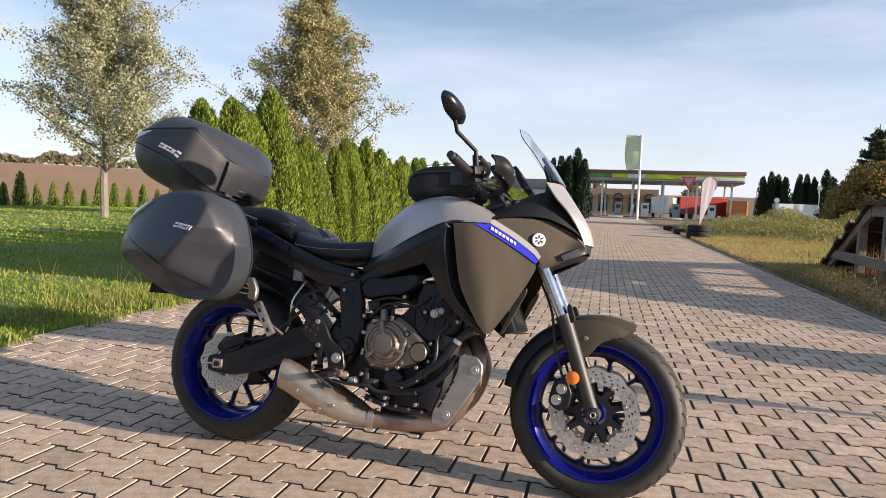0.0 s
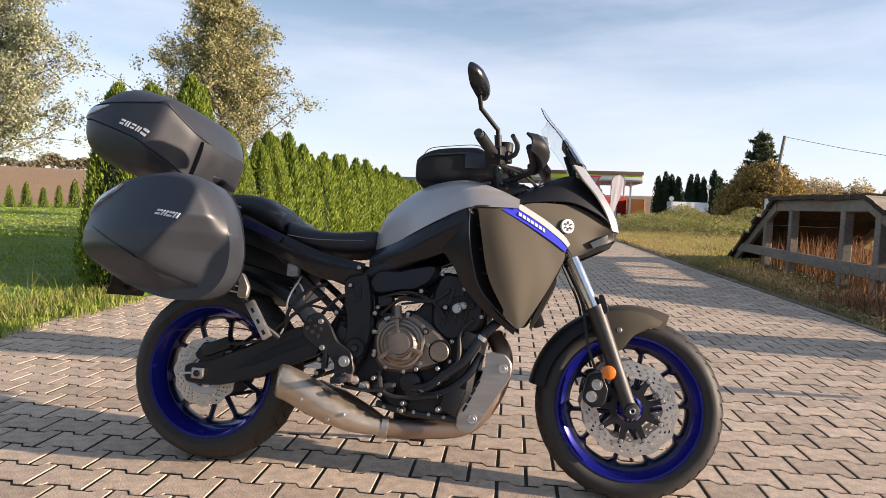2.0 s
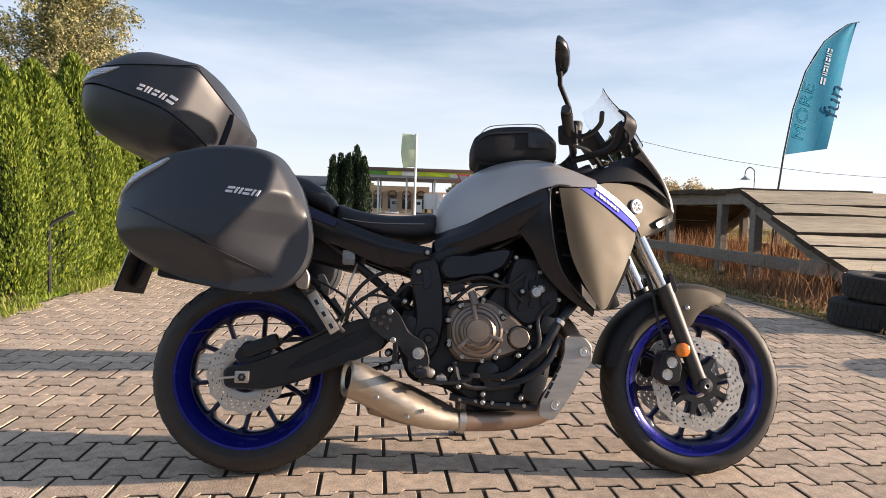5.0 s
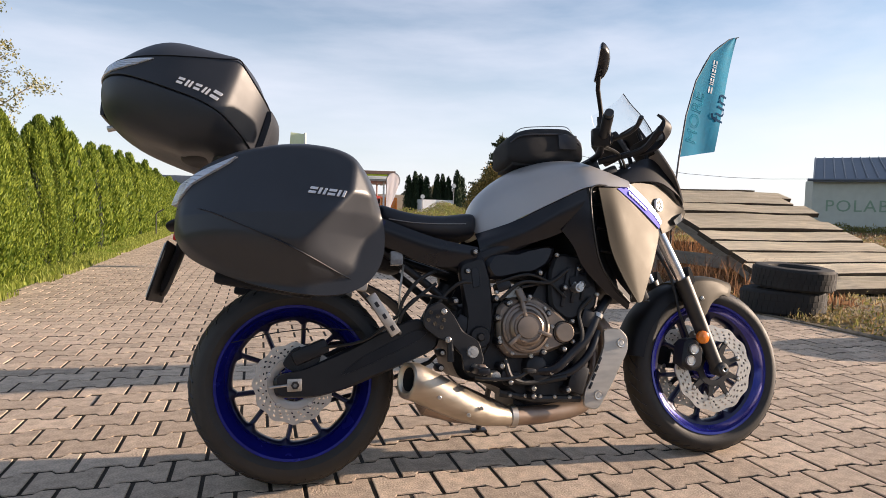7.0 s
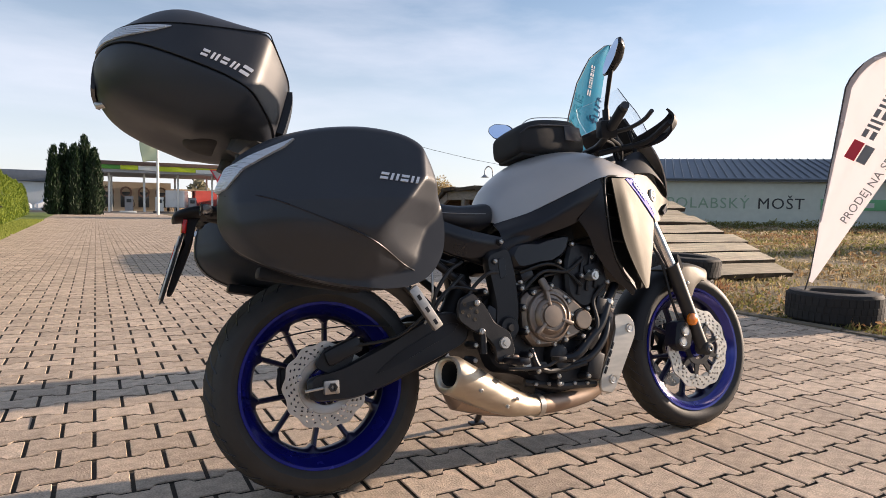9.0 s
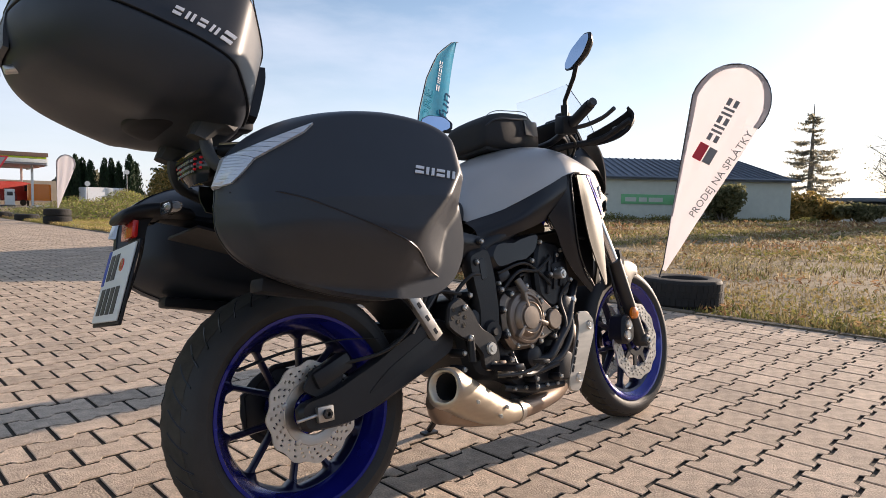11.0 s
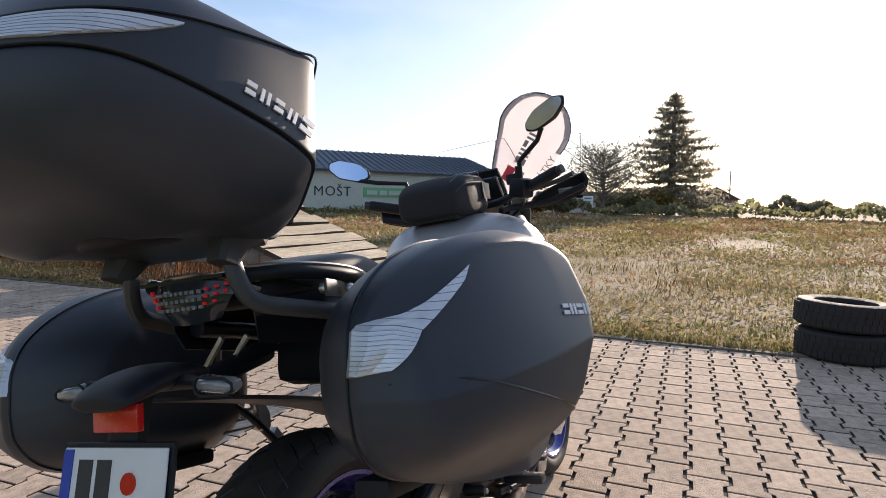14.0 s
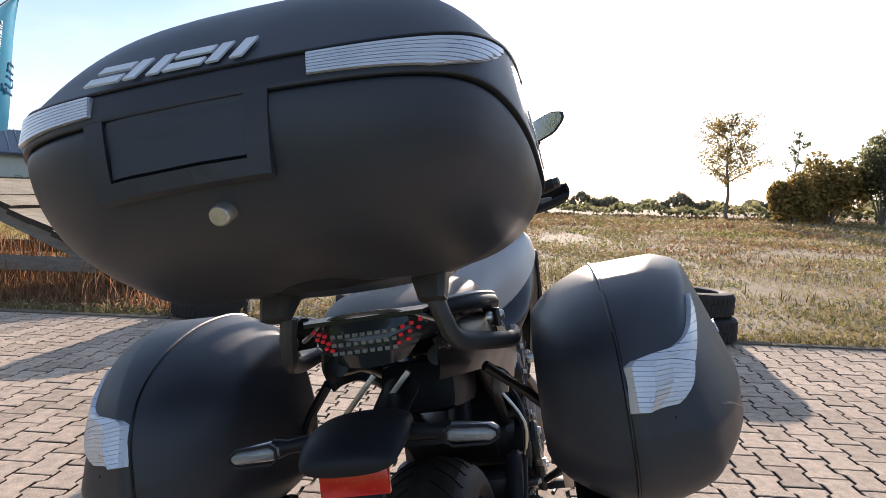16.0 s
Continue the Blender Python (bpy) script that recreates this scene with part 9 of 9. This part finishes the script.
def vehicle(at, yaw, size, material, label, kind="car"):
    """A parked vehicle seen far off: shaped body, glass and wheels."""
    L, W, H = size
    t = thing("car" if kind == "car" else "truck", label, kind, pose(at[0], at[1], 0, 0, 0, yaw))
    if kind == "car":
        side = [(-L / 2, 0.35), (-L / 2, 0.75), (-L * 0.42, 0.9), (-L * 0.3, H * 0.97), (L * 0.08, H), (L * 0.25, 0.95), (L * 0.46, 0.8), (L / 2, 0.6), (L / 2, 0.32)]
    else:
        side = [(-L / 2, 0.6), (-L / 2, H), (L * 0.3, H), (L * 0.42, H * 0.95), (L * 0.5, H * 0.5), (L * 0.5, 0.5)]
    part("body", plate(side, -W / 2, W / 2, 0.12), material, t)
    part("glass", plate([(-L * 0.28, H * 0.72), (-L * 0.24, H * 0.93), (L * 0.06, H * 0.94), (L * 0.2, H * 0.7)] if kind == "car" else [(L * 0.32, H * 0.6), (L * 0.32, H * 0.85), (L * 0.42, H * 0.85), (L * 0.46, H * 0.6)], -W / 2 - 0.015, W / 2 + 0.015, 0.01), M_DARKGLASS, t)
    for fx in (-0.3, 0.3):
        for s in (-1, 1):
            part("wheel", disc_plug((L * fx, s * (W / 2 - 0.05), 0.34), 0.34, s * 0.1, 18), M_TYRE, t)
    return t


vehicle((8.6, 84, 0), 20, (7.0, 2.4, 2.7), M_REDPAINT, "red truck standing at the filling station", "truck")
vehicle((12.4, 82.5, 0), 80, (5.0, 2.2, 2.4), M_ORANGE, "orange-red van at the filling station", "truck")
vehicle((4.2, 82, 0), 70, (5.6, 2.2, 2.6), M_CARWHITE, "white van under the canopy", "truck")
vehicle((-7.6, 72.2, 0), 12, (4.4, 1.75, 1.5), M_CARWHITE, "white car parked across the road")
vehicle((-12.8, 75, 0), 8, (4.6, 1.8, 1.6), M_CARWHITE, "silver car parked across the road")
vehicle((18.2, 78, 0), 10, (5.4, 2.1, 2.2), M_CARWHITE, "white van parked by the cypresses", "truck")
far_hall = thing("hall", "grey low hall with a pale wall beyond the road", "building", pose(-24, 96, 0))
part("wall", box((0, 0, 1.8), (34, 10, 3.6)), M_FASCIA, far_hall, smooth=False)
part("roof", box((0, 0, 4.2), (35, 11, 1.4), 0.1), M_ROOF, far_hall)

# pole and wire, street lamp
x, y = polar(72.2, 43)
up = thing("utility_pole", "leaning wooden utility pole with a thin wire", "pole", pose(x, y, 0))
part("pole", tube([(-0.5, 0, 0), (0.25, 0, 5.7)], 0.09, 8), M_BARK, up)
w0, w1 = Vector((0.25, 0, 5.65)), Vector((52 - x, 36 - y, 6.0))
part("wire", tube([w0.lerp(w1, k / 12) - Vector((0, 0, 2.2 * 4 * (k / 12) * (1 - k / 12))) for k in range(13)], 0.014, 5), M_CABLE, up)
x, y = polar(61.8, 60)
sl_ = thing("street_lamp", "curved grey street lamp beyond the ramp", "street lamp", pose(x, y, 0))
part("pole", tube([(0, 0, 0), (0, 0, 4.3), (-0.12, 0, 4.85), (-0.5, 0, 5.05), (-0.82, 0, 4.75), (-0.85, 0, 4.3)], 0.06, 8, 3), M_GREYPOLE, sl_)
part("shade", rev([(0.05, 0.3), (0.2, 0.15), (0.4, 0.0), (0.36, 0.0), (0.05, 0.26)], (-0.85, 0, 4.0), 16, axis="z"), M_GREYPOLE, sl_)

# unseen wall added behind the camera to darken reflections on the motorcycle
dim_wall = thing("wall_shop", "unseen plain grey wall added behind the viewpoint to darken reflections", "building", pose(0, 0, 0), kind="structure")
part("wall", box((-6, -9.5, 1.4), (26, 0.4, 2.8)), M_SOFFIT, dim_wall, smooth=False)


# ---- paving blocks, nearest as pieces of their own ----
PL, PW, PA = 0.2, 0.142, 0.0115
PAVE_TURN = radians(3.2)


def paver_outline(gap):
    """Dog-bone outline about its middle: wide at the ends, waisted between."""
    h, a, g = PW / 2, PA, gap / 2
    xs = [(-PL / 2 + g, a), (-0.29 * PL, a), (-0.2 * PL, -a), (0.2 * PL, -a), (0.27 * PL, a), (PL / 2 - g, a)]
    top = [(x, h + d - g * 1.1) for x, d in xs]
    return top + [(-x, -y) for x, y in top]


def paver_mesh(rng, fine=True):
    out = paver_outline(0.0125)
    k = len(out)
    tilt_x, tilt_y, lift = rng.normal(0, 0.004), rng.normal(0, 0.004), rng.normal(0, 0.0009)
    z = lambda x, y: lift + x * tilt_x + y * tilt_y
    v = [(x * 0.982, y * 0.976, z(x, y)) for x, y in out] + [(x, y, z(x, y) - 0.0035) for x, y in out]
    f = [tuple(range(k))[::-1]] + [(i, (i + 1) % k, k + (i + 1) % k, k + i) for i in range(k)]
    if fine:
        v += [(x, y, -0.03) for x, y in out]
        f += [(k + i, k + (i + 1) % k, 2 * k + (i + 1) % k, 2 * k + i) for i in range(k)]
    return v, f


prng = np.random.default_rng(5)
paving = thing("pavement", "brownish interlocking concrete block paving of the drive", "paving", kind="structure")
shared = []
for k in range(14):
    v, f = paver_mesh(prng)
    me = bpy.data.meshes.new("paver")
    me.from_pydata(v, [], f)
    me.materials.append(M_PAVER)
    me.materials.append(M_SAND)
    me.polygons.foreach_set("material_index", [0] * 13 + [1] * (len(f) - 13))
    shared.append(me)
ct, st = math.cos(PAVE_TURN), math.sin(PAVE_TURN)
near, rest_v, rest_f, rest_m = 0, [], [], []
for r in range(-70, 400):
    for c in range(-36, 36):
        u, w = (c + 0.5 * (r % 2)) * PL + 0.03, r * PW + 0.053
        x, y = 0.8 + u * ct - w * st, u * st + w * ct
        if not (-9 < y < 52) or x < road_left(y) - 0.08 or x > road_right(y) + 0.08:
            continue
        if near < 300 and -1.15 < y < 0.8 and -0.9 < x < 2.9 and not (-0.25 < y < 0.45 and -0.2 < x < 1.5):
            ob = new("paver", shared[int(prng.integers(14))])
            ob.parent = paving
            ob.matrix_local = Matrix.Translation((x, y, 0)) @ Matrix.Rotation(PAVE_TURN + (math.pi if prng.random() < 0.5 else 0), 4, "Z")
            near += 1
        else:
            v, f = paver_mesh(prng, y < 7)
            o = len(rest_v)
            rest_v += [(min(max(x + a * ct - b * st, road_left(y) - 0.02), road_right(y) - 0.002), y + a * st + b * ct, z) for a, b, z in v]
            rest_f += [tuple(o + i for i in q) for q in f]
            rest_m += [0] * 13 + [1] * (len(f) - 13)
blocks = from_arrays("paving_blocks", rest_v, rest_f, M_PAVER, paving)
blocks.data.materials.append(M_SAND)
blocks.data.polygons.foreach_set("material_index", rest_m)
tagged(blocks, "brownish interlocking concrete paving blocks farther along the drive", kind="stuff")
from_arrays("paving_far", [(road_left(52), 52, -0.002), (road_right(52), 52, -0.002), (road_right(64), 64, -0.002), (road_left(64), 64, -0.002)], [(0, 1, 2, 3)], M_PAVER, paving)
